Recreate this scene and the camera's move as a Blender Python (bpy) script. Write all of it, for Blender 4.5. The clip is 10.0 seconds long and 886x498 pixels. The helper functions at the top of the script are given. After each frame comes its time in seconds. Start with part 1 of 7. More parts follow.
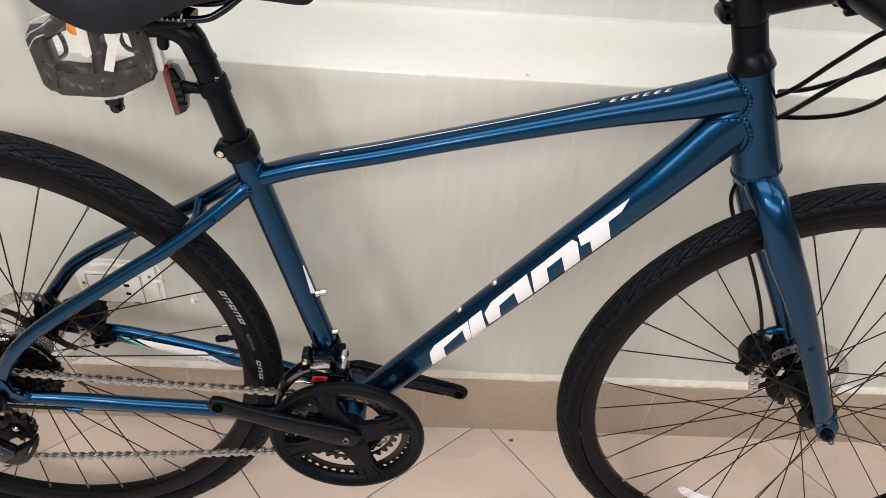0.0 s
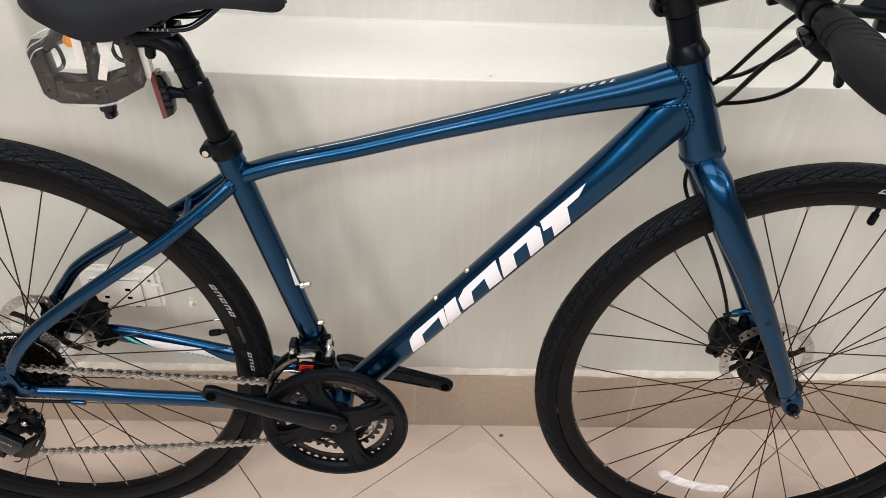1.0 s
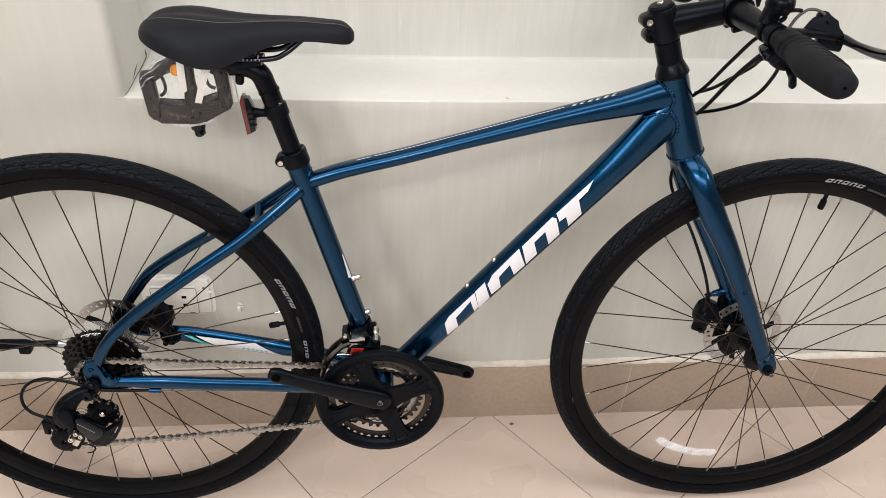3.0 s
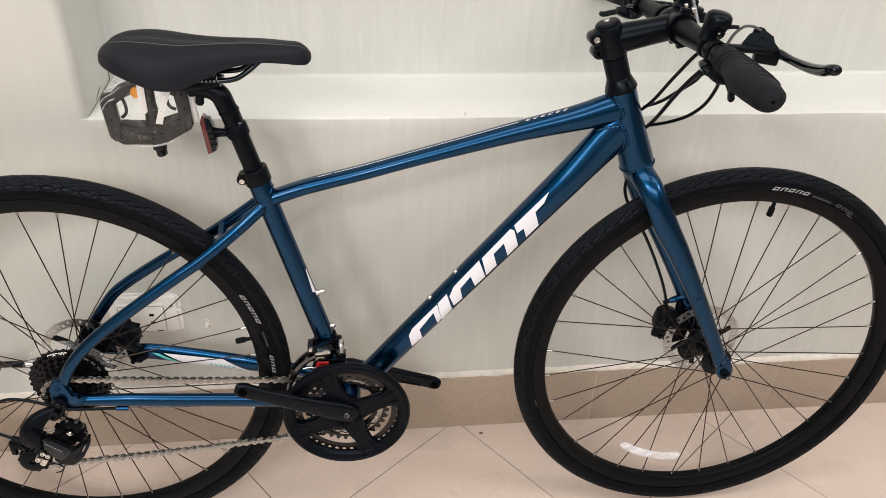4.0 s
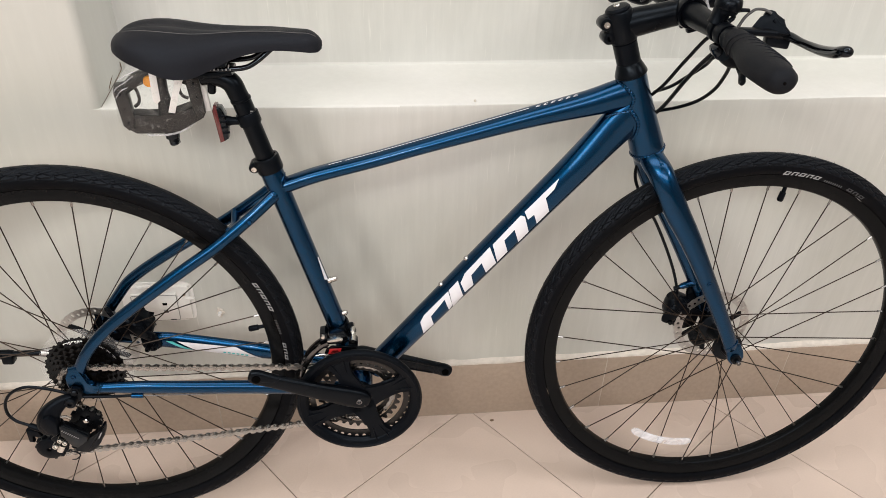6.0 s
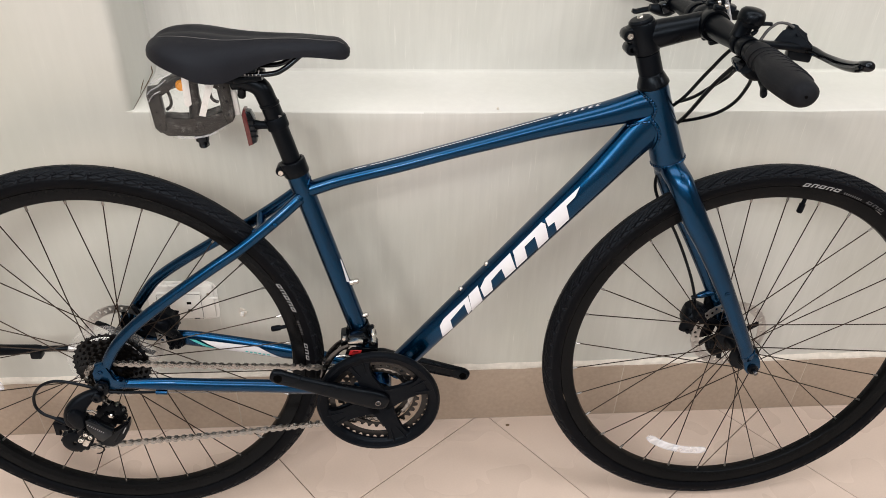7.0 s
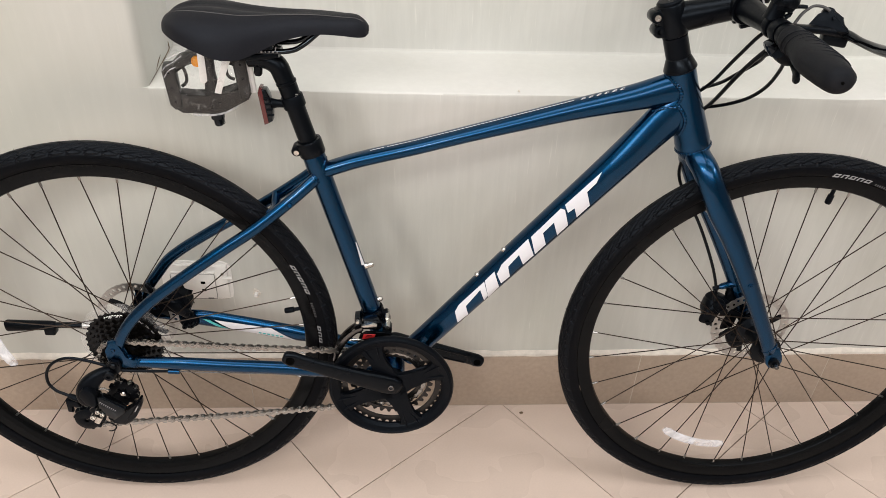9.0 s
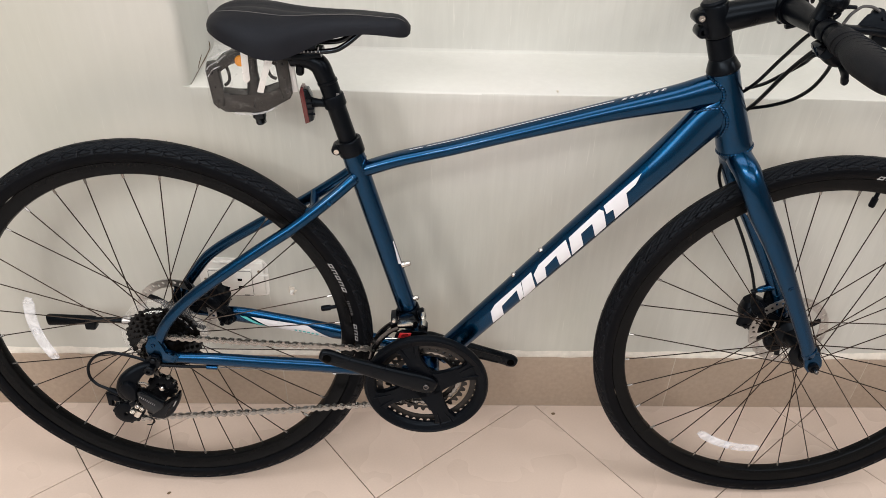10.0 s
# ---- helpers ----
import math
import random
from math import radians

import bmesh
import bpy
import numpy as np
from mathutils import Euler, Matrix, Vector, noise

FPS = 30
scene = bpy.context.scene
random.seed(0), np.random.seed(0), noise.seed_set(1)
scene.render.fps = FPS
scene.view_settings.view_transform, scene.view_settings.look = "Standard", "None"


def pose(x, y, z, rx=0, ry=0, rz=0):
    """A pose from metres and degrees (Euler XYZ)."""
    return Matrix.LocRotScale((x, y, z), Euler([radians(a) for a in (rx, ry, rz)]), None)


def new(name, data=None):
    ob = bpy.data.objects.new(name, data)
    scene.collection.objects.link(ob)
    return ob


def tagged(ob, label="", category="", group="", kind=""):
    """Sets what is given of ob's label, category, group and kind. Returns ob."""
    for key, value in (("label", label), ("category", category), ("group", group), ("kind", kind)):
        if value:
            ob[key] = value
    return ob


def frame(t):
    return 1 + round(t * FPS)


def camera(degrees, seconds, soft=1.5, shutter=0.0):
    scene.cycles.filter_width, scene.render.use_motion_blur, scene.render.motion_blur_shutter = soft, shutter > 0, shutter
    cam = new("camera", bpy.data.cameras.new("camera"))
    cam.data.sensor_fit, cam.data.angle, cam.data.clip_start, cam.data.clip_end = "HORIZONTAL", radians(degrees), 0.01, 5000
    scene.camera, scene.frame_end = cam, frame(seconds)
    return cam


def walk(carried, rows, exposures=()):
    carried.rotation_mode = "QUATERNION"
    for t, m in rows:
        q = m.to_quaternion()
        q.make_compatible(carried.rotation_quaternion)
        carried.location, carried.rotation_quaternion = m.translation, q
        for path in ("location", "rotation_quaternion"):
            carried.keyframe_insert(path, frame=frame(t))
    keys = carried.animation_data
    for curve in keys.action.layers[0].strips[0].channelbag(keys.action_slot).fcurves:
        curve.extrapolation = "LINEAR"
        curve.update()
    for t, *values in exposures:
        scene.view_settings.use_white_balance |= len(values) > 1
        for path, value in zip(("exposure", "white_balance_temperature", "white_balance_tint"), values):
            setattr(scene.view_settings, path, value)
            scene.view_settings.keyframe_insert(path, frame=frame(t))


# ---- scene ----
# Camera and its walk
cam = camera(60.39, 10.0, soft=0.5)
walk(cam, [
    (0.0, pose(-0.0369, 0.6900, 1.1785, 47.333, -3.575, -0.009)),
    (0.3, pose(-0.0061, 0.6535, 1.1753, 47.991, -2.846, 0.497)),
    (0.5, pose(0.0078, 0.6320, 1.1792, 48.455, -2.481, 0.365)),
    (0.7, pose(0.0194, 0.6247, 1.1756, 48.988, -2.103, 0.122)),
    (1.0, pose(0.0158, 0.6079, 1.1836, 49.728, -1.582, -0.198)),
    (1.3, pose(-0.0175, 0.5745, 1.1861, 50.570, -1.234, -0.681)),
    (1.5, pose(-0.0495, 0.5437, 1.1918, 51.047, -1.224, -1.230)),
    (1.7, pose(-0.0696, 0.5116, 1.2025, 51.560, -1.211, -1.678)),
    (2.0, pose(-0.0821, 0.4741, 1.2165, 52.223, -1.424, -2.300)),
    (2.2, pose(-0.0895, 0.4541, 1.2237, 52.617, -1.622, -2.715)),
    (3.3, pose(-0.1056, 0.4056, 1.2263, 54.436, -2.173, -4.647)),
    (3.5, pose(-0.0995, 0.3999, 1.2324, 54.724, -2.169, -5.052)),
    (3.7, pose(-0.0902, 0.3957, 1.2388, 54.844, -2.168, -5.471)),
    (4.0, pose(-0.0771, 0.3910, 1.2421, 54.942, -2.026, -5.951)),
    (4.3, pose(-0.0724, 0.3887, 1.2429, 54.891, -1.873, -6.347)),
    (4.5, pose(-0.0753, 0.3884, 1.2411, 54.846, -1.801, -6.558)),
    (4.7, pose(-0.0798, 0.3878, 1.2397, 54.854, -1.795, -6.719)),
    (5.0, pose(-0.0804, 0.3897, 1.2382, 54.704, -1.624, -6.821)),
    (5.3, pose(-0.0783, 0.3889, 1.2397, 54.513, -1.493, -6.718)),
    (5.5, pose(-0.0776, 0.3909, 1.2374, 54.437, -1.523, -6.465)),
    (5.7, pose(-0.0788, 0.3876, 1.2357, 54.393, -1.482, -6.183)),
    (6.8, pose(-0.0960, 0.3696, 1.2468, 54.662, -1.514, -4.426)),
    (7.0, pose(-0.0945, 0.3671, 1.2469, 54.778, -1.618, -4.179)),
    (7.3, pose(-0.0917, 0.3684, 1.2457, 54.750, -1.772, -3.817)),
    (7.5, pose(-0.0928, 0.3694, 1.2440, 54.744, -1.804, -3.667)),
    (7.7, pose(-0.0950, 0.3711, 1.2427, 54.585, -1.865, -3.493)),
    (8.0, pose(-0.0979, 0.3770, 1.2385, 54.375, -1.909, -3.344)),
    (8.3, pose(-0.0992, 0.3803, 1.2346, 53.971, -1.923, -3.120)),
    (8.5, pose(-0.0985, 0.3816, 1.2343, 53.879, -1.969, -3.035)),
    (8.7, pose(-0.0946, 0.3836, 1.2342, 53.820, -1.949, -2.834)),
    (9.0, pose(-0.0930, 0.3846, 1.2351, 53.529, -1.869, -2.452)),
    (9.3, pose(-0.0959, 0.3859, 1.2353, 53.483, -1.800, -1.996)),
    (9.5, pose(-0.0990, 0.3860, 1.2345, 53.425, -1.675, -1.523)),
    (9.7, pose(-0.1055, 0.3873, 1.2351, 53.361, -1.582, -1.148)),
    (10.0, pose(-0.1147, 0.3843, 1.2361, 53.422, -1.304, -0.699)),
], exposures=[(0.0, 0.03), (2.0, 0.0), (4.5, -0.03), (7.0, -0.05), (8.5, -0.09), (10.0, -0.08)])

# World, lamps and added fill
world = bpy.data.worlds.new("world")
scene.world = world
world.use_nodes = True
world.node_tree.nodes["Background"].inputs[0].default_value = (0.9, 0.95, 1.0, 1)
world.node_tree.nodes["Background"].inputs[1].default_value = 0.05

def lamp_or_fill(x, y, z, sx, sy, watts, colour=(1.0, 0.985, 0.97)):
    data = bpy.data.lights.new("lamp_or_fill_light", "AREA")
    data.shape, data.size, data.size_y, data.energy, data.color = "RECTANGLE", sx, sy, watts, colour
    ob = new("lamp_or_fill_light", data)
    ob.matrix_world = pose(x, y, z)
    return ob

# x, y, width, length, watts, colour
WARM, NEUTRAL = (1.0, 0.955, 0.895), (1.0, 0.979, 0.975)
# Broad third and fourth panels are added fill; small ones follow highlights and shadows
LAMPS_AND_FILL = ((-0.95, -1.30, 0.36, 0.42, 22, WARM), (-1.95, -1.30, 0.50, 0.60, 44, WARM), (-0.45, -2.55, 5.20, 1.90, 146, NEUTRAL), (-0.10, 0.72, 5.00, 0.90, 39.5, NEUTRAL), (2.95, -0.10, 0.60, 0.90, 30, NEUTRAL))
for _x, _y, _sx, _sy, _watts, _colour in LAMPS_AND_FILL:
    lamp_or_fill(_x, _y, 2.70, _sx, _sy, _watts, _colour)


# Materials
def nodes_of(name):
    mat = bpy.data.materials.new(name)
    mat.use_nodes = True
    nt = mat.node_tree
    return mat, nt, nt.nodes["Principled BSDF"]

def node(nt, kind, **values):
    n = nt.nodes.new(kind)
    for key, value in values.items():
        n.inputs[key].default_value = value
    return n

def plain(name, colour, rough=0.5, metal=0.0, coat=0.0, spec=0.5, tint=(1, 1, 1), grain=0.0, scale=400.0, bump=0.0, bump_scale=600.0, vary=0.0, stretch=(1, 1, 1)):
    """A principled surface with two scales of noise on its colour and roughness, and fine relief."""
    mat, nt, bs = nodes_of(name)
    bs.inputs["Metallic"].default_value = metal
    bs.inputs["Specular IOR Level"].default_value = spec
    bs.inputs["Specular Tint"].default_value = (*tint, 1)
    bs.inputs["Coat Weight"].default_value = coat
    bs.inputs["Coat Roughness"].default_value = 0.06
    co = nt.nodes.new("ShaderNodeTexCoord")
    mp = nt.nodes.new("ShaderNodeMapping")
    mp.inputs["Scale"].default_value = stretch
    nt.links.new(co.outputs["Object"], mp.inputs["Vector"])
    fine = node(nt, "ShaderNodeTexNoise", Scale=scale, Detail=4.0)
    broad = node(nt, "ShaderNodeTexNoise", Scale=scale / 30, Detail=3.0)
    nt.links.new(mp.outputs[0], fine.inputs["Vector"])
    nt.links.new(mp.outputs[0], broad.inputs["Vector"])
    add = nt.nodes.new("ShaderNodeMath")
    add.operation = "ADD"
    nt.links.new(fine.outputs[0], add.inputs[0])
    nt.links.new(broad.outputs[0], add.inputs[1])
    lo = [max(c * (1 - grain), 0) for c in colour] + [1]
    hi = [min(c * (1 + grain), 1) for c in colour] + [1]
    ramp = nt.nodes.new("ShaderNodeValToRGB")
    half = nt.nodes.new("ShaderNodeMath")
    half.operation = "MULTIPLY"
    half.inputs[1].default_value = 0.5
    nt.links.new(add.outputs[0], half.inputs[0])
    nt.links.new(half.outputs[0], ramp.inputs[0])
    ramp.color_ramp.elements[0].position, ramp.color_ramp.elements[1].position = 0.3, 0.7
    ramp.color_ramp.elements[0].color, ramp.color_ramp.elements[1].color = lo, hi
    out = ramp.outputs[0]
    if vary:
        info = nt.nodes.new("ShaderNodeObjectInfo")
        mr = node(nt, "ShaderNodeMapRange")
        mr.inputs[3].default_value, mr.inputs[4].default_value = 1 - vary, 1 + vary
        nt.links.new(info.outputs["Random"], mr.inputs[0])
        hsv = nt.nodes.new("ShaderNodeHueSaturation")
        nt.links.new(mr.outputs[0], hsv.inputs["Value"])
        nt.links.new(out, hsv.inputs["Color"])
        out = hsv.outputs[0]
    nt.links.new(out, bs.inputs["Base Color"])
    mr = node(nt, "ShaderNodeMapRange")
    mr.inputs[3].default_value, mr.inputs[4].default_value = rough * 0.85, min(rough * 1.15, 1)
    nt.links.new(broad.outputs[0], mr.inputs[0])
    nt.links.new(mr.outputs[0], bs.inputs["Roughness"])
    if bump:
        bn = node(nt, "ShaderNodeTexNoise", Scale=bump_scale, Detail=3.0)
        nt.links.new(mp.outputs[0], bn.inputs["Vector"])
        bp = node(nt, "ShaderNodeBump", Strength=bump, Distance=0.001)
        nt.links.new(bn.outputs[0], bp.inputs["Height"])
        nt.links.new(bp.outputs[0], bs.inputs["Normal"])
    return mat

def wall_paint(name, colour, drag_lo=0.965, drag_hi=1.075, relief=0.22, scratches=0.33, smudge=None):
    """Cream emulsion with vertical brush drags, faint stains and roller relief."""
    mat, nt, bs = nodes_of(name)
    co = nt.nodes.new("ShaderNodeTexCoord")
    mp = nt.nodes.new("ShaderNodeMapping")
    mp.inputs["Scale"].default_value = (70, 70, 6)
    mp.inputs["Rotation"].default_value = (0, radians(4), 0)
    nt.links.new(co.outputs["Object"], mp.inputs["Vector"])
    drag = node(nt, "ShaderNodeTexNoise", Scale=1.0, Detail=5.0, Roughness=0.62)
    nt.links.new(mp.outputs[0], drag.inputs["Vector"])
    patch = node(nt, "ShaderNodeTexNoise", Scale=2.2, Detail=5.0)
    nt.links.new(co.outputs["Object"], patch.inputs["Vector"])
    r1 = nt.nodes.new("ShaderNodeValToRGB")
    r1.color_ramp.elements[0].position, r1.color_ramp.elements[1].position = 0.40, 0.80
    r1.color_ramp.elements[0].color = (*[c * drag_lo for c in colour], 1)
    r1.color_ramp.elements[1].color = (*[min(c * drag_hi, 1) for c in colour], 1)
    nt.links.new(drag.outputs[0], r1.inputs[0])
    r2 = nt.nodes.new("ShaderNodeValToRGB")
    r2.color_ramp.elements[0].position, r2.color_ramp.elements[1].position = 0.3, 0.7
    r2.color_ramp.elements[0].color, r2.color_ramp.elements[1].color = (0.88, 0.895, 0.85, 1), (1, 1, 1, 1)
    nt.links.new(patch.outputs[0], r2.inputs[0])
    mix = nt.nodes.new("ShaderNodeMix")
    mix.data_type, mix.blend_type = "RGBA", "MULTIPLY"
    mix.inputs[0].default_value = 1.0
    nt.links.new(r1.outputs[0], mix.inputs[6])
    nt.links.new(r2.outputs[0], mix.inputs[7])
    mp2 = nt.nodes.new("ShaderNodeMapping")
    mp2.inputs["Scale"].default_value = (260, 260, 13)
    mp2.inputs["Rotation"].default_value = (0, radians(9), 0)
    nt.links.new(co.outputs["Object"], mp2.inputs["Vector"])
    scratch = node(nt, "ShaderNodeTexNoise", Scale=1.0, Detail=2.0, Roughness=0.5)
    nt.links.new(mp2.outputs[0], scratch.inputs["Vector"])
    r3 = nt.nodes.new("ShaderNodeValToRGB")
    r3.color_ramp.elements[0].position, r3.color_ramp.elements[1].position = 0.66, 0.75
    r3.color_ramp.elements[0].color, r3.color_ramp.elements[1].color = (0, 0, 0, 1), (scratches, scratches, scratches, 1)
    nt.links.new(scratch.outputs[0], r3.inputs[0])
    mix2 = nt.nodes.new("ShaderNodeMix")
    mix2.data_type = "RGBA"
    mix2.inputs[7].default_value = (0.80, 0.79, 0.74, 1)
    nt.links.new(r3.outputs[0], mix2.inputs[0])
    nt.links.new(mix.outputs[2], mix2.inputs[6])
    paint = mix2.outputs[2]
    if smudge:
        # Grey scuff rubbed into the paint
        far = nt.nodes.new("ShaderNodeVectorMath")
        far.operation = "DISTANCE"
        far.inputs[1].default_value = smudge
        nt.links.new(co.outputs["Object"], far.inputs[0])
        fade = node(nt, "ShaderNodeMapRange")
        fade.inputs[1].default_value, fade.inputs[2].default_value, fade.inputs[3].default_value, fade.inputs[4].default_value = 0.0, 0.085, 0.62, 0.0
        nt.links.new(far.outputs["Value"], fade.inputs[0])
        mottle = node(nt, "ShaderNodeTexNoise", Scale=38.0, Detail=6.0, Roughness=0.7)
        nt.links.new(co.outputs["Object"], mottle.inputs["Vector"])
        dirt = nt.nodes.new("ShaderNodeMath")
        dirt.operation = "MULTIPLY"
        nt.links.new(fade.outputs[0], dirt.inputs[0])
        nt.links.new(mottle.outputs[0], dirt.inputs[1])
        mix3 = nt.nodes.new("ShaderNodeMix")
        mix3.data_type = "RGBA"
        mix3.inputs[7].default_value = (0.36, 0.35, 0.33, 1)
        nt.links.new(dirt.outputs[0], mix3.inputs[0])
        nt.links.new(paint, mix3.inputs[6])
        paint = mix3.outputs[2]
    nt.links.new(paint, bs.inputs["Base Color"])
    bs.inputs["Roughness"].default_value = 0.42
    bp = node(nt, "ShaderNodeBump", Strength=relief, Distance=0.0015)
    nt.links.new(drag.outputs[0], bp.inputs["Height"])
    nt.links.new(bp.outputs[0], bs.inputs["Normal"])
    return mat

def glazed_tile(name, colour):
    """Matt-glazed ceramic with soft clouds, fine speckle and a slight change from tile to tile."""
    mat, nt, bs = nodes_of(name)
    co = nt.nodes.new("ShaderNodeTexCoord")
    cloud = node(nt, "ShaderNodeTexNoise", Scale=7.0, Detail=2.0, Roughness=0.4)
    speck = node(nt, "ShaderNodeTexNoise", Scale=260.0, Detail=2.0)
    info = nt.nodes.new("ShaderNodeObjectInfo")
    for n in (cloud, speck):
        nt.links.new(co.outputs["Object"], n.inputs["Vector"])
    total = None
    for source, weight in ((cloud.outputs[0], 0.16), (speck.outputs[0], 0.10), (info.outputs["Random"], 0.05)):
        mul = nt.nodes.new("ShaderNodeMath")
        mul.operation = "MULTIPLY_ADD"
        mul.inputs[1].default_value = weight
        mul.inputs[2].default_value = 0.845
        nt.links.new(source, mul.inputs[0])
        if total is not None:
            mul.inputs[2].default_value = 0.0
            nt.links.new(total, mul.inputs[2])
        total = mul.outputs[0]
    tint = nt.nodes.new("ShaderNodeVectorMath")
    tint.operation = "SCALE"
    tint.inputs[0].default_value = colour
    nt.links.new(total, tint.inputs["Scale"])
    nt.links.new(tint.outputs[0], bs.inputs["Base Color"])
    rough = nt.nodes.new("ShaderNodeMath")
    rough.operation = "MULTIPLY_ADD"
    rough.inputs[1].default_value, rough.inputs[2].default_value = 0.16, 0.20
    nt.links.new(cloud.outputs[0], rough.inputs[0])
    nt.links.new(rough.outputs[0], bs.inputs["Roughness"])
    return mat

def bike_paint():
    """Deep teal-blue metallic lacquer with fine flake under a clear coat."""
    mat, nt, bs = nodes_of("blue_metallic_paint")
    co = nt.nodes.new("ShaderNodeTexCoord")
    flake = node(nt, "ShaderNodeTexVoronoi", Scale=2600.0)
    nt.links.new(co.outputs["Object"], flake.inputs["Vector"])
    ramp = nt.nodes.new("ShaderNodeValToRGB")
    ramp.color_ramp.elements[0].color, ramp.color_ramp.elements[1].color = (0.0008, 0.0265, 0.081, 1), (0.0022, 0.057, 0.142, 1)
    nt.links.new(flake.outputs["Color"], ramp.inputs[0])
    nt.links.new(ramp.outputs[0], bs.inputs["Base Color"])
    bs.inputs["Metallic"].default_value = 1.0
    bs.inputs["Roughness"].default_value = 0.27
    bs.inputs["Coat Weight"].default_value = 0.36
    bs.inputs["Coat Roughness"].default_value = 0.03
    bp = node(nt, "ShaderNodeBump", Strength=0.08, Distance=0.0002)
    nt.links.new(flake.outputs["Distance"], bp.inputs["Height"])
    nt.links.new(bp.outputs[0], bs.inputs["Normal"])
    return mat

def clear(name, colour=(1, 1, 1), rough=0.1, alpha=0.25, milky=0.0, lo=0.35, hi=0.75, scale=28.0):
    """Thin clear plastic: mostly see-through, with gloss and a little milkiness."""
    mat, nt, bs = nodes_of(name)
    bs.inputs["Base Color"].default_value = (*colour, 1)
    bs.inputs["Roughness"].default_value = rough
    tr = nt.nodes.new("ShaderNodeBsdfTransparent")
    mx = nt.nodes.new("ShaderNodeMixShader")
    co = nt.nodes.new("ShaderNodeTexCoord")
    nz = node(nt, "ShaderNodeTexNoise", Scale=scale, Detail=4.0, Distortion=1.5)
    nt.links.new(co.outputs["Object"], nz.inputs["Vector"])
    mr = node(nt, "ShaderNodeMapRange")
    mr.inputs[1].default_value, mr.inputs[2].default_value = lo, hi
    mr.inputs[3].default_value, mr.inputs[4].default_value = alpha * 0.5, min(alpha * 1.6 + milky, 1)
    nt.links.new(nz.outputs[0], mr.inputs[0])
    nt.links.new(mr.outputs[0], mx.inputs[0])
    nt.links.new(tr.outputs[0], mx.inputs[1])
    nt.links.new(bs.outputs[0], mx.inputs[2])
    nt.links.new(mx.outputs[0], nt.nodes["Material Output"].inputs[0])
    bp = node(nt, "ShaderNodeBump", Strength=0.6, Distance=0.004)
    nt.links.new(nz.outputs[0], bp.inputs["Height"])
    nt.links.new(bp.outputs[0], bs.inputs["Normal"])
    return mat

COOL = (0.68, 0.83, 1.0)
PAINT = bike_paint()
CREAM = (0.598, 0.600, 0.572)
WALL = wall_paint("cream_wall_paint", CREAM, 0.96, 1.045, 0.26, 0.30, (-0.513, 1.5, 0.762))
# Niche slightly, ledge clearly lighter than CREAM: overhead light put into the colour
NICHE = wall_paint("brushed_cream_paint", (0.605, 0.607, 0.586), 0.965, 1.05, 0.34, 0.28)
LEDGE = wall_paint("lit_white_ledge_paint", (0.690, 0.692, 0.672), 0.975, 1.025, 0.12, 0.16)
SMOOTH = wall_paint("smooth_cream_paint", CREAM, 0.98, 1.025, 0.10, 0.14)
FAR = plain("dim_room_paint", (0.19, 0.182, 0.175), 0.8, grain=0.06, scale=30)
CEIL = plain("white_ceiling_paint", (0.78, 0.78, 0.75), 0.9, grain=0.03, scale=40)
TILE = glazed_tile("beige_floor_tile", (0.592, 0.488, 0.422))
GROUT = plain("grey_brown_grout", (0.15, 0.12, 0.095), 0.9, grain=0.2, scale=200, bump=0.3)
SKIRT = plain("tan_skirting_tile", (0.385, 0.306, 0.240), 0.3, grain=0.15, scale=110, bump=0.05, bump_scale=150, vary=0.03)
PLASTER = plain("rough_white_filler", (0.68, 0.635, 0.57), 0.85, grain=0.20, scale=70, bump=0.8, bump_scale=260)
RUBBER = plain("black_tyre_rubber", (0.0032, 0.0033, 0.0042), 0.46, spec=0.070, grain=0.3, scale=300, bump=0.25, bump_scale=1500, tint=COOL)
SADDLE = plain("black_saddle_vinyl", (0.0118, 0.0120, 0.0150), 0.50, spec=0.15, grain=0.12, scale=300, bump=0.35, bump_scale=1400, tint=COOL)
GRIP = plain("black_grip_rubber", (0.0092, 0.0094, 0.0112), 0.62, spec=0.13, grain=0.15, scale=300, bump=0.3, bump_scale=1500, tint=COOL)
BLACK = plain("satin_black_alloy", (0.0016, 0.0020, 0.0030), 0.28, spec=0.17, grain=0.15, scale=400, bump=0.08, bump_scale=1200, tint=COOL)
MATT = plain("matt_black_plastic", (0.0021, 0.0027, 0.0042), 0.38, spec=0.11, grain=0.15, scale=400, bump=0.2, bump_scale=1500, tint=COOL)
GLOSS = plain("gloss_black_plastic", (0.0016, 0.0017, 0.0022), 0.11, spec=0.42, grain=0.1, scale=300, tint=COOL)
RIM = plain("black_anodised_rim", (0.0036, 0.0034, 0.0034), 0.26, metal=0.0, spec=0.12, grain=0.15, scale=300, tint=COOL)
SPOKE = plain("black_spoke_steel", (0.030, 0.020, 0.014), 0.35, metal=0.7, grain=0.2, scale=300)
STEEL = plain("bright_steel", (0.62, 0.61, 0.58), 0.26, metal=1.0, grain=0.12, scale=300)
DARKSTEEL = plain("dark_polished_steel", (0.13, 0.13, 0.135), 0.24, metal=1.0, grain=0.15, scale=300)
CHAIN = plain("oiled_chain_steel", (0.33, 0.325, 0.315), 0.27, metal=1.0, grain=0.25, scale=500)
ROTOR = plain("brushed_rotor_steel", (0.47, 0.475, 0.475), 0.33, metal=1.0, grain=0.12, scale=300, stretch=(1, 1, 1))
SPROCKET = plain("black_sprocket_steel", (0.0040, 0.0033, 0.0028), 0.24, metal=0.0, spec=0.24, grain=0.2, scale=300, tint=COOL)
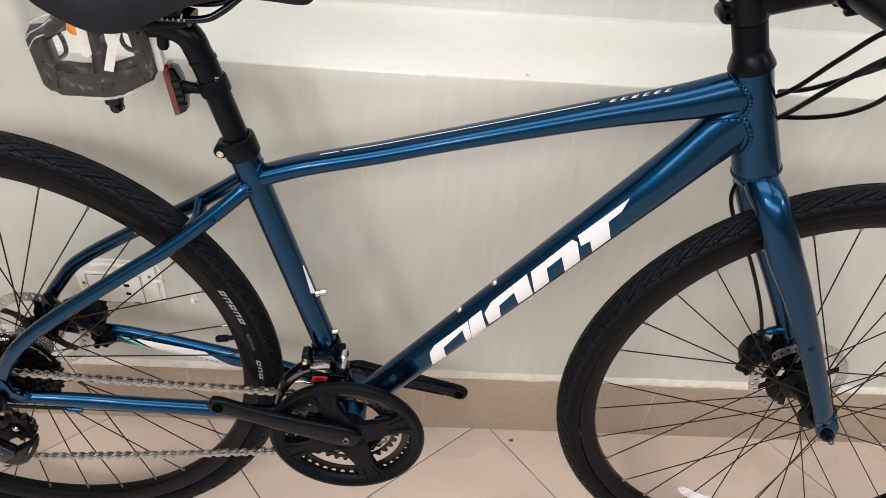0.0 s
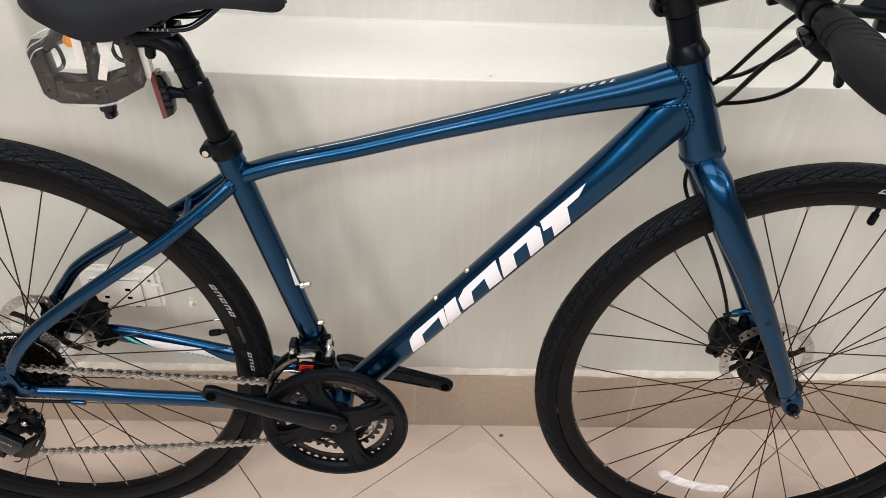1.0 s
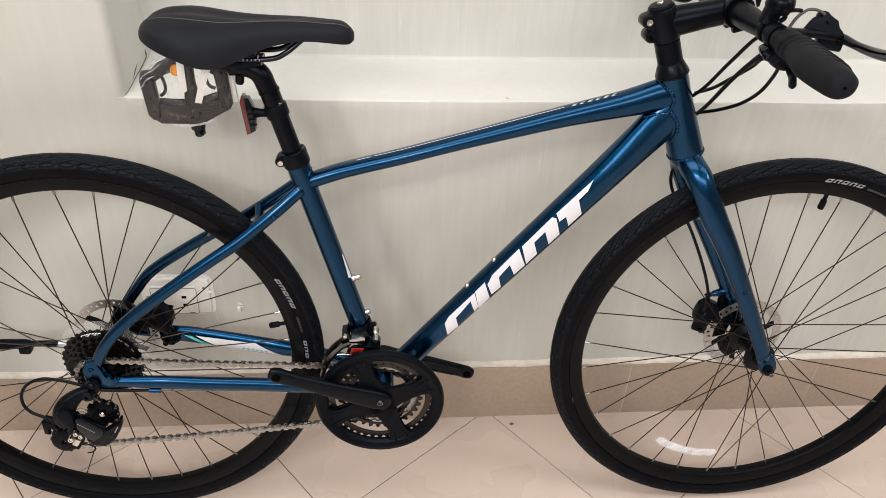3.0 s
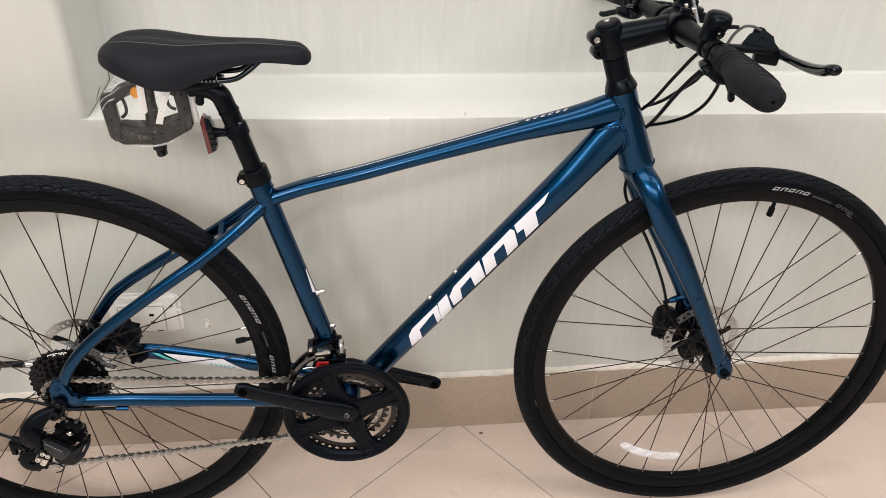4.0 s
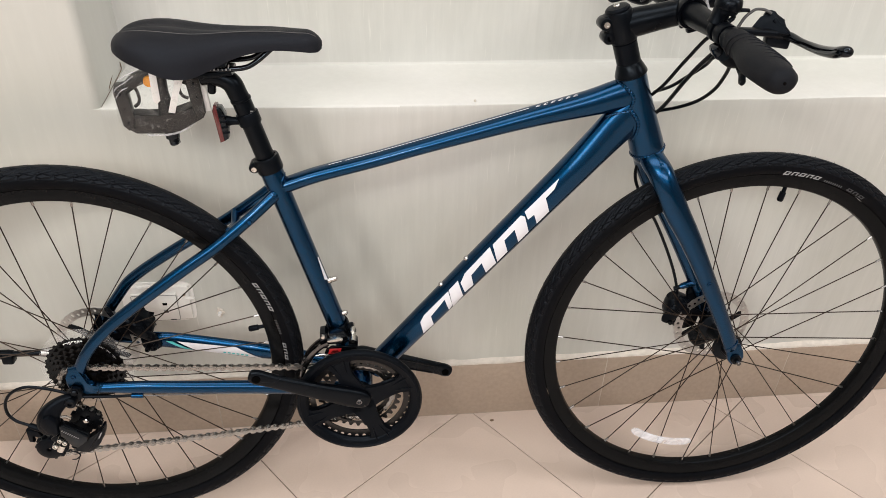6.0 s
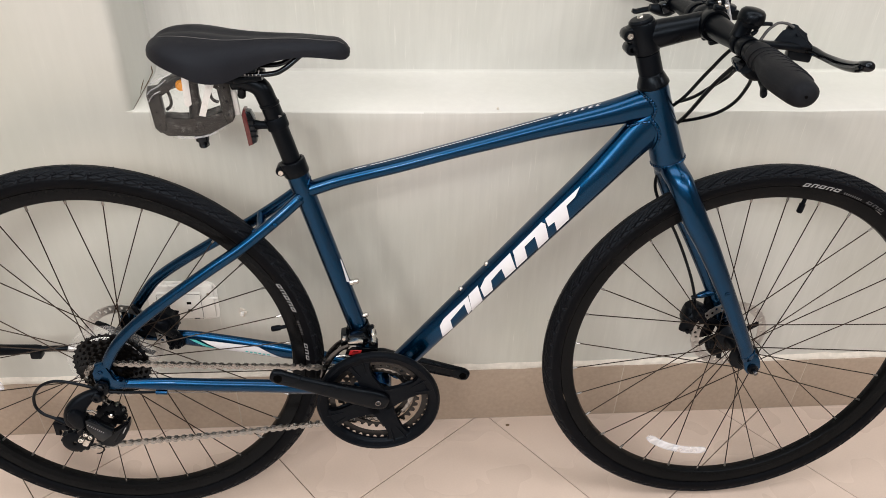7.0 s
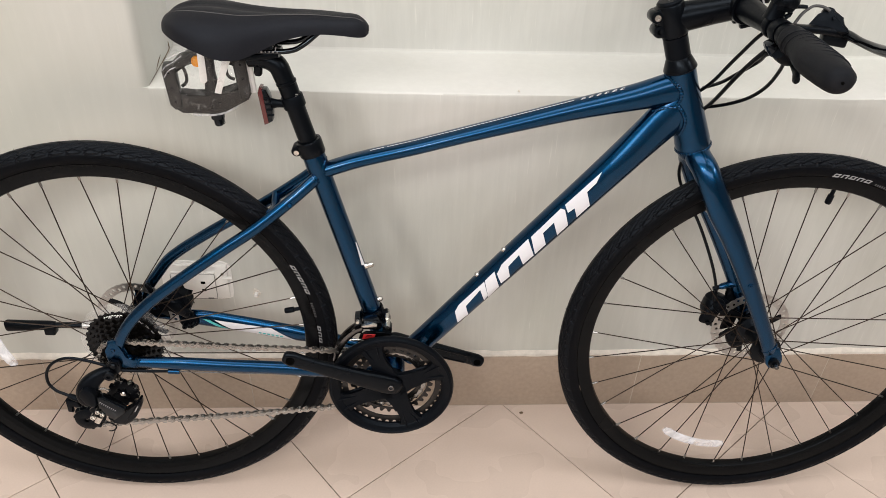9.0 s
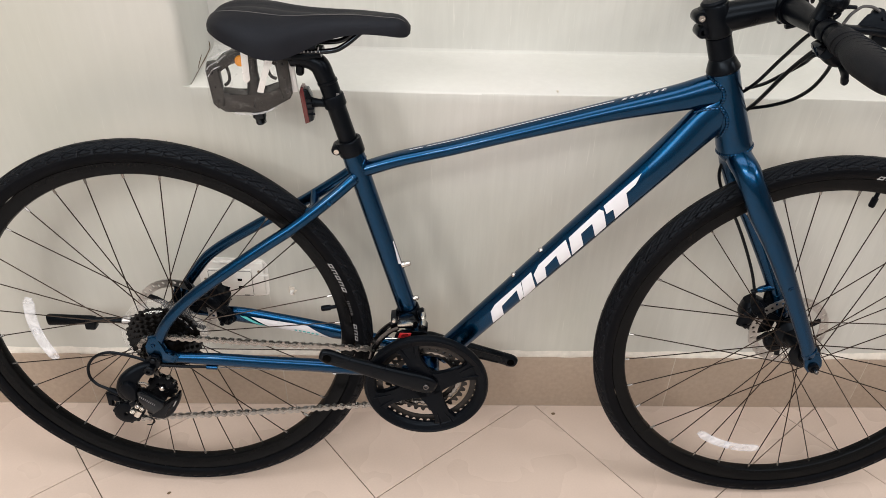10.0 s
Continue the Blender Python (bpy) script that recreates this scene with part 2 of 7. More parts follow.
RINGSTEEL = plain("dark_chainring_steel", (0.035, 0.034, 0.034), 0.30, metal=0.8, grain=0.3, scale=300)
# Tread faces set paler than the sidewall rubber
TREAD = plain("pale_tread_rubber", (0.0046, 0.0048, 0.0062), 0.42, spec=0.13, grain=0.25, scale=300, bump=0.2, bump_scale=1500, tint=COOL)
CABLE = plain("black_cable_housing", (0.0024, 0.0026, 0.0034), 0.30, spec=0.2, grain=0.1, scale=300, tint=COOL)
WHITE = plain("white_decal", (0.71, 0.725, 0.78), 0.3, grain=0.02, scale=100, coat=0.6)
GREY = plain("grey_print", (0.055, 0.055, 0.058), 0.45, grain=0.05, scale=200)
PALE = plain("pale_print", (0.27, 0.27, 0.275), 0.5, grain=0.05, scale=200)
TEAL = plain("teal_decal", (0.06, 0.48, 0.50), 0.3, grain=0.04, scale=100, coat=0.6)
RED = plain("red_lens_plastic", (0.085, 0.008, 0.010), 0.25, grain=0.1, scale=200, coat=0.6)
REDL = plain("red_label", (0.36, 0.014, 0.016), 0.35, grain=0.05, scale=200)
AMBER = plain("amber_reflector", (0.75, 0.30, 0.02), 0.25, grain=0.15, scale=500, coat=0.6)
PEDAL = plain("smoky_pedal_plastic", (0.0095, 0.0090, 0.0085), 0.42, spec=0.4, grain=0.2, scale=200, bump=0.2)
STRIP = plain("white_paper_strip", (0.78, 0.78, 0.77), 0.7, grain=0.03, scale=200)
SKIM = plain("white_skim_plaster", (0.80, 0.785, 0.755), 0.8, grain=0.08, scale=90, bump=0.7, bump_scale=300)
SOCKET = plain("ivory_socket_plastic", (0.80, 0.79, 0.755), 0.35, grain=0.06, scale=60)
DARKHOLE = plain("dark_hole", (0.0012, 0.0012, 0.0012), 0.9, spec=0.03)
CRACK = plain("dark_crack", (0.15, 0.10, 0.06), 0.9, grain=0.5, scale=150)
JOINT = plain("tan_joint_filler", (0.46, 0.40, 0.34), 0.9, grain=0.2, scale=120, bump=0.3)
GRIME = plain("brown_grime", (0.24, 0.19, 0.13), 0.9, grain=0.3, scale=200)
BAG = clear("clear_bag_film", (0.9, 0.9, 0.9), 0.05, 0.055, 0.24, 0.58, 0.84, 75.0)
CLIP = clear("clear_reflector_plastic", (0.86, 0.89, 0.95), 0.14, 0.30, 0.20)
DISC = clear("clear_spoke_guard", (0.9, 0.9, 0.9), 0.08, 0.045, 0.05, 0.35, 0.75, 40.0)
LAMPGLOW, _nt, _bs = nodes_of("lamp_diffuser")
_bs.inputs["Emission Color"].default_value = (1, 0.97, 0.92, 1)
_bs.inputs["Emission Strength"].default_value = 0.4


# Mesh helpers
V = Vector

def part(name, bm, mat, parent=None, label="", sharp=35, matrix=None):
    me = bpy.data.meshes.new(name)
    bmesh.ops.recalc_face_normals(bm, faces=bm.faces)
    bm.to_mesh(me)
    bm.free()
    me.materials.append(mat)
    me.polygons.foreach_set("use_smooth", [True] * len(me.polygons))
    me.set_sharp_from_angle(angle=radians(sharp))
    ob = new(name, me)
    if parent is not None:
        ob.parent = parent
    if matrix is not None:
        ob.matrix_local = matrix
    if label:
        tagged(ob, label)
    return ob

def raw(name, verts, faces, mat, parent=None, label="", smooth=True, sharp=40):
    me = bpy.data.meshes.new(name)
    me.from_pydata([tuple(v) for v in verts], [], faces)
    me.materials.append(mat)
    me.polygons.foreach_set("use_smooth", [smooth] * len(me.polygons))
    if smooth:
        me.set_sharp_from_angle(angle=radians(sharp))
    ob = new(name, me)
    ob.parent = parent
    if label:
        tagged(ob, label)
    return ob

def spline(pts, n=6):
    """Catmull-Rom through rows of numbers."""
    P = [np.array(p, float) for p in pts]
    P = [2 * P[0] - P[1]] + P + [2 * P[-1] - P[-2]]
    out = []
    for i in range(1, len(P) - 2):
        a, b, c, d = P[i - 1:i + 3]
        for k in range(n):
            t = k / n
            out.append(0.5 * (2 * b + (c - a) * t + (2 * a - 5 * b + 4 * c - d) * t * t + (3 * b - a - 3 * c + d) * t ** 3))
    out.append(P[-2])
    return out

def sweep(bm, rows, seg=16, ref=(0, 1, 0), smooth=0, cap=True, power=2.0):
    """A tube along rows of (x, y, z, a, b): a is the half width along ref, b across it."""
    rows = [tuple(r) + (r[3],) if len(r) == 4 else tuple(r) for r in rows]
    if smooth:
        rows = spline(rows, smooth)
    rows = [np.array(r, float) for r in rows]
    side = V(ref)
    rings = []
    for i, r in enumerate(rows):
        t = V(rows[min(i + 1, len(rows) - 1)][:3] - rows[max(i - 1, 0)][:3]).normalized()
        side = side - t * side.dot(t)
        if side.length < 1e-5:
            side = t.orthogonal()
        side.normalize()
        up = t.cross(side)
        ring = []
        for k in range(seg):
            th = 2 * math.pi * k / seg
            c, s = math.cos(th), math.sin(th)
            c = math.copysign(abs(c) ** (2 / power), c)
            s = math.copysign(abs(s) ** (2 / power), s)
            ring.append(bm.verts.new(V(r[:3]) + side * (c * r[3]) + up * (s * r[4])))
        rings.append(ring)
    for A, B in zip(rings, rings[1:]):
        for k in range(seg):
            bm.faces.new((A[k], A[(k + 1) % seg], B[(k + 1) % seg], B[k]))
    if cap:
        bm.faces.new(rings[0][::-1])
        bm.faces.new(rings[-1])
    return bm

def tube(rows, **kw):
    return sweep(bmesh.new(), rows, **kw)

def lathe(bm, prof, centre=(0, 0, 0), axis=(0, 1, 0), seg=32, closed=False, start=0.0, turn=360.0):
    """Turns a profile of (radius, height along axis) round an axis."""
    ax = V(axis).normalized()
    e1 = ax.orthogonal().normalized()
    e2 = ax.cross(e1)
    c = V(centre)
    full = turn >= 359.9
    steps = seg if full else seg + 1
    rings = []
    for k in range(steps):
        th = radians(start + turn * k / seg)
        d = e1 * math.cos(th) + e2 * math.sin(th)
        rings.append([bm.verts.new(c + d * max(r, 1e-5) + ax * h) for r, h in prof])
    n = len(prof)
    for k in range(seg):
        A, B = rings[k], rings[(k + 1) % steps]
        for j in range(n if closed else n - 1):
            bm.faces.new((A[j], B[j], B[(j + 1) % n], A[(j + 1) % n]))
    bmesh.ops.remove_doubles(bm, verts=bm.verts[:], dist=2e-5)
    return bm

def turned(prof, **kw):
    return lathe(bmesh.new(), prof, **kw)

def prism(bm, poly, origin, e1, e2, depth, bevel=0.0):
    """A flat outline of (x, y), laid on e1 and e2 and thickened by depth along their normal."""
    e1, e2 = V(e1).normalized(), V(e2).normalized()
    n = e1.cross(e2).normalized()
    o = V(origin)
    lo = [bm.verts.new(o + e1 * x + e2 * y - n * depth / 2) for x, y in poly]
    hi = [bm.verts.new(o + e1 * x + e2 * y + n * depth / 2) for x, y in poly]
    faces = [bm.faces.new(lo[::-1]), bm.faces.new(hi)]
    m = len(poly)
    for k in range(m):
        faces.append(bm.faces.new((lo[k], lo[(k + 1) % m], hi[(k + 1) % m], hi[k])))
    if bevel:
        edges = list(set(faces[0].edges) | set(faces[1].edges))
        bmesh.ops.bevel(bm, geom=edges, offset=bevel, segments=2, affect="EDGES", profile=0.5)
    return bm

def block(bm, centre, size, turn=(0, 0, 0), bevel=0.002, segments=2):
    m = pose(*centre, *turn) @ Matrix.Diagonal((*size, 1))
    made = bmesh.ops.create_cube(bm, size=1.0, matrix=m)
    edges = list({e for v in made["verts"] for e in v.link_edges})
    if bevel:
        bmesh.ops.bevel(bm, geom=edges, offset=bevel, segments=segments, affect="EDGES", profile=0.5)
    return bm

def box(centre, size, turn=(0, 0, 0), bevel=0.002, segments=2):
    return block(bmesh.new(), centre, size, turn, bevel, segments)

def capsule(x0, y0, r0, x1, y1, r1, n=10):
    """Outline round two circles, in a plane."""
    a = math.atan2(y1 - y0, x1 - x0)
    d = math.hypot(x1 - x0, y1 - y0)
    off = math.acos(max(-1, min(1, (r0 - r1) / d)))
    pts = []
    for k in range(n + 1):
        th = a + off + (2 * math.pi - 2 * off) * k / n
        pts.append((x0 + r0 * math.cos(th), y0 + r0 * math.sin(th)))
    for k in range(n + 1):
        th = a - off + 2 * off * k / n
        pts.append((x1 + r1 * math.cos(th), y1 + r1 * math.sin(th)))
    return pts

def gear(bm, centre, root, tip, teeth, thick, inner, axis=1, phase=0.0):
    """A toothed ring lying across the bicycle's width."""
    c = V(centre)
    rows = []
    for k in range(teeth * 4):
        th = 2 * math.pi * (k / (teeth * 4)) + phase
        r = (root, tip, tip, root)[k % 4]
        d = V((math.cos(th), 0, math.sin(th)))
        rows.append([bm.verts.new(c + d * q + V((0, h, 0))) for q, h in ((r, -thick / 2), (r, thick / 2), (inner, thick / 2), (inner, -thick / 2))])
    n = len(rows)
    for k in range(n):
        A, B = rows[k], rows[(k + 1) % n]
        for j in range(4):
            bm.faces.new((A[j], B[j], B[(j + 1) % 4], A[(j + 1) % 4]))
    return bm


# Room
ROOM_X0, ROOM_X1, ROOM_Y0, ROOM_Z = -3.0, 3.4, -3.6, 2.75
WALL_Y, BACK_Y, LEDGE_Z, NICHE_X = 1.5, 1.667, 0.72, -0.487

def shell():
    slab = bmesh.new()
    block(slab, ((ROOM_X0 + ROOM_X1) / 2, (ROOM_Y0 + 1.9) / 2, -0.064), (ROOM_X1 - ROOM_X0 + 0.4, 1.9 - ROOM_Y0 + 0.3, 0.12), bevel=0)
    base = part("floor", slab, GROUT)
    tagged(base, "beige ceramic tiled floor with thin dark joints", "floor", kind="structure")
    # Back wall with a low solid part, a ledge and a niche above it
    bm = bmesh.new()
    xs = [NICHE_X + (ROOM_X1 - NICHE_X) * k / 110 for k in range(111)]
    prof = [(WALL_Y, 0.0), (WALL_Y, 0.35), (WALL_Y, 0.700), (WALL_Y, 0.7175), (WALL_Y + 0.0008, 0.7194), (WALL_Y + 0.0026, 0.7202), (WALL_Y + 0.08, 0.7205),
            (BACK_Y - 0.006, 0.7208), (BACK_Y - 0.0016, 0.7222), (BACK_Y, 0.7265), (BACK_Y, 1.2), (BACK_Y, ROOM_Z)]
    rows = []
    for x in xs:
        row = []
        for j, (y, z) in enumerate(prof):
            k = noise.noise(V((x * 9, j * 0.35, 1.7))) * 0.0012 + noise.noise(V((x * 40, j * 0.7, 4.2))) * 0.0004
            k = k * min(1, (x - NICHE_X) / 0.05) if 2 <= j <= 9 else 0
            row.append(bm.verts.new((x, y + k * (j < 7), z + k - (0.0045 * min(1, (x - NICHE_X) / 0.5) if 2 <= j <= 9 else 0))))
        rows.append(row)
    for A, B in zip(rows, rows[1:]):
        for j in range(len(prof) - 1):
            bm.faces.new((A[j], B[j], B[j + 1], A[j + 1]))
    # Flank of the niche with a soft rounded corner, and the full-height wall beside it
    r = 0.014
    arc = [(NICHE_X - r + r * math.sin(radians(15 * k)), WALL_Y + r - r * math.cos(radians(15 * k))) for k in range(7)]
    cols = [(ROOM_X0, WALL_Y), (NICHE_X - 0.10, WALL_Y)] + arc + [(NICHE_X, BACK_Y - 0.02), (NICHE_X, BACK_Y)]
    rings = [[bm.verts.new((x, y, z)) for z in (0.7195, 0.9, 1.2, ROOM_Z)] for x, y in cols]
    for A, B in zip(rings, rings[1:]):
        for q in range(3):
            bm.faces.new((A[q], B[q], B[q + 1], A[q + 1]))
    bm.faces.new([bm.verts.new(p) for p in ((ROOM_X0, WALL_Y, 0), (NICHE_X, WALL_Y, 0), (NICHE_X, WALL_Y, 0.7195), (NICHE_X - r, WALL_Y, 0.7195), (ROOM_X0, WALL_Y, 0.7195))])
    bm.faces.new([bm.verts.new((x, y, 0.7195)) for x, y in [(NICHE_X, WALL_Y)] + arc[::-1]])
    # Back of the wall's thickness
    block(bm, ((ROOM_X0 + ROOM_X1) / 2, BACK_Y + 0.12, ROOM_Z / 2), (ROOM_X1 - ROOM_X0, 0.2, ROOM_Z), bevel=0)
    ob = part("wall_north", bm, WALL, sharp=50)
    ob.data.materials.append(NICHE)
    ob.data.materials.append(SMOOTH)
    # Ledge finish carries part of its top light in the base
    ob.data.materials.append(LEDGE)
    for f in ob.data.polygons:
        c = f.center
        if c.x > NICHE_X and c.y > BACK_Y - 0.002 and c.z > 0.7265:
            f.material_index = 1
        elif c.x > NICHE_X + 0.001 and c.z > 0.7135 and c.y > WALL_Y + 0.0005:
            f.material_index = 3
        elif c.x < NICHE_X + 0.001:
            f.material_index = 2
    tagged(ob, "cream painted wall with brush drags, a low ledge and a shallow niche", "wall", kind="structure")
    for name, centre, size in (("wall_west", (ROOM_X0 - 0.06, -0.9, ROOM_Z / 2), (0.12, 5.6, ROOM_Z)),
                               ("wall_east", (ROOM_X1 + 0.06, -0.9, ROOM_Z / 2), (0.12, 5.6, ROOM_Z)),
                               ("wall_south", (0.2, ROOM_Y0 - 0.06, ROOM_Z / 2), (6.8, 0.12, ROOM_Z))):
        tagged(part(name, box(centre, size, bevel=0), FAR), "plain dim painted room wall", "wall", kind="structure")
    tagged(part("ceiling", box((0.2, -0.9, ROOM_Z + 0.06), (7.0, 6.0, 0.12), bevel=0), CEIL), "plain white painted ceiling", "ceiling", kind="structure")
    # Rough filler band over the skirting
    bm = bmesh.new()
    rows = []
    n = 420
    for k in range(n + 1):
        x = ROOM_X0 + (ROOM_X1 - ROOM_X0) * k / n
        top = 0.1552 + noise.noise(V((x * 14, 0, 0))) * 0.004 + noise.noise(V((x * 60, 3, 0))) * 0.002
        out = 0.0075 + noise.noise(V((x * 25, 7, 0))) * 0.0025
        rows.append([bm.verts.new(p) for p in ((x, WALL_Y - out, 0.1428), (x, WALL_Y - out, 0.1450), (x, WALL_Y - out * 0.7, (top + 0.145) / 2), (x, WALL_Y + 0.002, top))])
    for A, B in zip(rows, rows[1:]):
        for j in range(3):
            bm.faces.new((A[j], B[j], B[j + 1], A[j + 1]))
    tagged(part("trim", bm, PLASTER, sharp=70), "rough white filler band above the skirting tiles", "trim", kind="structure")

shell()

def lamps_and_fill():
    for x, y, wide, deep, watts, colour in LAMPS_AND_FILL:
        lamp = new("lamp_or_fill")
        lamp.matrix_world = pose(x, y, ROOM_Z)
        part("housing", box((0, 0, -0.012), (wide + 0.06, deep + 0.06, 0.022), bevel=0.004), CEIL, lamp)
        part("diffuser", box((0, 0, -0.028), (wide, deep, 0.010), bevel=0.004), LAMPGLOW, lamp, "glowing white diffuser")
        # Broad ones are fill panels added for soft light, no fittings here
        tagged(lamp, "small white panel lamp on the ceiling, switched on" if wide < 1 else "broad white fill panel added out of view at ceiling height", "lamp", "ceiling lamps")

lamps_and_fill()

def wall_socket():
    root = new("wall_socket")
    root.matrix_world = pose(-0.4700, WALL_Y, 0.3385, 0, 1.0, 0)
    bm = bmesh.new()
    edge = []
    for k in range(48):
        a = 2 * math.pi * k / 48
        c, q = math.cos(a), math.sin(a)
        g = 1 + 0.035 * noise.noise(V((c * 3, q * 3, 2.0)))
        edge.append((0.0635 * g * math.copysign(abs(c) ** 0.28, c), 0.0445 * g * math.copysign(abs(q) ** 0.28, q)))
    part("plaster_edge", prism(bm, edge, (0, -0.0010, 0), (1, 0, 0), (0, 0, 1), 0.002, 0), SKIM, root, "rough plaster round the plate")
    part("back_plate", box((0, -0.0045, 0), (0.114, 0.007, 0.077), bevel=0.003), SOCKET, root)
    face = part("face_plate", box((-0.005, -0.0090, -0.0065), (0.080, 0.004, 0.064), bevel=0.0018), SOCKET, root, "ivory face plate, slightly skewed and stained")
    line = [(-0.0430, -0.0360), (0.0330, -0.0360), (0.0345, -0.0340), (0.0345, 0.0200), (0.0330, 0.0220), (-0.0430, 0.0220), (-0.0445, 0.0200), (-0.0445, -0.0340), (-0.0430, -0.0360), (0.0330, -0.0360)]
    part("face_joint", tube([(x, -0.0112, z, 0.0004) for x, z in line], seg=6, cap=False), GREY, face, "thin dark joint round the face")
    for x, z, w, h in ((0.0120, 0.0020, 0.0080, 0.0054), (-0.0236, -0.0150, 0.0074, 0.0050), (0.0121, -0.0154, 0.0074, 0.0050)):
        hole = part("socket_hole", box((x, -0.0113, z), (w, 0.0010, h), bevel=0.0002), DARKHOLE, root)
        part("hole_rim", prism(bmesh.new(), [(x + a * (w / 2 + 0.0014), z + b * (h / 2 + 0.0014)) for a, b in ((-1, -1), (1, -1), (1, 1), (-1, 1))], (0, -0.0110, 0), (1, 0, 0), (0, 0, 1), 0.0004, 0.0), SOCKET, hole)
    part("rating_print", box((0.0224, -0.0112, -0.0345), (0.010, 0.0004, 0.0016), bevel=0), GREY, root)
    for x, z in ((-0.0515, 0.000), (0.0480, 0.0200)):
        part("plate_screw", turned([(0.0001, -0.0018), (0.0022, -0.0015), (0.0028, 0.0)], centre=(x, -0.008, z), seg=10), GRIME, root)
    part("grime_edge", box((0.0, -0.0035, -0.0395), (0.108, 0.003, 0.0012), bevel=0), GRIME, root)
    for k in range(9):
        # lumps of filler smeared over the plate's top and end
        x = -0.050 + 0.0118 * k if k < 8 else 0.0565
        z = 0.0395 + 0.0015 * math.sin(k * 2.3) if k < 8 else 0.0100
        part("filler_lump", tube([(x - 0.008, -0.0060, z, 0.0030, 0.0016), (x, -0.0072, z + 0.0006 * (k % 3), 0.0042, 0.0022), (x + 0.008, -0.0062, z - 0.0004, 0.0028, 0.0014)], seg=8, smooth=2), SKIM, root)
    tagged(root, "ivory plastic wall socket, loose and stained, in broken plaster", "socket")

wall_socket()

def wall_plug():
    bm = bmesh.new()
    for k in range(7):
        a = k * 2.4
        r = 0.002 + 0.006 * random.random()
        block(bm, (math.cos(a) * r * 0.8, -0.001, math.sin(a) * r * 1.2), (0.006, 0.004, 0.006), (20 * random.random(), 50 * random.random(), 0), bevel=0.0015)
    root = part("wall_plug", bm, PLASTER)
    root.matrix_world = pose(-0.366, WALL_Y, 0.307)
    part("plug_core", turned([(0.0001, -0.010), (0.003, -0.010), (0.0035, -0.004), (0.004, 0.0)], axis=(0, 1, 0), seg=10), STRIP, root)
    tagged(root, "old screw plug in a patch of broken plaster", "wall plug")

wall_plug()

def crack():
    runs = (((1.6400, 0.7400, 0.0004), (1.6400, 0.7345, 0.0016), (1.6385, 0.7275, 0.0013), (1.6200, 0.7252, 0.0009), (1.6040, 0.7240, 0.0013), (1.5800, 0.7232, 0.0008), (1.5640, 0.7225, 0.0006), (1.5370, 0.7212, 0.0005), (1.5060, 0.7202, 0.0003)),
            ((1.6655, 0.9400, 0.0003), (1.6662, 0.9700, 0.0010), (1.6650, 1.0050, 0.0006), (1.6660, 1.0500, 0.0012), (1.6652, 1.1000, 0.0005), (1.6660, 1.1800, 0.0009), (1.6655, 1.2600, 0.0003)),
            ((1.5900, 0.7370, 0.0002), (1.5760, 0.7335, 0.0010), (1.5640, 0.7290, 0.0007), (1.5560, 0.7250, 0.0003)))
    for run in runs:
        pts = [(NICHE_X + 0.0004, y, z, r * 0.75) for y, z, r in run]
        tagged(part("wall_crack", tube(pts, seg=6, ref=(0, 0, 1), smooth=4), CRACK), "thin brown crack in the niche's painted corner", "crack", kind="structure")

crack()


# Bicycle
WF, WR = V((1.0718, 0, 0.347)), V((0, 0, 0.347))
HEAD = V((0.884, 0, 0.706))
AXIS = V((-0.335, 0, 0.942)).normalized()
STEER = Matrix.Translation(HEAD) @ Matrix.Rotation(radians(1.10), 4, AXIS) @ Matrix.Translation(-HEAD)
BIKE = pose(-0.55, 1.3129, 0, -5.462, 0, -1.233)
BB = V((0.440, 0, 0.2885))

bicycle = new("bicycle")
bicycle.matrix_world = BIKE
tagged(bicycle, "teal-blue flat-bar hybrid bicycle with black parts leaning on the wall", "bicycle")

def st(w):
    """The seat tube's centre at a height."""
    return 0.3265 + (0.679 - w) * 0.291

def weld(rows, parent, name="weld_bead"):
    part(name, tube(rows, seg=8, cap=False), PAINT, parent)

def ring_weld(centre, axis, ra, rb, side, bead=0.0024, parent=None, lumps=26, name="weld_bead"):
    """A lumpy bead of weld round a tube's end."""
    ax = V(axis).normalized()
    e1 = V(side).normalized()
    e2 = ax.cross(e1)
    bm = bmesh.new()
    n = lumps * 4
    rows = []
    for k in range(n + 1):
        th = 2 * math.pi * k / n
        p = V(centre) + e1 * (ra * math.cos(th)) + e2 * (rb * math.sin(th))
        r = bead * (0.78 + 0.30 * abs(math.sin(math.pi * k / 4)))
        rows.append((*p, r))
    sweep(bm, rows, seg=8, ref=ax, cap=False)
    part(name, bm, PAINT, parent)

DT0, DT1 = V((0.4920, 0, 0.3420)), V((0.8325, 0, 0.7417))
DTD = (DT1 - DT0).normalized()
DTN = V((-DTD.z, 0, DTD.x))
DTL = (DT1 - DT0).length

def dt_size(s):
    k = min(max(s / DTL, 0), 1.1)
    return 0.0182 + 0.005 * k, 0.0194 + 0.0055 * k

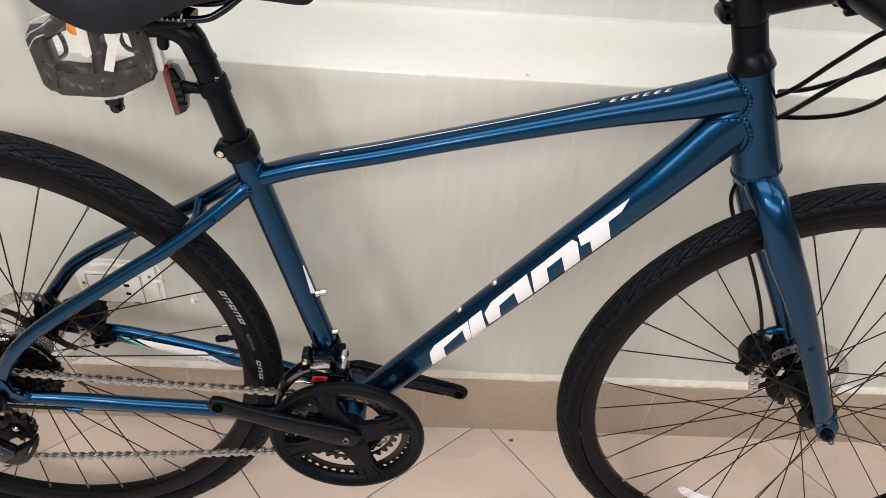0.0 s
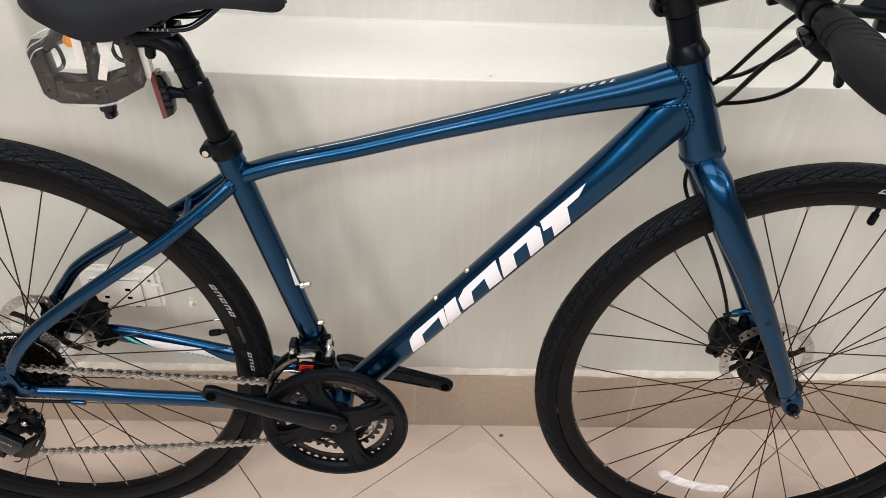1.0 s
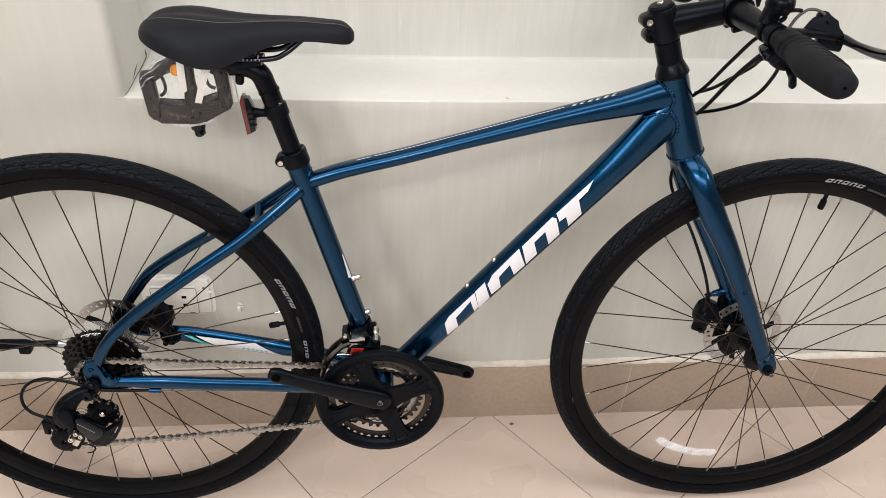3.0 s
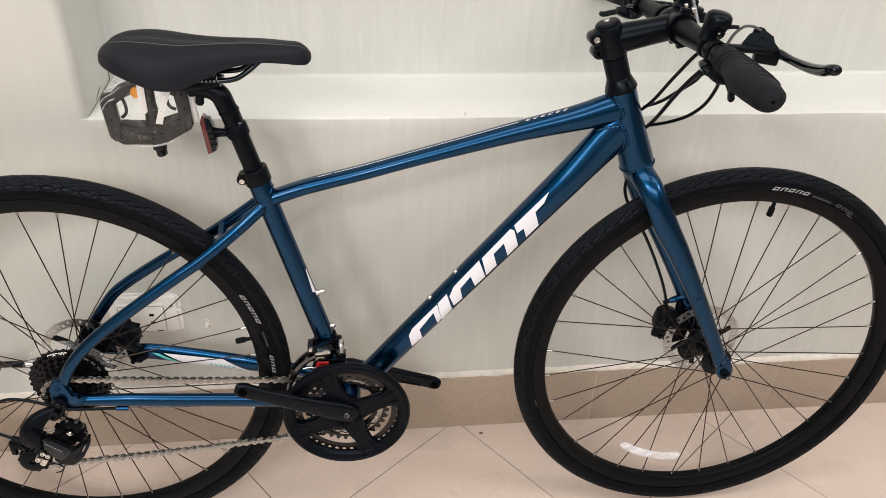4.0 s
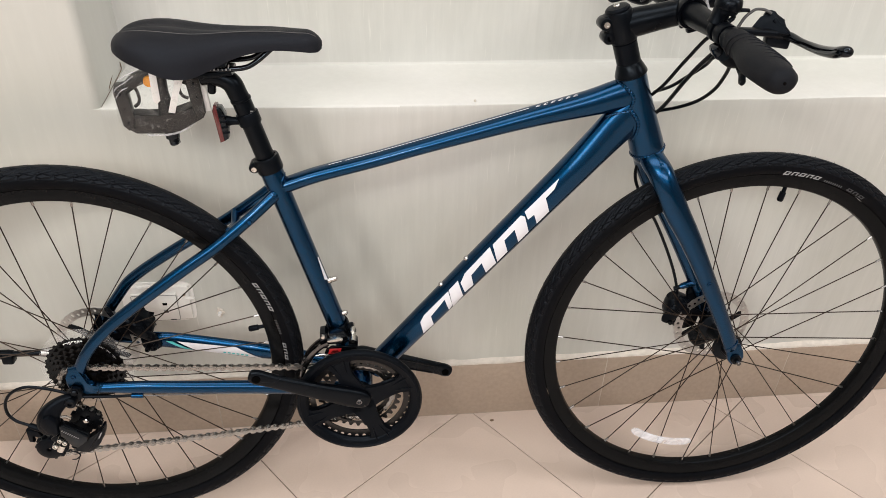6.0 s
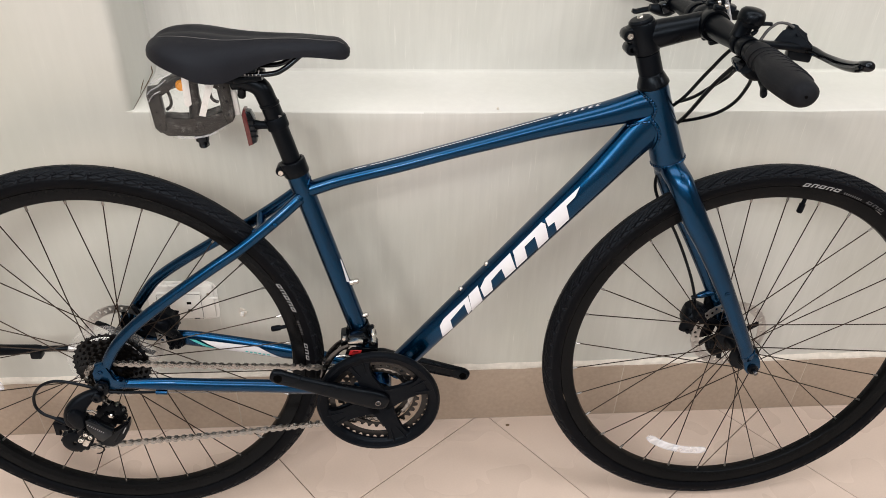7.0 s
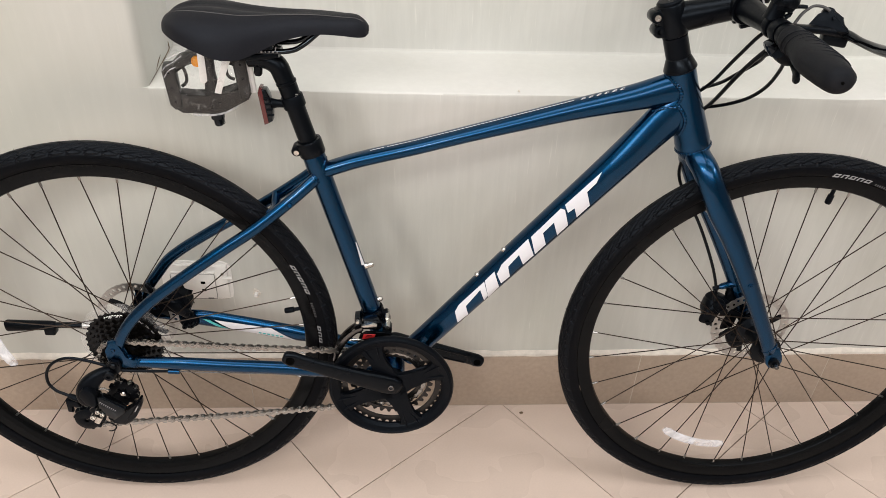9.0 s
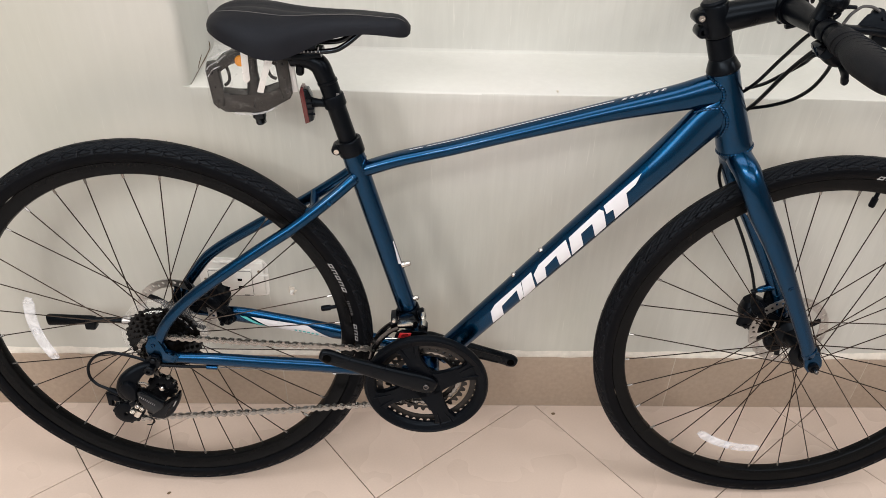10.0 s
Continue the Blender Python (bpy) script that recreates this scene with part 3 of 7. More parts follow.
TT = [(0.333, 0.6535), (0.347, 0.6580), (0.384, 0.6710), (0.4175, 0.6805), (0.475, 0.6955), (0.545, 0.7155), (0.616, 0.7350), (0.70, 0.7575), (0.78, 0.7765), (0.825, 0.7885), (0.85, 0.7945)]
TTB = [0.0112, 0.0112, 0.0110, 0.0108, 0.0108, 0.0110, 0.0122, 0.0145, 0.0184, 0.0226, 0.0252]
TTA = [0.0135, 0.0138, 0.0145, 0.0150, 0.0155, 0.0158, 0.0160, 0.0166, 0.0172, 0.0175, 0.0175]
SS = [(0.330, 0.010, 0.6480), (0.3239, 0.014, 0.6429), (0.294, 0.023, 0.6175), (0.2409, 0.036, 0.5765), (0.1981, 0.044, 0.5485), (0.1549, 0.052, 0.5195), (0.1109, 0.059, 0.4885),
      (0.0850, 0.0625, 0.4690), (0.0620, 0.0645, 0.4490), (0.0410, 0.066, 0.4270), (0.0235, 0.066, 0.4030), (0.0110, 0.066, 0.3790), (0.0060, 0.067, 0.3680)]
CS = [(0.012, 0.066, 0.3450), (0.028, 0.0657, 0.3425), (0.0426, 0.065, 0.3412), (0.101, 0.063, 0.3371), (0.168, 0.058, 0.3295), (0.254, 0.049, 0.3185), (0.33, 0.043, 0.3085), (0.400, 0.032, 0.297), (0.430, 0.026, 0.291)]

def saddle_weld(origin, axis, out, r, s0, ra, rb, parent, lumps=28, bead=0.0030):
    """A lumpy bead where a tube meets the side of a round post: s0 is its place along the post."""
    rows = []
    n = lumps * 4
    for k in range(n + 1):
        th = 2 * math.pi * k / n
        v = ra * math.cos(th)
        p = origin + axis * (s0 + rb * math.sin(th)) + V((0, v, 0)) + out * (math.sqrt(max(r * r - v * v, 1e-6)) - 0.0014)
        rows.append((*p, bead * (0.82 + 0.30 * abs(math.sin(math.pi * k / 4)))))
    part("weld_bead", tube(rows, seg=8, cap=False), PAINT, parent)

def frame_set():
    rows = [(st(w), 0, w, 0.0159) for w in (0.290, 0.34, 0.42, 0.50, 0.58, 0.64)] + [(st(0.662), 0, 0.662, 0.0172), (st(0.684), 0, 0.684, 0.0166)]
    seat_tube = part("seat_tube", tube(rows, seg=32), PAINT, bicycle)
    top = part("top_tube", tube([(u, 0, w, a, b) for (u, w), a, b in zip(TT, TTA, TTB)], seg=32, smooth=5, power=2.25), PAINT, bicycle)
    rows = []
    for i in range(31):
        s = -0.045 + (DTL + 0.082) * i / 30
        a, b = dt_size(s)
        a -= 0.0048 * min(1, max(0, (s - 0.44) / 0.07))
        k = min(1, max(0, (s - 0.405) / 0.12)) ** 2
        rows.append((*(DT0 + DTD * s + DTN * (0.001 * k)), a, b + 0.003 * k))
    down = part("down_tube", tube(rows, seg=36, power=2.2), PAINT, bicycle)
    bm = bmesh.new()
    lathe(bm, [(0.0165, -0.001), (0.0250, 0.0), (0.0254, 0.003), (0.0253, 0.012), (0.0243, 0.030), (0.0226, 0.060), (0.0210, 0.095), (0.0212, 0.114), (0.0212, 0.1205), (0.0165, 0.1208)], HEAD, AXIS, 40)
    head = part("head_tube", bm, PAINT, bicycle)
    ring_weld(HEAD - AXIS * 0.0005, AXIS, 0.0242, 0.0242, (0, 1, 0), 0.0027, head, 32)
    part("bottom_bracket_shell", turned([(0.017, -0.036), (0.0215, -0.036), (0.0220, -0.034), (0.0220, 0.034), (0.0215, 0.036), (0.017, 0.036)], centre=BB, seg=32), PAINT, bicycle)
    for side in (-1, 1):
        name = "seat_stay"
        rows = [(u, side * v, w + (0.005 if side > 0 and u > 0.05 else 0), (0.0076, 0.0076, *[0.0082] * 9, 0.0070, 0.0042)[i], 0.0092) for i, (u, v, w) in enumerate(SS)]
        stay = part(name, tube(rows, seg=18, smooth=4), PAINT, bicycle)
        rows = [(u, side * v, w, 0.0045 if i == 0 else 0.0078 + 0.002 * min(u / 0.3, 1), 0.0092 + (0.0022 if 0.06 < u < 0.34 else 0.0) + (0.004 if side > 0 and 0.1 < u < 0.3 else 0)) for i, (u, v, w) in enumerate(CS)]
        chain = part("chain_stay", tube(rows, seg=20, smooth=4), PAINT, bicycle)
        # Dropout plate joining the stays, with the axle slot's nut
        poly = [(-0.0050, 0.3850), (-0.0100, 0.3690), (-0.0120, 0.3580), (-0.0095, 0.3455), (0.0018, 0.3393), (0.0160, 0.3362), (0.0250, 0.3345), (0.0310, 0.3350), (0.0390, 0.3490), (0.0335, 0.3535), (0.0245, 0.3505), (0.0176, 0.3545), (0.0138, 0.3670), (0.0150, 0.3810), (0.0080, 0.3890)]
        dropout = part("dropout", prism(bmesh.new(), poly, (0, side * 0.0680, 0), (1, 0, 0), (0, 0, 1), 0.0105, 0.0030), PAINT, bicycle)
        part("dropout_screw", turned([(0.0001, -0.0008), (0.0018, -0.0008), (0.0020, -0.0018), (0.0034, -0.0018), (0.0038, -0.0008), (0.0038, 0.002)], centre=(0.0020, side * 0.0736, 0.3705), axis=(0, -side, 0), seg=12), PAINT, dropout)
        weld([(0.0315 + 0.0082 * k / 20, side * (0.0728 - 0.0030 * (k / 10 - 1) ** 2), 0.3342 + 0.0165 * k / 20, 0.0018 * (0.8 + 0.3 * abs(math.sin(math.pi * k / 4)))) for k in range(21)], chain)
        ring_weld((0.3290, side * 0.0112, 0.6472), (0.8, side * -0.3, 0.55), 0.0080, 0.0086, (0, 1, 0), 0.0020, stay, 12)
        part("rack_boss", turned([(0.0001, 0.0035), (0.0030, 0.0035), (0.0038, 0.0025), (0.0040, -0.004), (0.003, -0.005)], centre=(0.2915, side * 0.0310, 0.6120), axis=(0, side, 0.35), seg=14), PAINT, bicycle)
    # Bridge between the seat stays
    rows = [(0.262, -0.031, 0.596, 0.0065, 0.0085), (0.262, -0.018, 0.5925, 0.0065, 0.0085), (0.264, 0.0, 0.5905, 0.0065, 0.0085), (0.262, 0.018, 0.5945, 0.0065, 0.0085), (0.262, 0.031, 0.600, 0.0065, 0.0085)]
    part("stay_bridge", tube(rows, seg=14, smooth=3, ref=(1, 0, 0.6)), PAINT, bicycle)
    part("fender_boss", turned([(0.0001, 0.006), (0.004, 0.006), (0.005, 0.004), (0.005, -0.004)], centre=(0.276, 0, 0.5965), axis=(0.5, 0, 0.7), seg=14), PAINT, bicycle)
    # Weld beads
    side = V((AXIS.z, 0, -AXIS.x))
    saddle_weld(HEAD, AXIS, -side, 0.0214, 0.0945, 0.0192, 0.0248, top, 34)
    saddle_weld(HEAD, AXIS, -side, 0.0232, 0.0560, 0.0205, 0.0315, down, 38)
    post = V((-0.28, 0, 0.96)).normalized()
    saddle_weld(V((st(0.655), 0, 0.655)), post, V((0.96, 0, 0.28)), 0.0172, 0.0045, 0.0138, 0.0122, top, 16, 0.0019)
    for flank in (-1, 1):
        line = spline([(0.8090, flank * 0.0148, 0.7636), (0.8140, flank * 0.0155, 0.7650), (0.8228, flank * 0.0164, 0.7680), (0.8408, flank * 0.0170, 0.7705)], 14)
        weld([(*p, 0.0017 * (0.74 + 0.50 * abs(math.sin(math.pi * k / 5)))) for k, p in enumerate(line)], top)
    # Bottle bolts
    for u, w in ((0.3985, 0.4886), (0.4120, 0.4223)):
        bolt_ax = V((0.96, 0, 0.28))
        b = part("bottle_bolt", turned([(0.0001, 0.0150), (0.0022, 0.0146), (0.0038, 0.0130), (0.0046, 0.0105), (0.0048, 0.0072), (0.0040, 0.0068), (0.0040, 0.0052), (0.0054, 0.0048), (0.0056, 0.001), (0.0056, -0.003)], centre=(u - 0.001, 0, w), axis=bolt_ax, seg=16), STEEL, bicycle, "bright steel bolt")
    for s in (0.2185, 0.1565):
        a, bb = dt_size(s)
        part("bottle_bolt", turned([(0.0001, 0.0042), (0.0022, 0.0040), (0.0040, 0.0026), (0.0046, 0.0008), (0.0046, -0.002)], centre=DT0 + DTD * s + DTN * bb, axis=DTN, seg=16), STEEL, bicycle, "bright steel bolt")
    return seat_tube, top, down, head

seat_tube, top_tube, down_tube, head_tube = frame_set()

def on_tube(name, poly, place, mat, parent, cell=0.004, label=""):
    """A thin decal of an outline (s, h), laid on a tube by place(s, h)."""
    bm = bmesh.new()
    f = bm.faces.new([bm.verts.new((s, h, 0)) for s, h in poly])
    bmesh.ops.triangulate(bm, faces=[f])
    lo, hi = min(h for _, h in poly), max(h for _, h in poly)
    n = max(1, int((hi - lo) / cell))
    for k in range(1, n + 1):
        cut = lo + (hi - lo) * k / (n + 1)
        bmesh.ops.bisect_plane(bm, geom=bm.verts[:] + bm.edges[:] + bm.faces[:], plane_co=(0, cut, 0), plane_no=(0, 1, 0))
    for v in bm.verts:
        v.co = place(v.co.x, v.co.y)
    return part(name, bm, mat, parent, label, sharp=80)

def on_down(s, h):
    a, b = dt_size(s)
    h -= 0.0015
    q = min(abs(h / b), 0.999) ** 2.2
    return DT0 + DTD * s + DTN * h + V((0, -(a * (1 - q) ** (1 / 2.2) + 0.0005), 0))

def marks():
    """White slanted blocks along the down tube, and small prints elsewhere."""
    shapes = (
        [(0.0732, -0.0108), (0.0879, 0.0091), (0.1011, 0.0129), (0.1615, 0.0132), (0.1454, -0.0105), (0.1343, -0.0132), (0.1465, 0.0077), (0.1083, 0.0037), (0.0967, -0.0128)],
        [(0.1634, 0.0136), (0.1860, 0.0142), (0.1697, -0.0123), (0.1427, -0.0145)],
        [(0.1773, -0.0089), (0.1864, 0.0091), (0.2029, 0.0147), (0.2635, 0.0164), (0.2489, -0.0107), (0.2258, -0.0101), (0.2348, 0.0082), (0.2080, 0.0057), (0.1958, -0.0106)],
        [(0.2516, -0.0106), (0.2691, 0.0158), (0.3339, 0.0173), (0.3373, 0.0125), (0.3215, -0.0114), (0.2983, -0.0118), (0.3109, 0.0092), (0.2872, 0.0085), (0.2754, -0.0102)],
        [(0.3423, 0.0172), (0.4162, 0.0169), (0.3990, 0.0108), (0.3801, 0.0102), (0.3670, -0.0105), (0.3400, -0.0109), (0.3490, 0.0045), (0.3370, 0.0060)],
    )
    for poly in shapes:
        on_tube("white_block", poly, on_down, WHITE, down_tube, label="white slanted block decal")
    # Stripe and small slanted bars on the top tube's upper flank
    U = [u for u, _ in TT]
    def on_top(u, h):
        w = float(np.interp(u, U, [p[1] for p in TT]))
        a, b = float(np.interp(u, U, TTA)), float(np.interp(u, U, TTB))
        th = h
        c, s = math.cos(th), math.sin(th)
        c, s = abs(c) ** (2 / 2.25), abs(s) ** (2 / 2.25)
        return V((u - 0.243 * s * b, -(c * a + 0.0004), w + s * b * 0.97 + 0.0011))
    def band(u0, u1, t0, t1, lean=0.0):
        n = max(2, int((u1 - u0) / 0.02))
        bm = bmesh.new()
        rows = [[bm.verts.new(on_top(u0 + (u1 - u0) * k / n + lean * j, t0 + (t1 - t0) * j / 2)) for j in range(3)] for k in range(n + 1)]
        for A, B in zip(rows, rows[1:]):
            for j in range(2):
                bm.faces.new((A[j], B[j], B[j + 1], A[j + 1]))
        return bm
    part("top_stripe", band(0.412, 0.432, 1.33, 1.41), WHITE, top_tube, "thin white stripe")
    part("top_stripe", band(0.437, 0.702, 1.33, 1.40), WHITE, top_tube, "thin white stripe")
    for k in range(6):
        u = 0.711 + k * 0.0108
        part("print_bar", band(u, u + 0.0018, 1.22, 1.44, 0.0022), WHITE, top_tube, "small white slanted bar")
        for h in (1.22, 1.40) if k % 2 else (1.22, 1.31, 1.40):
            part("print_bar", band(u + 0.0019 + (h - 1.22) * 0.01, u + 0.0062 + (h - 1.22) * 0.01, h, h + 0.04, 0.0003), WHITE, top_tube, "small white bar")
    # Far chain stay decals
    for poly, mat in (([(0.108, 0.005), (0.120, 0.005), (0.152, -0.010), (0.138, -0.010)], TEAL),
                      ([(0.128, 0.006), (0.228, 0.008), (0.272, -0.011), (0.160, -0.011)], WHITE)):
        cs_u = [p[0] for p in CS]
        def on_stay(s, h):
            v, w = float(np.interp(s, cs_u, [p[1] for p in CS])), float(np.interp(s, cs_u, [p[2] for p in CS]))
            return V((s, v - 0.0098 * math.sqrt(max(0.05, 1 - (h / 0.0150) ** 2)) - 0.0006, w + h))
        on_tube("stay_decal", poly, on_stay, mat, bicycle)
    for k in range(6):
        s = 0.204 + 0.0075 * k
        on_tube("stay_print", [(s, -0.0075), (s + 0.0050, -0.0075), (s + 0.0058, -0.0040), (s + 0.0010, -0.0040)], lambda p, h: on_stay(p, h) - V((0, 0.0004, 0)), TEAL, bicycle)
    # Pale sticker edge where the down tube meets the bottom bracket
    for s in (STICK,):
        on_tube("frame_sticker", [(s, -0.006), (s + 0.0030, -0.006), (s + 0.0036, 0.0165), (s + 0.0006, 0.0165)], on_down, WHITE, down_tube)
    # White slash on the seat tube
    on_tube("seat_tube_slash", [(0.497, 0.0022), (0.493, 0.0066), (0.536, 0.0066), (0.536, 0.0050)],
            lambda w, h: V((st(w) + 0.0166 * math.sin(0.64 + 95 * h) / 0.96, -0.0166 * math.cos(0.64 + 95 * h), w)), WHITE, seat_tube, 0.0007)

STICK = -0.027
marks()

def fork():
    bm = turned([(0.0150, 0.002), (0.0236, -0.0005), (0.0240, -0.004), (0.0225, -0.012), (0.017, -0.018), (0.0001, -0.020)], centre=HEAD, axis=AXIS, seg=36)
    for side in (-1, 1):
        rows = [(0.887, side * 0.008, 0.700, 0.0150, 0.0185), (0.890, side * 0.021, 0.6925, 0.0165, 0.0190), (0.896, side * 0.034, 0.683, 0.0160, 0.0190), (0.904, side * 0.043, 0.666, 0.0150, 0.0192),
                (0.915, side * 0.0475, 0.645, 0.0142, 0.0194), (0.928, side * 0.050, 0.620, 0.0138, 0.0190), (0.952, side * 0.0515, 0.581, 0.0130, 0.0172), (0.977, side * 0.053, 0.536, 0.0122, 0.0152),
                (1.012, side * 0.0545, 0.470, 0.0112, 0.0134), (1.046, side * 0.056, 0.403, 0.0102, 0.0122), (1.055, side * 0.0565, 0.384, 0.0096, 0.0122), (1.0615, side * 0.0570, 0.370, 0.0074, 0.0122), (1.0660, side * 0.0573, 0.360, 0.0040, 0.0105)]
        sweep(bm, rows, seg=26, smooth=4, ref=(0, 1, 0))
    blades = part("fork", bm, PAINT, bicycle, matrix=STEER)
    for side in (-1, 1):
        ring_weld((1.0600, side * 0.0568, 0.3745), (0.62, 0, -0.78), 0.0084, 0.0128, (0, 1, 0), 0.0012, blades, 14)
        poly = [(-0.0175, 0.0270), (-0.0120, 0.0300), (0.0050, 0.0270), (0.0120, 0.0140), (0.0148, 0.0030), (0.0128, -0.0070), (0.0050, -0.0128), (-0.0060, -0.0115), (-0.0128, -0.0030), (-0.0165, 0.0100)]
        part("fork_end", prism(bmesh.new(), poly, (1.0718, side * 0.0575, 0.347), (1, 0, 0), (0, 0, 1), 0.0100, 0.0030), PAINT, blades)
        part("eyelet", turned([(0.0001, 0.0026), (0.0022, 0.0026), (0.0026, 0.0012), (0.0046, 0.001), (0.0052, -0.001), (0.0052, -0.005)], centre=(0.9955, side * 0.0655, 0.5000), axis=(0, side, 0), seg=16), PAINT, blades)
    # Brake mount and hose clip on the far blade
    part("hose_guide", tube([(1.030, 0.050, 0.430, 0.0060), (1.020, 0.050, 0.428, 0.0062), (1.008, 0.050, 0.424, 0.0055), (1.003, 0.050, 0.4225, 0.0035)], seg=14), PAINT, blades)
    part("hose_clip_bolt", turned([(0.0001, 0.006), (0.0035, 0.006), (0.004, 0.004), (0.004, -0.004)], centre=(0.999, 0.050, 0.421), axis=(-0.9, 0, -0.3), seg=12), BLACK, blades)
    hose = [(0.893, 0.030, 0.700), (0.888, 0.036, 0.672), (0.889, 0.042, 0.640), (0.905, 0.044, 0.605), (0.935, 0.046, 0.560), (0.962, 0.048, 0.510), (0.985, 0.049, 0.460), (0.999, 0.050, 0.420), (1.004, 0.052, 0.395)]
    part("brake_hose", tube([(*p, 0.0026) for p in hose], seg=10, smooth=5), CABLE, blades, "black brake hose")

fork()

def headset_and_bars():
    top = HEAD + AXIS * 0.1205
    part("headset_cover", turned([(0.0215, 0.0005), (0.0232, 0.002), (0.0230, 0.004), (0.0200, 0.012), (0.0174, 0.0185), (0.0160, 0.020)], centre=top, axis=AXIS, seg=36), BLACK, bicycle)
    part("spacer", turned([(0.0160, 0.0195), (0.0170, 0.0205), (0.0170, 0.0495), (0.0160, 0.0505)], centre=top, axis=AXIS, seg=36), MATT, bicycle)
    c0 = top + AXIS * 0.0735
    bm = turned([(0.0160, -0.0225), (0.0182, -0.0215), (0.0190, -0.019), (0.0190, 0.019), (0.0182, 0.0215), (0.0160, 0.0225)], centre=c0, axis=AXIS, seg=32)
    clamp = V((0.9090, 0, 0.9090))
    d = (clamp - c0)
    rows = [(*(c0 + d * k), a, b) for k, a, b in ((0.05, 0.0180, 0.0205), (0.25, 0.0170, 0.0200), (0.55, 0.0165, 0.0185), (0.82, 0.0170, 0.0180), (0.92, 0.0190, 0.0180))]
    sweep(bm, rows, seg=26, smooth=3)
    block(bm, c0 + V((-0.0150, 0, -0.0045)), (0.014, 0.0235, 0.041), (0, -19.6, 0), 0.005, 3)
    stem = part("stem", bm, BLACK, bicycle, matrix=STEER)
    part("bar_clamp", turned([(0.0162, -0.022), (0.0205, -0.0225), (0.0213, -0.020), (0.0213, -0.006), (0.0200, -0.004), (0.0200, 0.004), (0.0213, 0.006), (0.0213, 0.020), (0.0205, 0.0225), (0.0162, 0.022)], centre=clamp, axis=(0, 1, 0), seg=32), BLACK, stem)
    for y in (-0.013, 0.013):
        part("faceplate_lug", box((clamp.x + 0.004, y, clamp.z + 0.0225), (0.016, 0.010, 0.008), (0, 15, 0), 0.0025), BLACK, stem)
        part("faceplate_lug", box((clamp.x + 0.006, y, clamp.z - 0.0225), (0.016, 0.010, 0.008), (0, -15, 0), 0.0025), BLACK, stem)
        part("faceplate_bolt", turned([(0.0001, 0.003), (0.003, 0.003), (0.0036, 0.002), (0.0036, -0.002)], centre=(clamp.x + 0.013, y, clamp.z + 0.0240), axis=(1, 0, 0.2), seg=12), STEEL, stem)
    for k in (-0.010, 0.010):
        lug = c0 + AXIS * k + V((-0.0205, 0, -0.006))
        part("clamp_lug", turned([(0.004, -0.0125), (0.0078, -0.012), (0.0088, -0.010), (0.0088, 0.010), (0.0078, 0.012), (0.004, 0.0125)], centre=lug, seg=18), BLACK, stem)
        if k > 0:
          part("clamp_bolt", turned([(0.0001, -0.0130), (0.0022, -0.0130), (0.0023, -0.0145), (0.0042, -0.0145), (0.0046, -0.0130), (0.0046, -0.009)], centre=lug, seg=16), STEEL, stem, "bright steel bolt")
    part("top_cap", turned([(0.0001, 0.0045), (0.006, 0.0045), (0.0145, 0.0035), (0.0170, 0.001), (0.0170, -0.003)], centre=c0 + AXIS * 0.0235, axis=AXIS, seg=32), MATT, stem)
    part("cap_bolt", turned([(0.0001, 0.0012), (0.0020, 0.0012), (0.0022, 0.0030), (0.0040, 0.0030), (0.0046, 0.0015), (0.0046, -0.002)], centre=c0 + AXIS * 0.0270, axis=AXIS, seg=16), STEEL, stem, "bright steel bolt")
    bar_at = lambda v: V((0.9095 - 0.020 * (abs(v) / 0.32) ** 1.8, v, 0.9085 + 0.001 * abs(v) / 0.32))
    rows = []
    for k in range(33):
        v = -0.318 + 0.636 * k / 32
        r = 0.0159 if abs(v) < 0.045 else 0.0159 - 0.0046 * min(1, (abs(v) - 0.045) / 0.07)
        rows.append((*bar_at(v), r))
    bar = part("handlebar", tube(rows, seg=22, ref=(1, 0, 0)), MATT, bicycle, matrix=STEER)
    for side in (-1, 1):
        P = lambda v, du=0.0, dw=0.0: bar_at(side * v) + V((du, 0, dw))
        # Ergonomic grip that broadens to its end
        rows = []
        for v, a, b in ((0.166, 0.0150, 0.0150), (0.170, 0.0160, 0.0160), (0.185, 0.0158, 0.0160), (0.205, 0.0165, 0.0162), (0.230, 0.0195, 0.0168), (0.255, 0.0215, 0.0170), (0.280, 0.0206, 0.0168), (0.300, 0.0186, 0.0160), (0.314, 0.0170, 0.0150), (0.321, 0.0150, 0.0133), (0.3255, 0.0112, 0.0100), (0.3275, 0.0060, 0.0055), (0.3280, 0.002, 0.002)):
            c = P(v, -0.006 * max(0, min(1, (v - 0.2) / 0.05)))
            rows.append((*c, a, b))
        grip = part("grip", tube(rows, seg=30, smooth=4, ref=(1, 0, 0)), GRIP, bar, "black rubber grip")
        for k in range(8):
            # moulded ridges that sweep across the grip
            v0 = 0.174 + k * 0.0135
            rid = []
            for j in range(13):
                th = radians(-55 + 205 * j / 12)
                v = v0 + 0.030 * j / 12
                aa = float(np.interp(v, (0.17, 0.205, 0.23, 0.255, 0.28, 0.30), (0.016, 0.0163, 0.0190, 0.0206, 0.0198, 0.0178)))
                bb = float(np.interp(v, (0.17, 0.205, 0.23, 0.28, 0.30), (0.016, 0.0162, 0.0167, 0.0165, 0.0156)))
                c = P(v, -0.004 * max(0, min(1, (v - 0.2) / 0.05)))
                rid.append((c.x - aa * math.cos(th), c.y, c.z + bb * math.sin(th), 0.0011))
            part("grip_rib", tube(rid, seg=6, smooth=2), GRIP, grip)
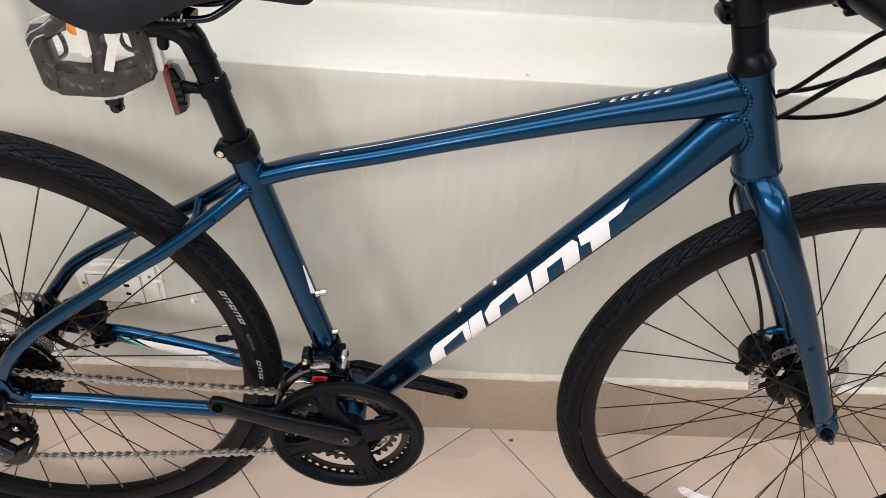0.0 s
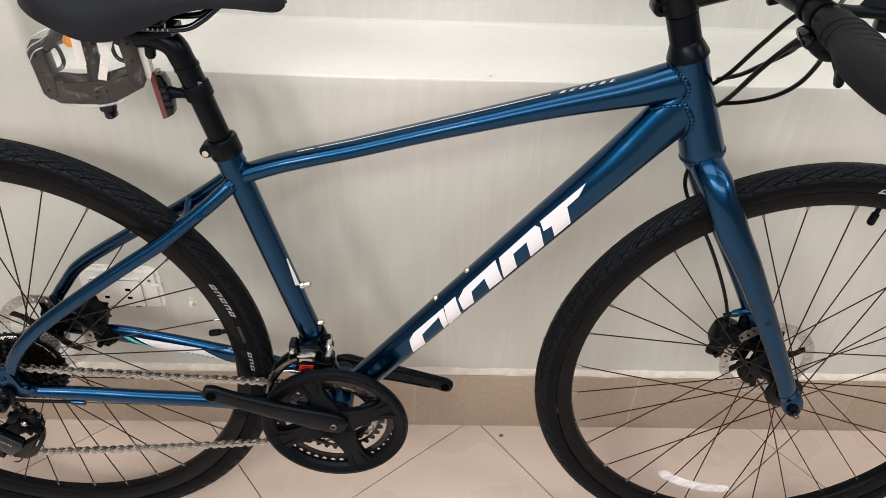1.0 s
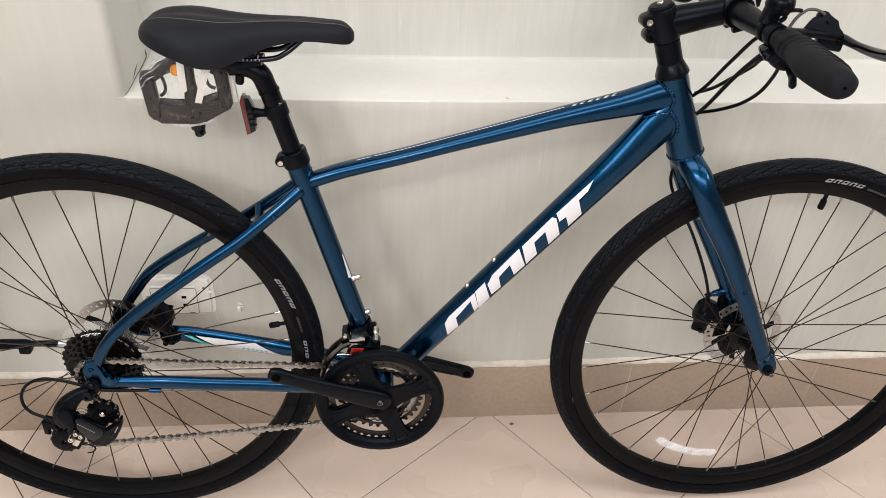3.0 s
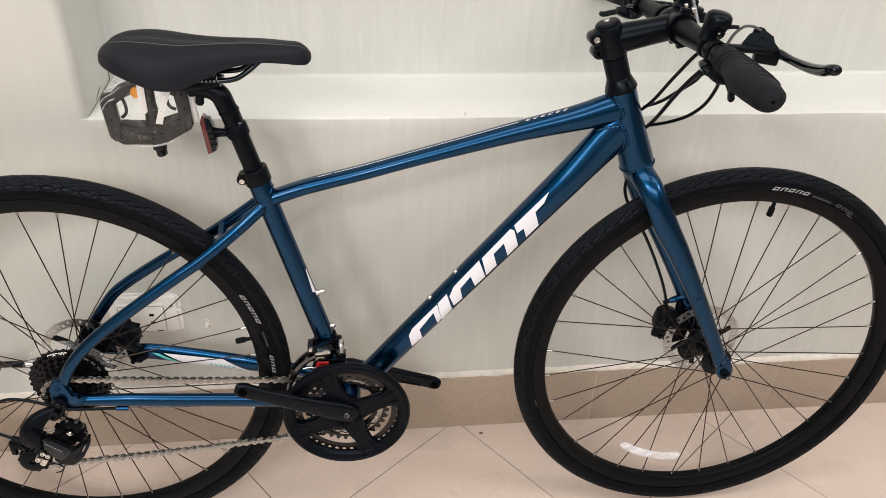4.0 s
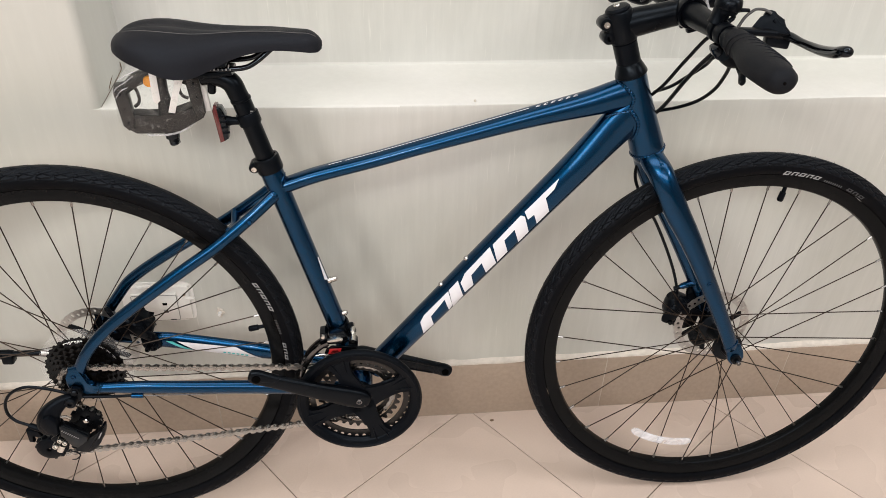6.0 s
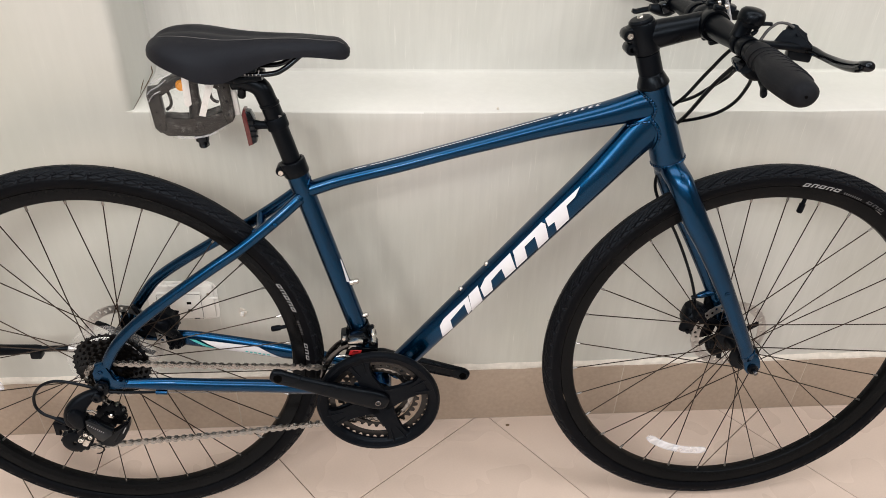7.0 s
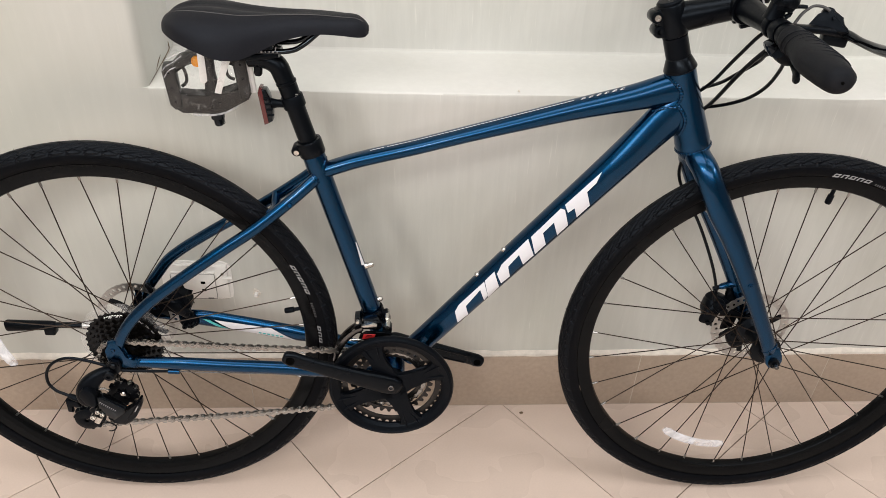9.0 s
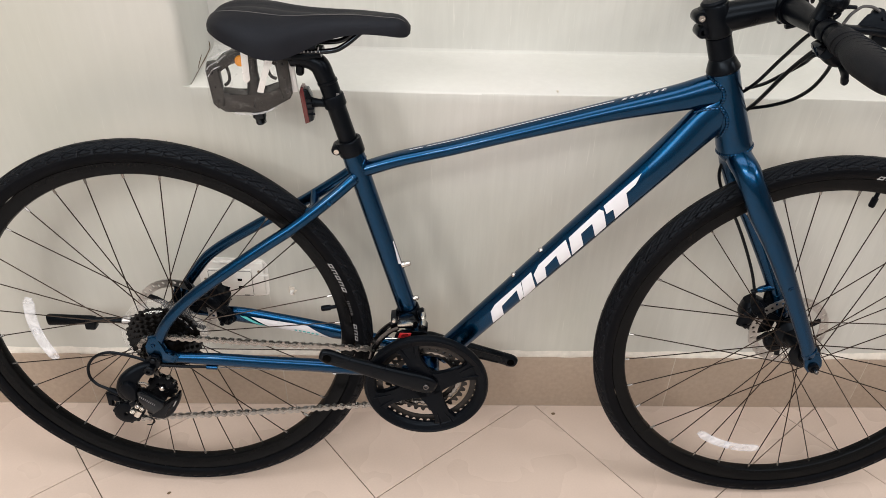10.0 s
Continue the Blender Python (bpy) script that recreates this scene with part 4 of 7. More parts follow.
        part("end_hole", turned([(0.0001, 0.0005), (0.0016, 0.0005), (0.0018, -0.001)], centre=P(0.3281, -0.006), axis=(0, side, 0), seg=10), DARKHOLE, grip)
        # Brake lever with its cover and blade
        lever = part("brake_lever", turned([(0.0110, -0.008), (0.0134, -0.0085), (0.0142, -0.006), (0.0142, 0.006), (0.0134, 0.0085), (0.0110, 0.008)], centre=P(0.135), axis=(0, 1, 0), seg=22), MATT, bar)
        y = side * 0.128
        part("lever_body", tube([(0.912, y, 0.910, 0.009, 0.008), (0.932, y, 0.911, 0.0075, 0.0050), (0.955, side * 0.124, 0.9095, 0.009, 0.0046), (0.978, side * 0.116, 0.906, 0.012, 0.0062), (0.992, side * 0.110, 0.902, 0.011, 0.0070)], seg=18, smooth=3, power=3.2), MATT, lever)
        poly = [(-0.024, -0.013), (0.022, -0.014), (0.0245, -0.011), (0.0235, -0.0075), (0.012, 0.002), (0.0085, 0.012), (0.006, 0.0155), (0.001, 0.0170), (-0.0050, 0.0160), (-0.0075, 0.012), (-0.009, 0.004), (-0.022, -0.007), (-0.0250, -0.0105)]
        cov = part("lever_cover", prism(bmesh.new(), poly, (0.9690, side * 0.116, 0.9175), (0.96, side * 0.28, 0.0), (0.08, -side * 0.50, 0.86), 0.011, 0.0042), MATT, lever)
        for q in (-0.005, 0.005):
            part("cover_screw", turned([(0.0001, 0.001), (0.0020, 0.001), (0.0024, -0.001)], centre=(0.9775 + q, side * 0.1215, 0.9225), axis=(0, side * 0.86, 0.5), seg=10), MATT, cov)
        part("lever_block", box((0.984, side * 0.114, 0.8965), (0.030, 0.018, 0.016), (0, 6, side * 14), 0.003), BLACK, lever)
        blade = [(0.980, side * 0.108, 0.902, 0.010, 0.006), (0.992, side * 0.122, 0.904, 0.0080, 0.006), (0.998, side * 0.145, 0.902, 0.0062, 0.0050), (0.999, side * 0.170, 0.9025, 0.0058, 0.0056), (0.996, side * 0.200, 0.9060, 0.0066, 0.0062), (0.992, side * 0.228, 0.9120, 0.0070, 0.0066), (0.9895, side * 0.2440, 0.9175, 0.0076, 0.0062), (0.9895, side * 0.2520, 0.9195, 0.0076, 0.0062), (0.9900, side * 0.2556, 0.9205, 0.0062, 0.0050), (0.9903, side * 0.2570, 0.9209, 0.0030, 0.0026)]
        part("lever_blade", tube(blade, seg=16, smooth=4, ref=(1, 0, 0)), GLOSS, lever, "gloss black lever blade")
        # Shifter pod, window and thumb paddles
        shifter = part("shifter", turned([(0.0110, -0.007), (0.0132, -0.0075), (0.0140, -0.005), (0.0140, 0.005), (0.0132, 0.0075), (0.0110, 0.007)], centre=P(0.158), axis=(0, 1, 0), seg=20), MATT, bar)
        if side < 0:
            pod = [(0.902, -0.150, 0.892, 0.010, 0.011), (0.912, -0.143, 0.884, 0.013, 0.011), (0.924, -0.137, 0.880, 0.012, 0.009), (0.932, -0.133, 0.878, 0.007, 0.006)]
            paddle = [(0.926, -0.146, 0.872, 0.005, 0.004), (0.925, -0.157, 0.868, 0.006, 0.0035), (0.920, -0.170, 0.865, 0.0075, 0.0035), (0.918, -0.178, 0.863, 0.0045, 0.003)]
            window = V((0.8965, -0.139, 0.8905))
        else:
            pod = [(0.906, 0.150, 0.898, 0.012, 0.010), (0.894, 0.143, 0.896, 0.013, 0.0105), (0.880, 0.140, 0.898, 0.011, 0.0085), (0.869, 0.140, 0.900, 0.006, 0.005)]
            paddle = [(0.884, 0.150, 0.897, 0.006, 0.004), (0.868, 0.157, 0.893, 0.0065, 0.0040), (0.856, 0.162, 0.889, 0.0070, 0.0040), (0.850, 0.163, 0.8905, 0.0045, 0.003)]
            window = V((0.889, 0.132, 0.9020))
        part("shifter_pod", tube(pod, seg=16, smooth=3, power=3), MATT, shifter)
        part("thumb_paddle", tube(paddle, seg=12, smooth=3), MATT, shifter)
        part("gear_window", box(window, (0.012, 0.020, 0.018), (0, -30, 0), 0.004), GLOSS, shifter)
        part("gear_print", box(window + V((-0.0058, 0, 0.0030)), (0.001, 0.008, 0.005), (0, -30, 0), 0.0), PALE, shifter)
    # White reflector in a black holder on the front of the bar
    holder = part("front_reflector", box((0.9325, 0.0475, 0.9290), (0.010, 0.052, 0.053), (0, -22, 0), 0.003), MATT, bar, "black holder with a clear front reflector")
    part("reflector_lens", box((0.9392, 0.0475, 0.9317), (0.0035, 0.055, 0.056), (0, -22, 0), 0.0012), CLIP, holder, "clear prismatic lens")
    part("reflector_bracket", tube([(0.911, 0.046, 0.9150, 0.008, 0.006), (0.922, 0.047, 0.9215, 0.007, 0.006), (0.930, 0.0475, 0.9270, 0.009, 0.008)], seg=14, smooth=2, power=3), MATT, holder)
    part("reflector_clamp", turned([(0.0150, -0.006), (0.0180, -0.0065), (0.0186, -0.004), (0.0186, 0.004), (0.0180, 0.0065), (0.0150, 0.006)], centre=bar_at(0.047), seg=22), MATT, holder)
    # Bell on the near half of the bar
    bell = part("bell", turned([(0.0110, -0.006), (0.0136, -0.006), (0.0144, -0.004), (0.0144, 0.004), (0.0136, 0.006), (0.0110, 0.006)], centre=bar_at(-0.112), seg=20), MATT, bar)
    b = bar_at(-0.112) + V((0.001, 0, 0.003))
    part("bell_bracket", tube([(b.x - 0.008, b.y, b.z + 0.006, 0.009, 0.009), (b.x - 0.006, b.y, b.z + 0.014, 0.008, 0.008), (b.x - 0.002, b.y, b.z + 0.024, 0.009, 0.009)], seg=14, smooth=2, power=3), MATT, bell)
    part("bracket_hook", tube([(b.x + 0.008, b.y - 0.004, b.z + 0.022, 0.003), (b.x + 0.013, b.y - 0.004, b.z + 0.014, 0.003), (b.x + 0.008, b.y - 0.004, b.z + 0.009, 0.003)], seg=10, smooth=3), MATT, bell)
    part("bell_post", tube([(b.x, b.y, b.z + 0.012, 0.007, 0.008), (b.x + 0.003, b.y, b.z + 0.020, 0.006, 0.007)], seg=12), MATT, bell)
    ax = V((0.16, -0.06, 1)).normalized()
    part("bell_dome", turned([(0.0150, 0.002), (0.0164, 0.0025), (0.0168, 0.004), (0.0166, 0.0100), (0.0153, 0.0150), (0.0118, 0.0182), (0.0062, 0.0195), (0.0001, 0.0198)], centre=b + V((0.004, 0, 0.0215)), axis=ax, seg=40), BLACK, bell, "black bell dome")
    part("bell_base", turned([(0.0001, -0.003), (0.0128, -0.003), (0.0142, 0.0), (0.0142, 0.004)], centre=b + V((0.004, 0, 0.0210)), axis=ax, seg=28), MATT, bell)
    part("bell_striker", tube([(b.x + 0.010, b.y - 0.008, b.z + 0.0225, 0.0030, 0.0030), (b.x + 0.021, b.y - 0.009, b.z + 0.0235, 0.0034, 0.0024), (b.x + 0.0285, b.y - 0.009, b.z + 0.0230, 0.0030, 0.0024)], seg=10, smooth=3), MATT, bell)
    # Cables that swing from the controls to the frame
    runs = ([(0.915, -0.125, 0.893), (0.905, -0.100, 0.900), (0.894, -0.060, 0.857), (0.885, -0.020, 0.810), (0.876, 0.012, 0.780)],
            [(0.912, -0.135, 0.893), (0.907, -0.115, 0.884), (0.900, -0.070, 0.841), (0.903, 0.000, 0.778), (0.899, 0.026, 0.752)],
            [(0.915, -0.135, 0.880), (0.905, -0.118, 0.877), (0.911, -0.084, 0.857), (0.904, -0.050, 0.831), (0.898, -0.016, 0.807), (0.889, 0.018, 0.788)],
            [(0.926, -0.135, 0.888), (0.924, -0.128, 0.877), (0.935, -0.098, 0.850), (0.938, -0.068, 0.819), (0.932, -0.038, 0.793), (0.918, -0.008, 0.773), (0.900, 0.022, 0.757)])
    for k, run in enumerate(runs):
        part("cable", tube([(*p, 0.0025 if k != 1 else 0.0029) for p in run], seg=10, smooth=7), CABLE, bicycle, "black cable housing", matrix=STEER)
    part("lever_wire", tube([(0.926, -0.113, 0.903, 0.0020), (0.9330, -0.112, 0.9170, 0.0020), (0.9375, -0.112, 0.9250, 0.0020), (0.9435, -0.112, 0.9307, 0.0019), (0.9500, -0.112, 0.9343, 0.0018), (0.9600, -0.114, 0.9340, 0.0018), (0.9680, -0.117, 0.9300, 0.0018)], seg=8, smooth=5), GREY, bicycle, "grey lever cable", matrix=STEER)

headset_and_bars()

def tyre_mesh(c):
    """Tyre with slanted wedge-shaped tread blocks, a saw-toothed shoulder and smooth sidewalls."""
    cells, per, m = 84, 24, 92
    n = cells * per
    core, half = 0.3285, 0.0187
    th = np.linspace(0, 2 * math.pi, n, endpoint=False)[:, None]
    deg = np.linspace(-128, 128, m + 1)[None, :]
    a = np.abs(deg)
    f = np.arange(n)[:, None] / per + np.where(deg > 0, 0.5, 0.0)
    def groove(d, w):
        """Rounded groove round a distance of nought."""
        return np.clip(1 - (d / w) ** 2, 0, 1)
    def near(x):
        return np.abs((x + 0.5) % 1 - 0.5)
    saw = f % 1
    edge = 62 + 13 * saw
    inside = np.clip((edge - a) / 2.2, 0, 1)
    long_cut = groove(near(f - a * 0.034), 0.075) * np.clip((a - 10) / 4, 0, 1)
    crown_cut = groove(near(f + a * 0.045 + 0.3), 0.10) * np.clip((a - 3) / 3, 0, 1) * np.clip((26 - a) / 5, 0, 1) * 0.7
    crown_cut = np.maximum(crown_cut, 0.6 * groove(near(2 * f - a * 0.060 + 0.5), 0.10) * np.clip((a - 12) / 3, 0, 1) * np.clip((50 - a) / 6, 0, 1))
    short_cut = groove(near(f + a * 0.040 + 0.55), 0.060) * np.clip((a - 36) / 4, 0, 1)
    mid_cut = groove(a - (15 + 5 * np.abs(saw - 0.5) * 2), 2.4) * 0.8
    step = groove(np.maximum(0, 0.5 - np.abs(saw - 0.5)), 0.07) * np.clip((a - 48) / 4, 0, 1)
    cut = 0.0024 * np.maximum.reduce([long_cut, crown_cut, short_cut, mid_cut, step]) * inside
    r = half - cut + 0.0006 * inside - 0.0012 * (1 - inside)
    ph = np.radians(deg)
    R = core + r * np.cos(ph)
    co = np.stack([c.x + R * np.cos(th), c.y + r * np.sin(ph) * 0.99 + 0 * th, c.z + R * np.sin(th)], axis=-1).reshape(-1, 3)
    p = (np.arange(n)[:, None] * (m + 1) + np.arange(m)[None, :])
    q = (((np.arange(n) + 1) % n)[:, None] * (m + 1) + np.arange(m)[None, :])
    faces = np.stack([p, p + 1, q + 1, q], axis=-1).reshape(-1, 4)
    tread = np.broadcast_to((np.abs(-128 + 256 * (np.arange(m) + 0.5) / m) < 76).astype(int)[None, :], (n, m)).ravel()
    return co.tolist(), faces.tolist(), tread.tolist()

def arc_bar(c, r0, r1, a0, a1, v, lean=0.0, n=3):
    """A small print on the sidewall, between two radii and two angles."""
    bm = bmesh.new()
    rows = []
    for k in range(n + 1):
        a = radians(a0 + (a1 - a0) * k / n)
        rows.append([bm.verts.new((c.x + r * math.cos(a + e), c.y + v + dv, c.z + r * math.sin(a + e))) for r, e, dv in ((r0, 0, 0.0), (r1, radians(lean), 0.0016))])
    for A, B in zip(rows, rows[1:]):
        bm.faces.new((A[0], B[0], B[1], A[1]))
    return bm

def wheel(name, c, phase, valve, flange, prints, near, plus, rv, matrix=None):
    rim_prof = [(0.2942, -0.0055), (0.2958, -0.0085), (0.302, -0.0110), (0.3095, -0.0122), (0.3165, -0.0126), (0.3170, -0.0112), (0.3115, -0.0100), (0.3100, 0.0), (0.3115, 0.0100), (0.3170, 0.0112), (0.3165, 0.0126), (0.3095, 0.0122), (0.302, 0.0110), (0.2958, 0.0085), (0.2942, 0.0055), (0.2936, 0.0)]
    w = part(name, turned(rim_prof, centre=c, seg=160, closed=True), RIM, bicycle, "black alloy rim laced with black spokes", matrix=matrix)
    verts, faces, tread = tyre_mesh(c)
    tyre = raw("tyre", verts, faces, RUBBER, w, "black rubber tyre with herringbone tread", sharp=70)
    tyre.data.materials.append(TREAD)
    tyre.data.polygons.foreach_set("material_index", tread)
    # Rubber hairs left by the mould along the tread
    rng = random.Random(7)
    hv, hf = [], []
    for k in range(260):
        th, ph = 2 * math.pi * (k + rng.random()) / 260, radians((-34, -12, 12, 34)[k % 4] + rng.uniform(-4, 4))
        out = V((math.cos(ph) * math.cos(th), math.sin(ph), math.cos(ph) * math.sin(th)))
        foot = V((c.x + 0.3285 * math.cos(th), c.y, c.z + 0.3285 * math.sin(th))) + out * 0.0178
        tip = foot + out * rng.uniform(0.0025, 0.0046) + V((rng.uniform(-1, 1), rng.uniform(-1, 1), rng.uniform(-1, 1))) * 0.0010
        e1 = out.cross(V((0.3, 1, 0.2))).normalized() * 0.00055
        e2 = out.cross(e1).normalized() * 0.00055
        base = len(hv)
        hv += [foot + e1, foot - e1 * 0.5 + e2 * 0.87, foot - e1 * 0.5 - e2 * 0.87, tip]
        hf += [(base, base + 1, base + 3), (base + 1, base + 2, base + 3), (base + 2, base, base + 3)]
    tagged(raw("tyre_hairs", hv, hf, RUBBER, tyre, smooth=False), "fine black rubber hairs standing up from the tread", kind="stuff")
    for side in (-1, 1):
        for a0, a1, r0, r1, lean, mat in prints:
            part("sidewall_print", arc_bar(c, r0, r1, a0, a1, side * 0.0180 if side < 0 else 0.0164, lean), mat, w)
    # Hub
    hub = part("hub", turned([(0.0001, -0.046), (0.010, -0.046), (0.0115, -0.040), (0.0125, -flange - 0.004), (0.0260, -flange - 0.002), (0.0265, -flange), (0.0260, -flange + 0.002), (0.0150, -flange + 0.007),
                               (0.0135, 0.0), (0.0165, flange - 0.009), (0.0285, flange - 0.002), (0.0290, flange), (0.0285, flange + 0.002), (0.018, flange + 0.004), (0.0175, 0.046), (0.0001, 0.046)], centre=c, seg=32), BLACK, w, "black hub")
    part("axle", turned([(0.0001, -0.074), (0.0030, -0.074), (0.0046, -0.0725), (0.0046, -0.068), (0.0082, -0.0675), (0.0090, -0.065), (0.0090, -0.061), (0.0060, -0.0605), (0.0060, 0.0605), (0.0090, 0.061), (0.0090, 0.068), (0.0046, 0.069), (0.0001, 0.073)], centre=c, seg=20), BLACK, w)
    part("axle_tip", turned([(0.0001, -0.0775), (0.0026, -0.0775), (0.0036, -0.0765), (0.0036, -0.072)], centre=c, seg=14), DARKSTEEL, w, "steel axle end")
    for k in range(32):
        side = -1 if k % 2 == near else 1
        a = radians(phase + 11.25 * k)
        sgn = 1 if k % 4 in plus else -1
        h = a + sgn * radians(64)
        fr = 0.0240 if side < 0 else 0.0265
        p = c + V((fr * math.cos(h), side * (flange + (0.0022 if sgn > 0 else -0.0022)), fr * math.sin(h)))
        q = c + V((0.2950 * math.cos(a), side * 0.0015, 0.2950 * math.sin(a)))
        part("spoke", tube([(*p, 0.00095), (*q, 0.00095)], seg=6), SPOKE, w)
        d = (p - q).normalized()
        part("nipple", tube([(*q, 0.0021), (*(q + d * 0.010), 0.0018)], seg=6), CHAIN, w)
    a = radians(valve)
    d = V((math.cos(a), 0, math.sin(a)))
    part("valve", turned([(0.0032, 0.0), (0.0032, 0.010), (0.0048, 0.0105), (0.0050, 0.0235), (0.0040, 0.0258), (0.0001, 0.0262)], centre=c + d * 0.2940, axis=-d, seg=14), MATT, w, "black valve with cap")
    # Brake disc on the far side
    bm = bmesh.new()
    cells = 40
    for k in range(cells):
        t0 = 2 * math.pi * k / cells
        dt = 2 * math.pi / cells
        inner, outer, crest = 0.0540, 0.0682, 0.0694
        rim = [(inner, 0.0), (inner, 0.5), (inner, 1.0), (0.0615, 1.0), (outer, 1.0), (crest, 0.5), (outer, 0.0), (0.0615, 0.0)]
        mid, tm = 0.0600 + 0.0030 * (k % 2), t0 + dt / 2
        hole = []
        for r, f in rim:
            ang = math.atan2((r - 0.0615) / 0.0075, (f - 0.5) / 0.5) + 0.35
            hole.append((mid + 0.0032 * math.sin(ang), tm + 0.0025 * math.cos(ang) / mid))
        ring = [[bm.verts.new(c + V((r * math.cos(t), rv + h, r * math.sin(t)))) for h in (-0.0009, 0.0009)] for r, t in [(r, t0 + f * dt) for r, f in rim] + hole]
        for q in range(8):
            a, b = ring[q], ring[(q + 1) % 8]
            d, e = ring[8 + q], ring[8 + (q + 1) % 8]
            bm.faces.new((a[0], b[0], e[0], d[0]))
            bm.faces.new((a[1], d[1], e[1], b[1]))
            bm.faces.new((d[0], e[0], e[1], d[1]))
            if q in (0, 1, 4, 5):
                bm.faces.new((a[0], a[1], b[1], b[0]))
    bmesh.ops.remove_doubles(bm, verts=bm.verts[:], dist=2e-5)
    disc = part("brake_disc", bm, ROTOR, w, "drilled steel brake disc")
    bm = turned([(0.0150, rv - 0.0015), (0.0245, rv - 0.0015), (0.0245, rv + 0.0015), (0.0150, rv + 0.0015)], centre=c, seg=24, closed=True)
    for k in range(6):
        th = 2 * math.pi * k / 6 + 0.3
        e1, e2 = V((math.cos(th), 0, math.sin(th))), V((-math.sin(th), 0, math.cos(th)))
        part("carrier_arm", prism(bmesh.new(), [(0.020, -0.007), (0.040, -0.0045), (0.0555, -0.0035 + 0.004), (0.0555, 0.0065 + 0.004), (0.040, 0.0045), (0.020, 0.007)], c + V((0, rv, 0)), e1, e2, 0.0022), BLACK, w)
    part("disc_carrier", bm, BLACK, w)
    return w

def print_cells(a0, a1, n, r0, r1, mat, lean, stroke=0.0013):
    """Hollow slanted cells along an arc: two uprights, a head bar and a foot bar each."""
    out = []
    for k in range(n):
        b0, b1 = a0 + (a1 - a0) * k / n, a0 + (a1 - a0) * (k + 0.74) / n
        w = (b1 - b0) * 0.27
        tilt = lambda r: lean * (r - r0) / (r1 - r0)
        out += [(b0, b0 + w, r0, r1, lean, mat), (b1 - w, b1, r0, r1, lean, mat),
                (b0 + tilt(r1 - stroke), b1 + tilt(r1 - stroke), r1 - stroke, r1, lean - tilt(r1 - stroke), mat)]
        if k % 2 == 0:
            out.append((b0, b1, r0, r0 + stroke, tilt(r0 + stroke), mat))
    return out

def print_bars(a0, a1, n, r0, r1, mat, lean):
    return [(a0 + (a1 - a0) * k / n, a0 + (a1 - a0) * (k + 0.55) / n, r0, r1, lean, mat) for k in range(n)]

PRINT_F = print_cells(85.2, 73.6, 5, 0.3196, 0.3255, PALE, -0.9) + print_bars(72.4, 66.0, 9, 0.3195, 0.3225, GREY, -0.3) + print_cells(64.4, 57.5, 3, 0.3200, 0.3252, GREY, -0.6)
PRINT_R = print_cells(28.4, 17.6, 5, 0.3188, 0.3246, PALE, -0.9) + print_bars(14.6, 9.2, 9, 0.3185, 0.3218, GREY, -0.3) + print_cells(6.2, -0.4, 3, 0.3190, 0.3243, PALE, -0.6)
front_wheel = wheel("front_wheel", WF, -3.65, 80.6, 0.028, PRINT_F, 0, (0, 1), 0.0395, STEER)
rear_wheel = wheel("rear_wheel", WR, 4.55, 11.1, 0.024, PRINT_R, 1, (1, 2), 0.0510)

def spoke_reflector(w, c, angle, r, length, width, twist):
    a, b = radians(angle), radians(angle + twist)
    c = c + V((math.cos(a), 0, math.sin(a))) * r
    d, t = V((math.cos(b), 0, math.sin(b))), V((-math.sin(b), 0, math.cos(b)))
    r = 0.0
    n = 14
    rows = [(*(c + d * (r - 0.012 * (2 * k / n - 1) ** 2) + t * (length * (k / n - 0.5)) + V((0, -0.0065, 0))), width / 2 * (0.6 if k in (0, n) else 1), 0.0022) for k in range(n + 1)]
    ob = part("spoke_reflector", tube(rows, seg=12, ref=d, power=3), CLIP, w, "clear plastic strip clipped over the spokes")
    part("reflector_rib", box(c + d * (r - 0.001) + V((0, -0.009, 0)), (0.012, 0.004, 0.010), (0, -angle, 0), 0.001), CLIP, w)

spoke_reflector(front_wheel, WF, 251.8, 0.2430, 0.124, 0.0165, 0.5)
spoke_reflector(rear_wheel, WR, 180.5, 0.2210, 0.128, 0.0195, 7.5)

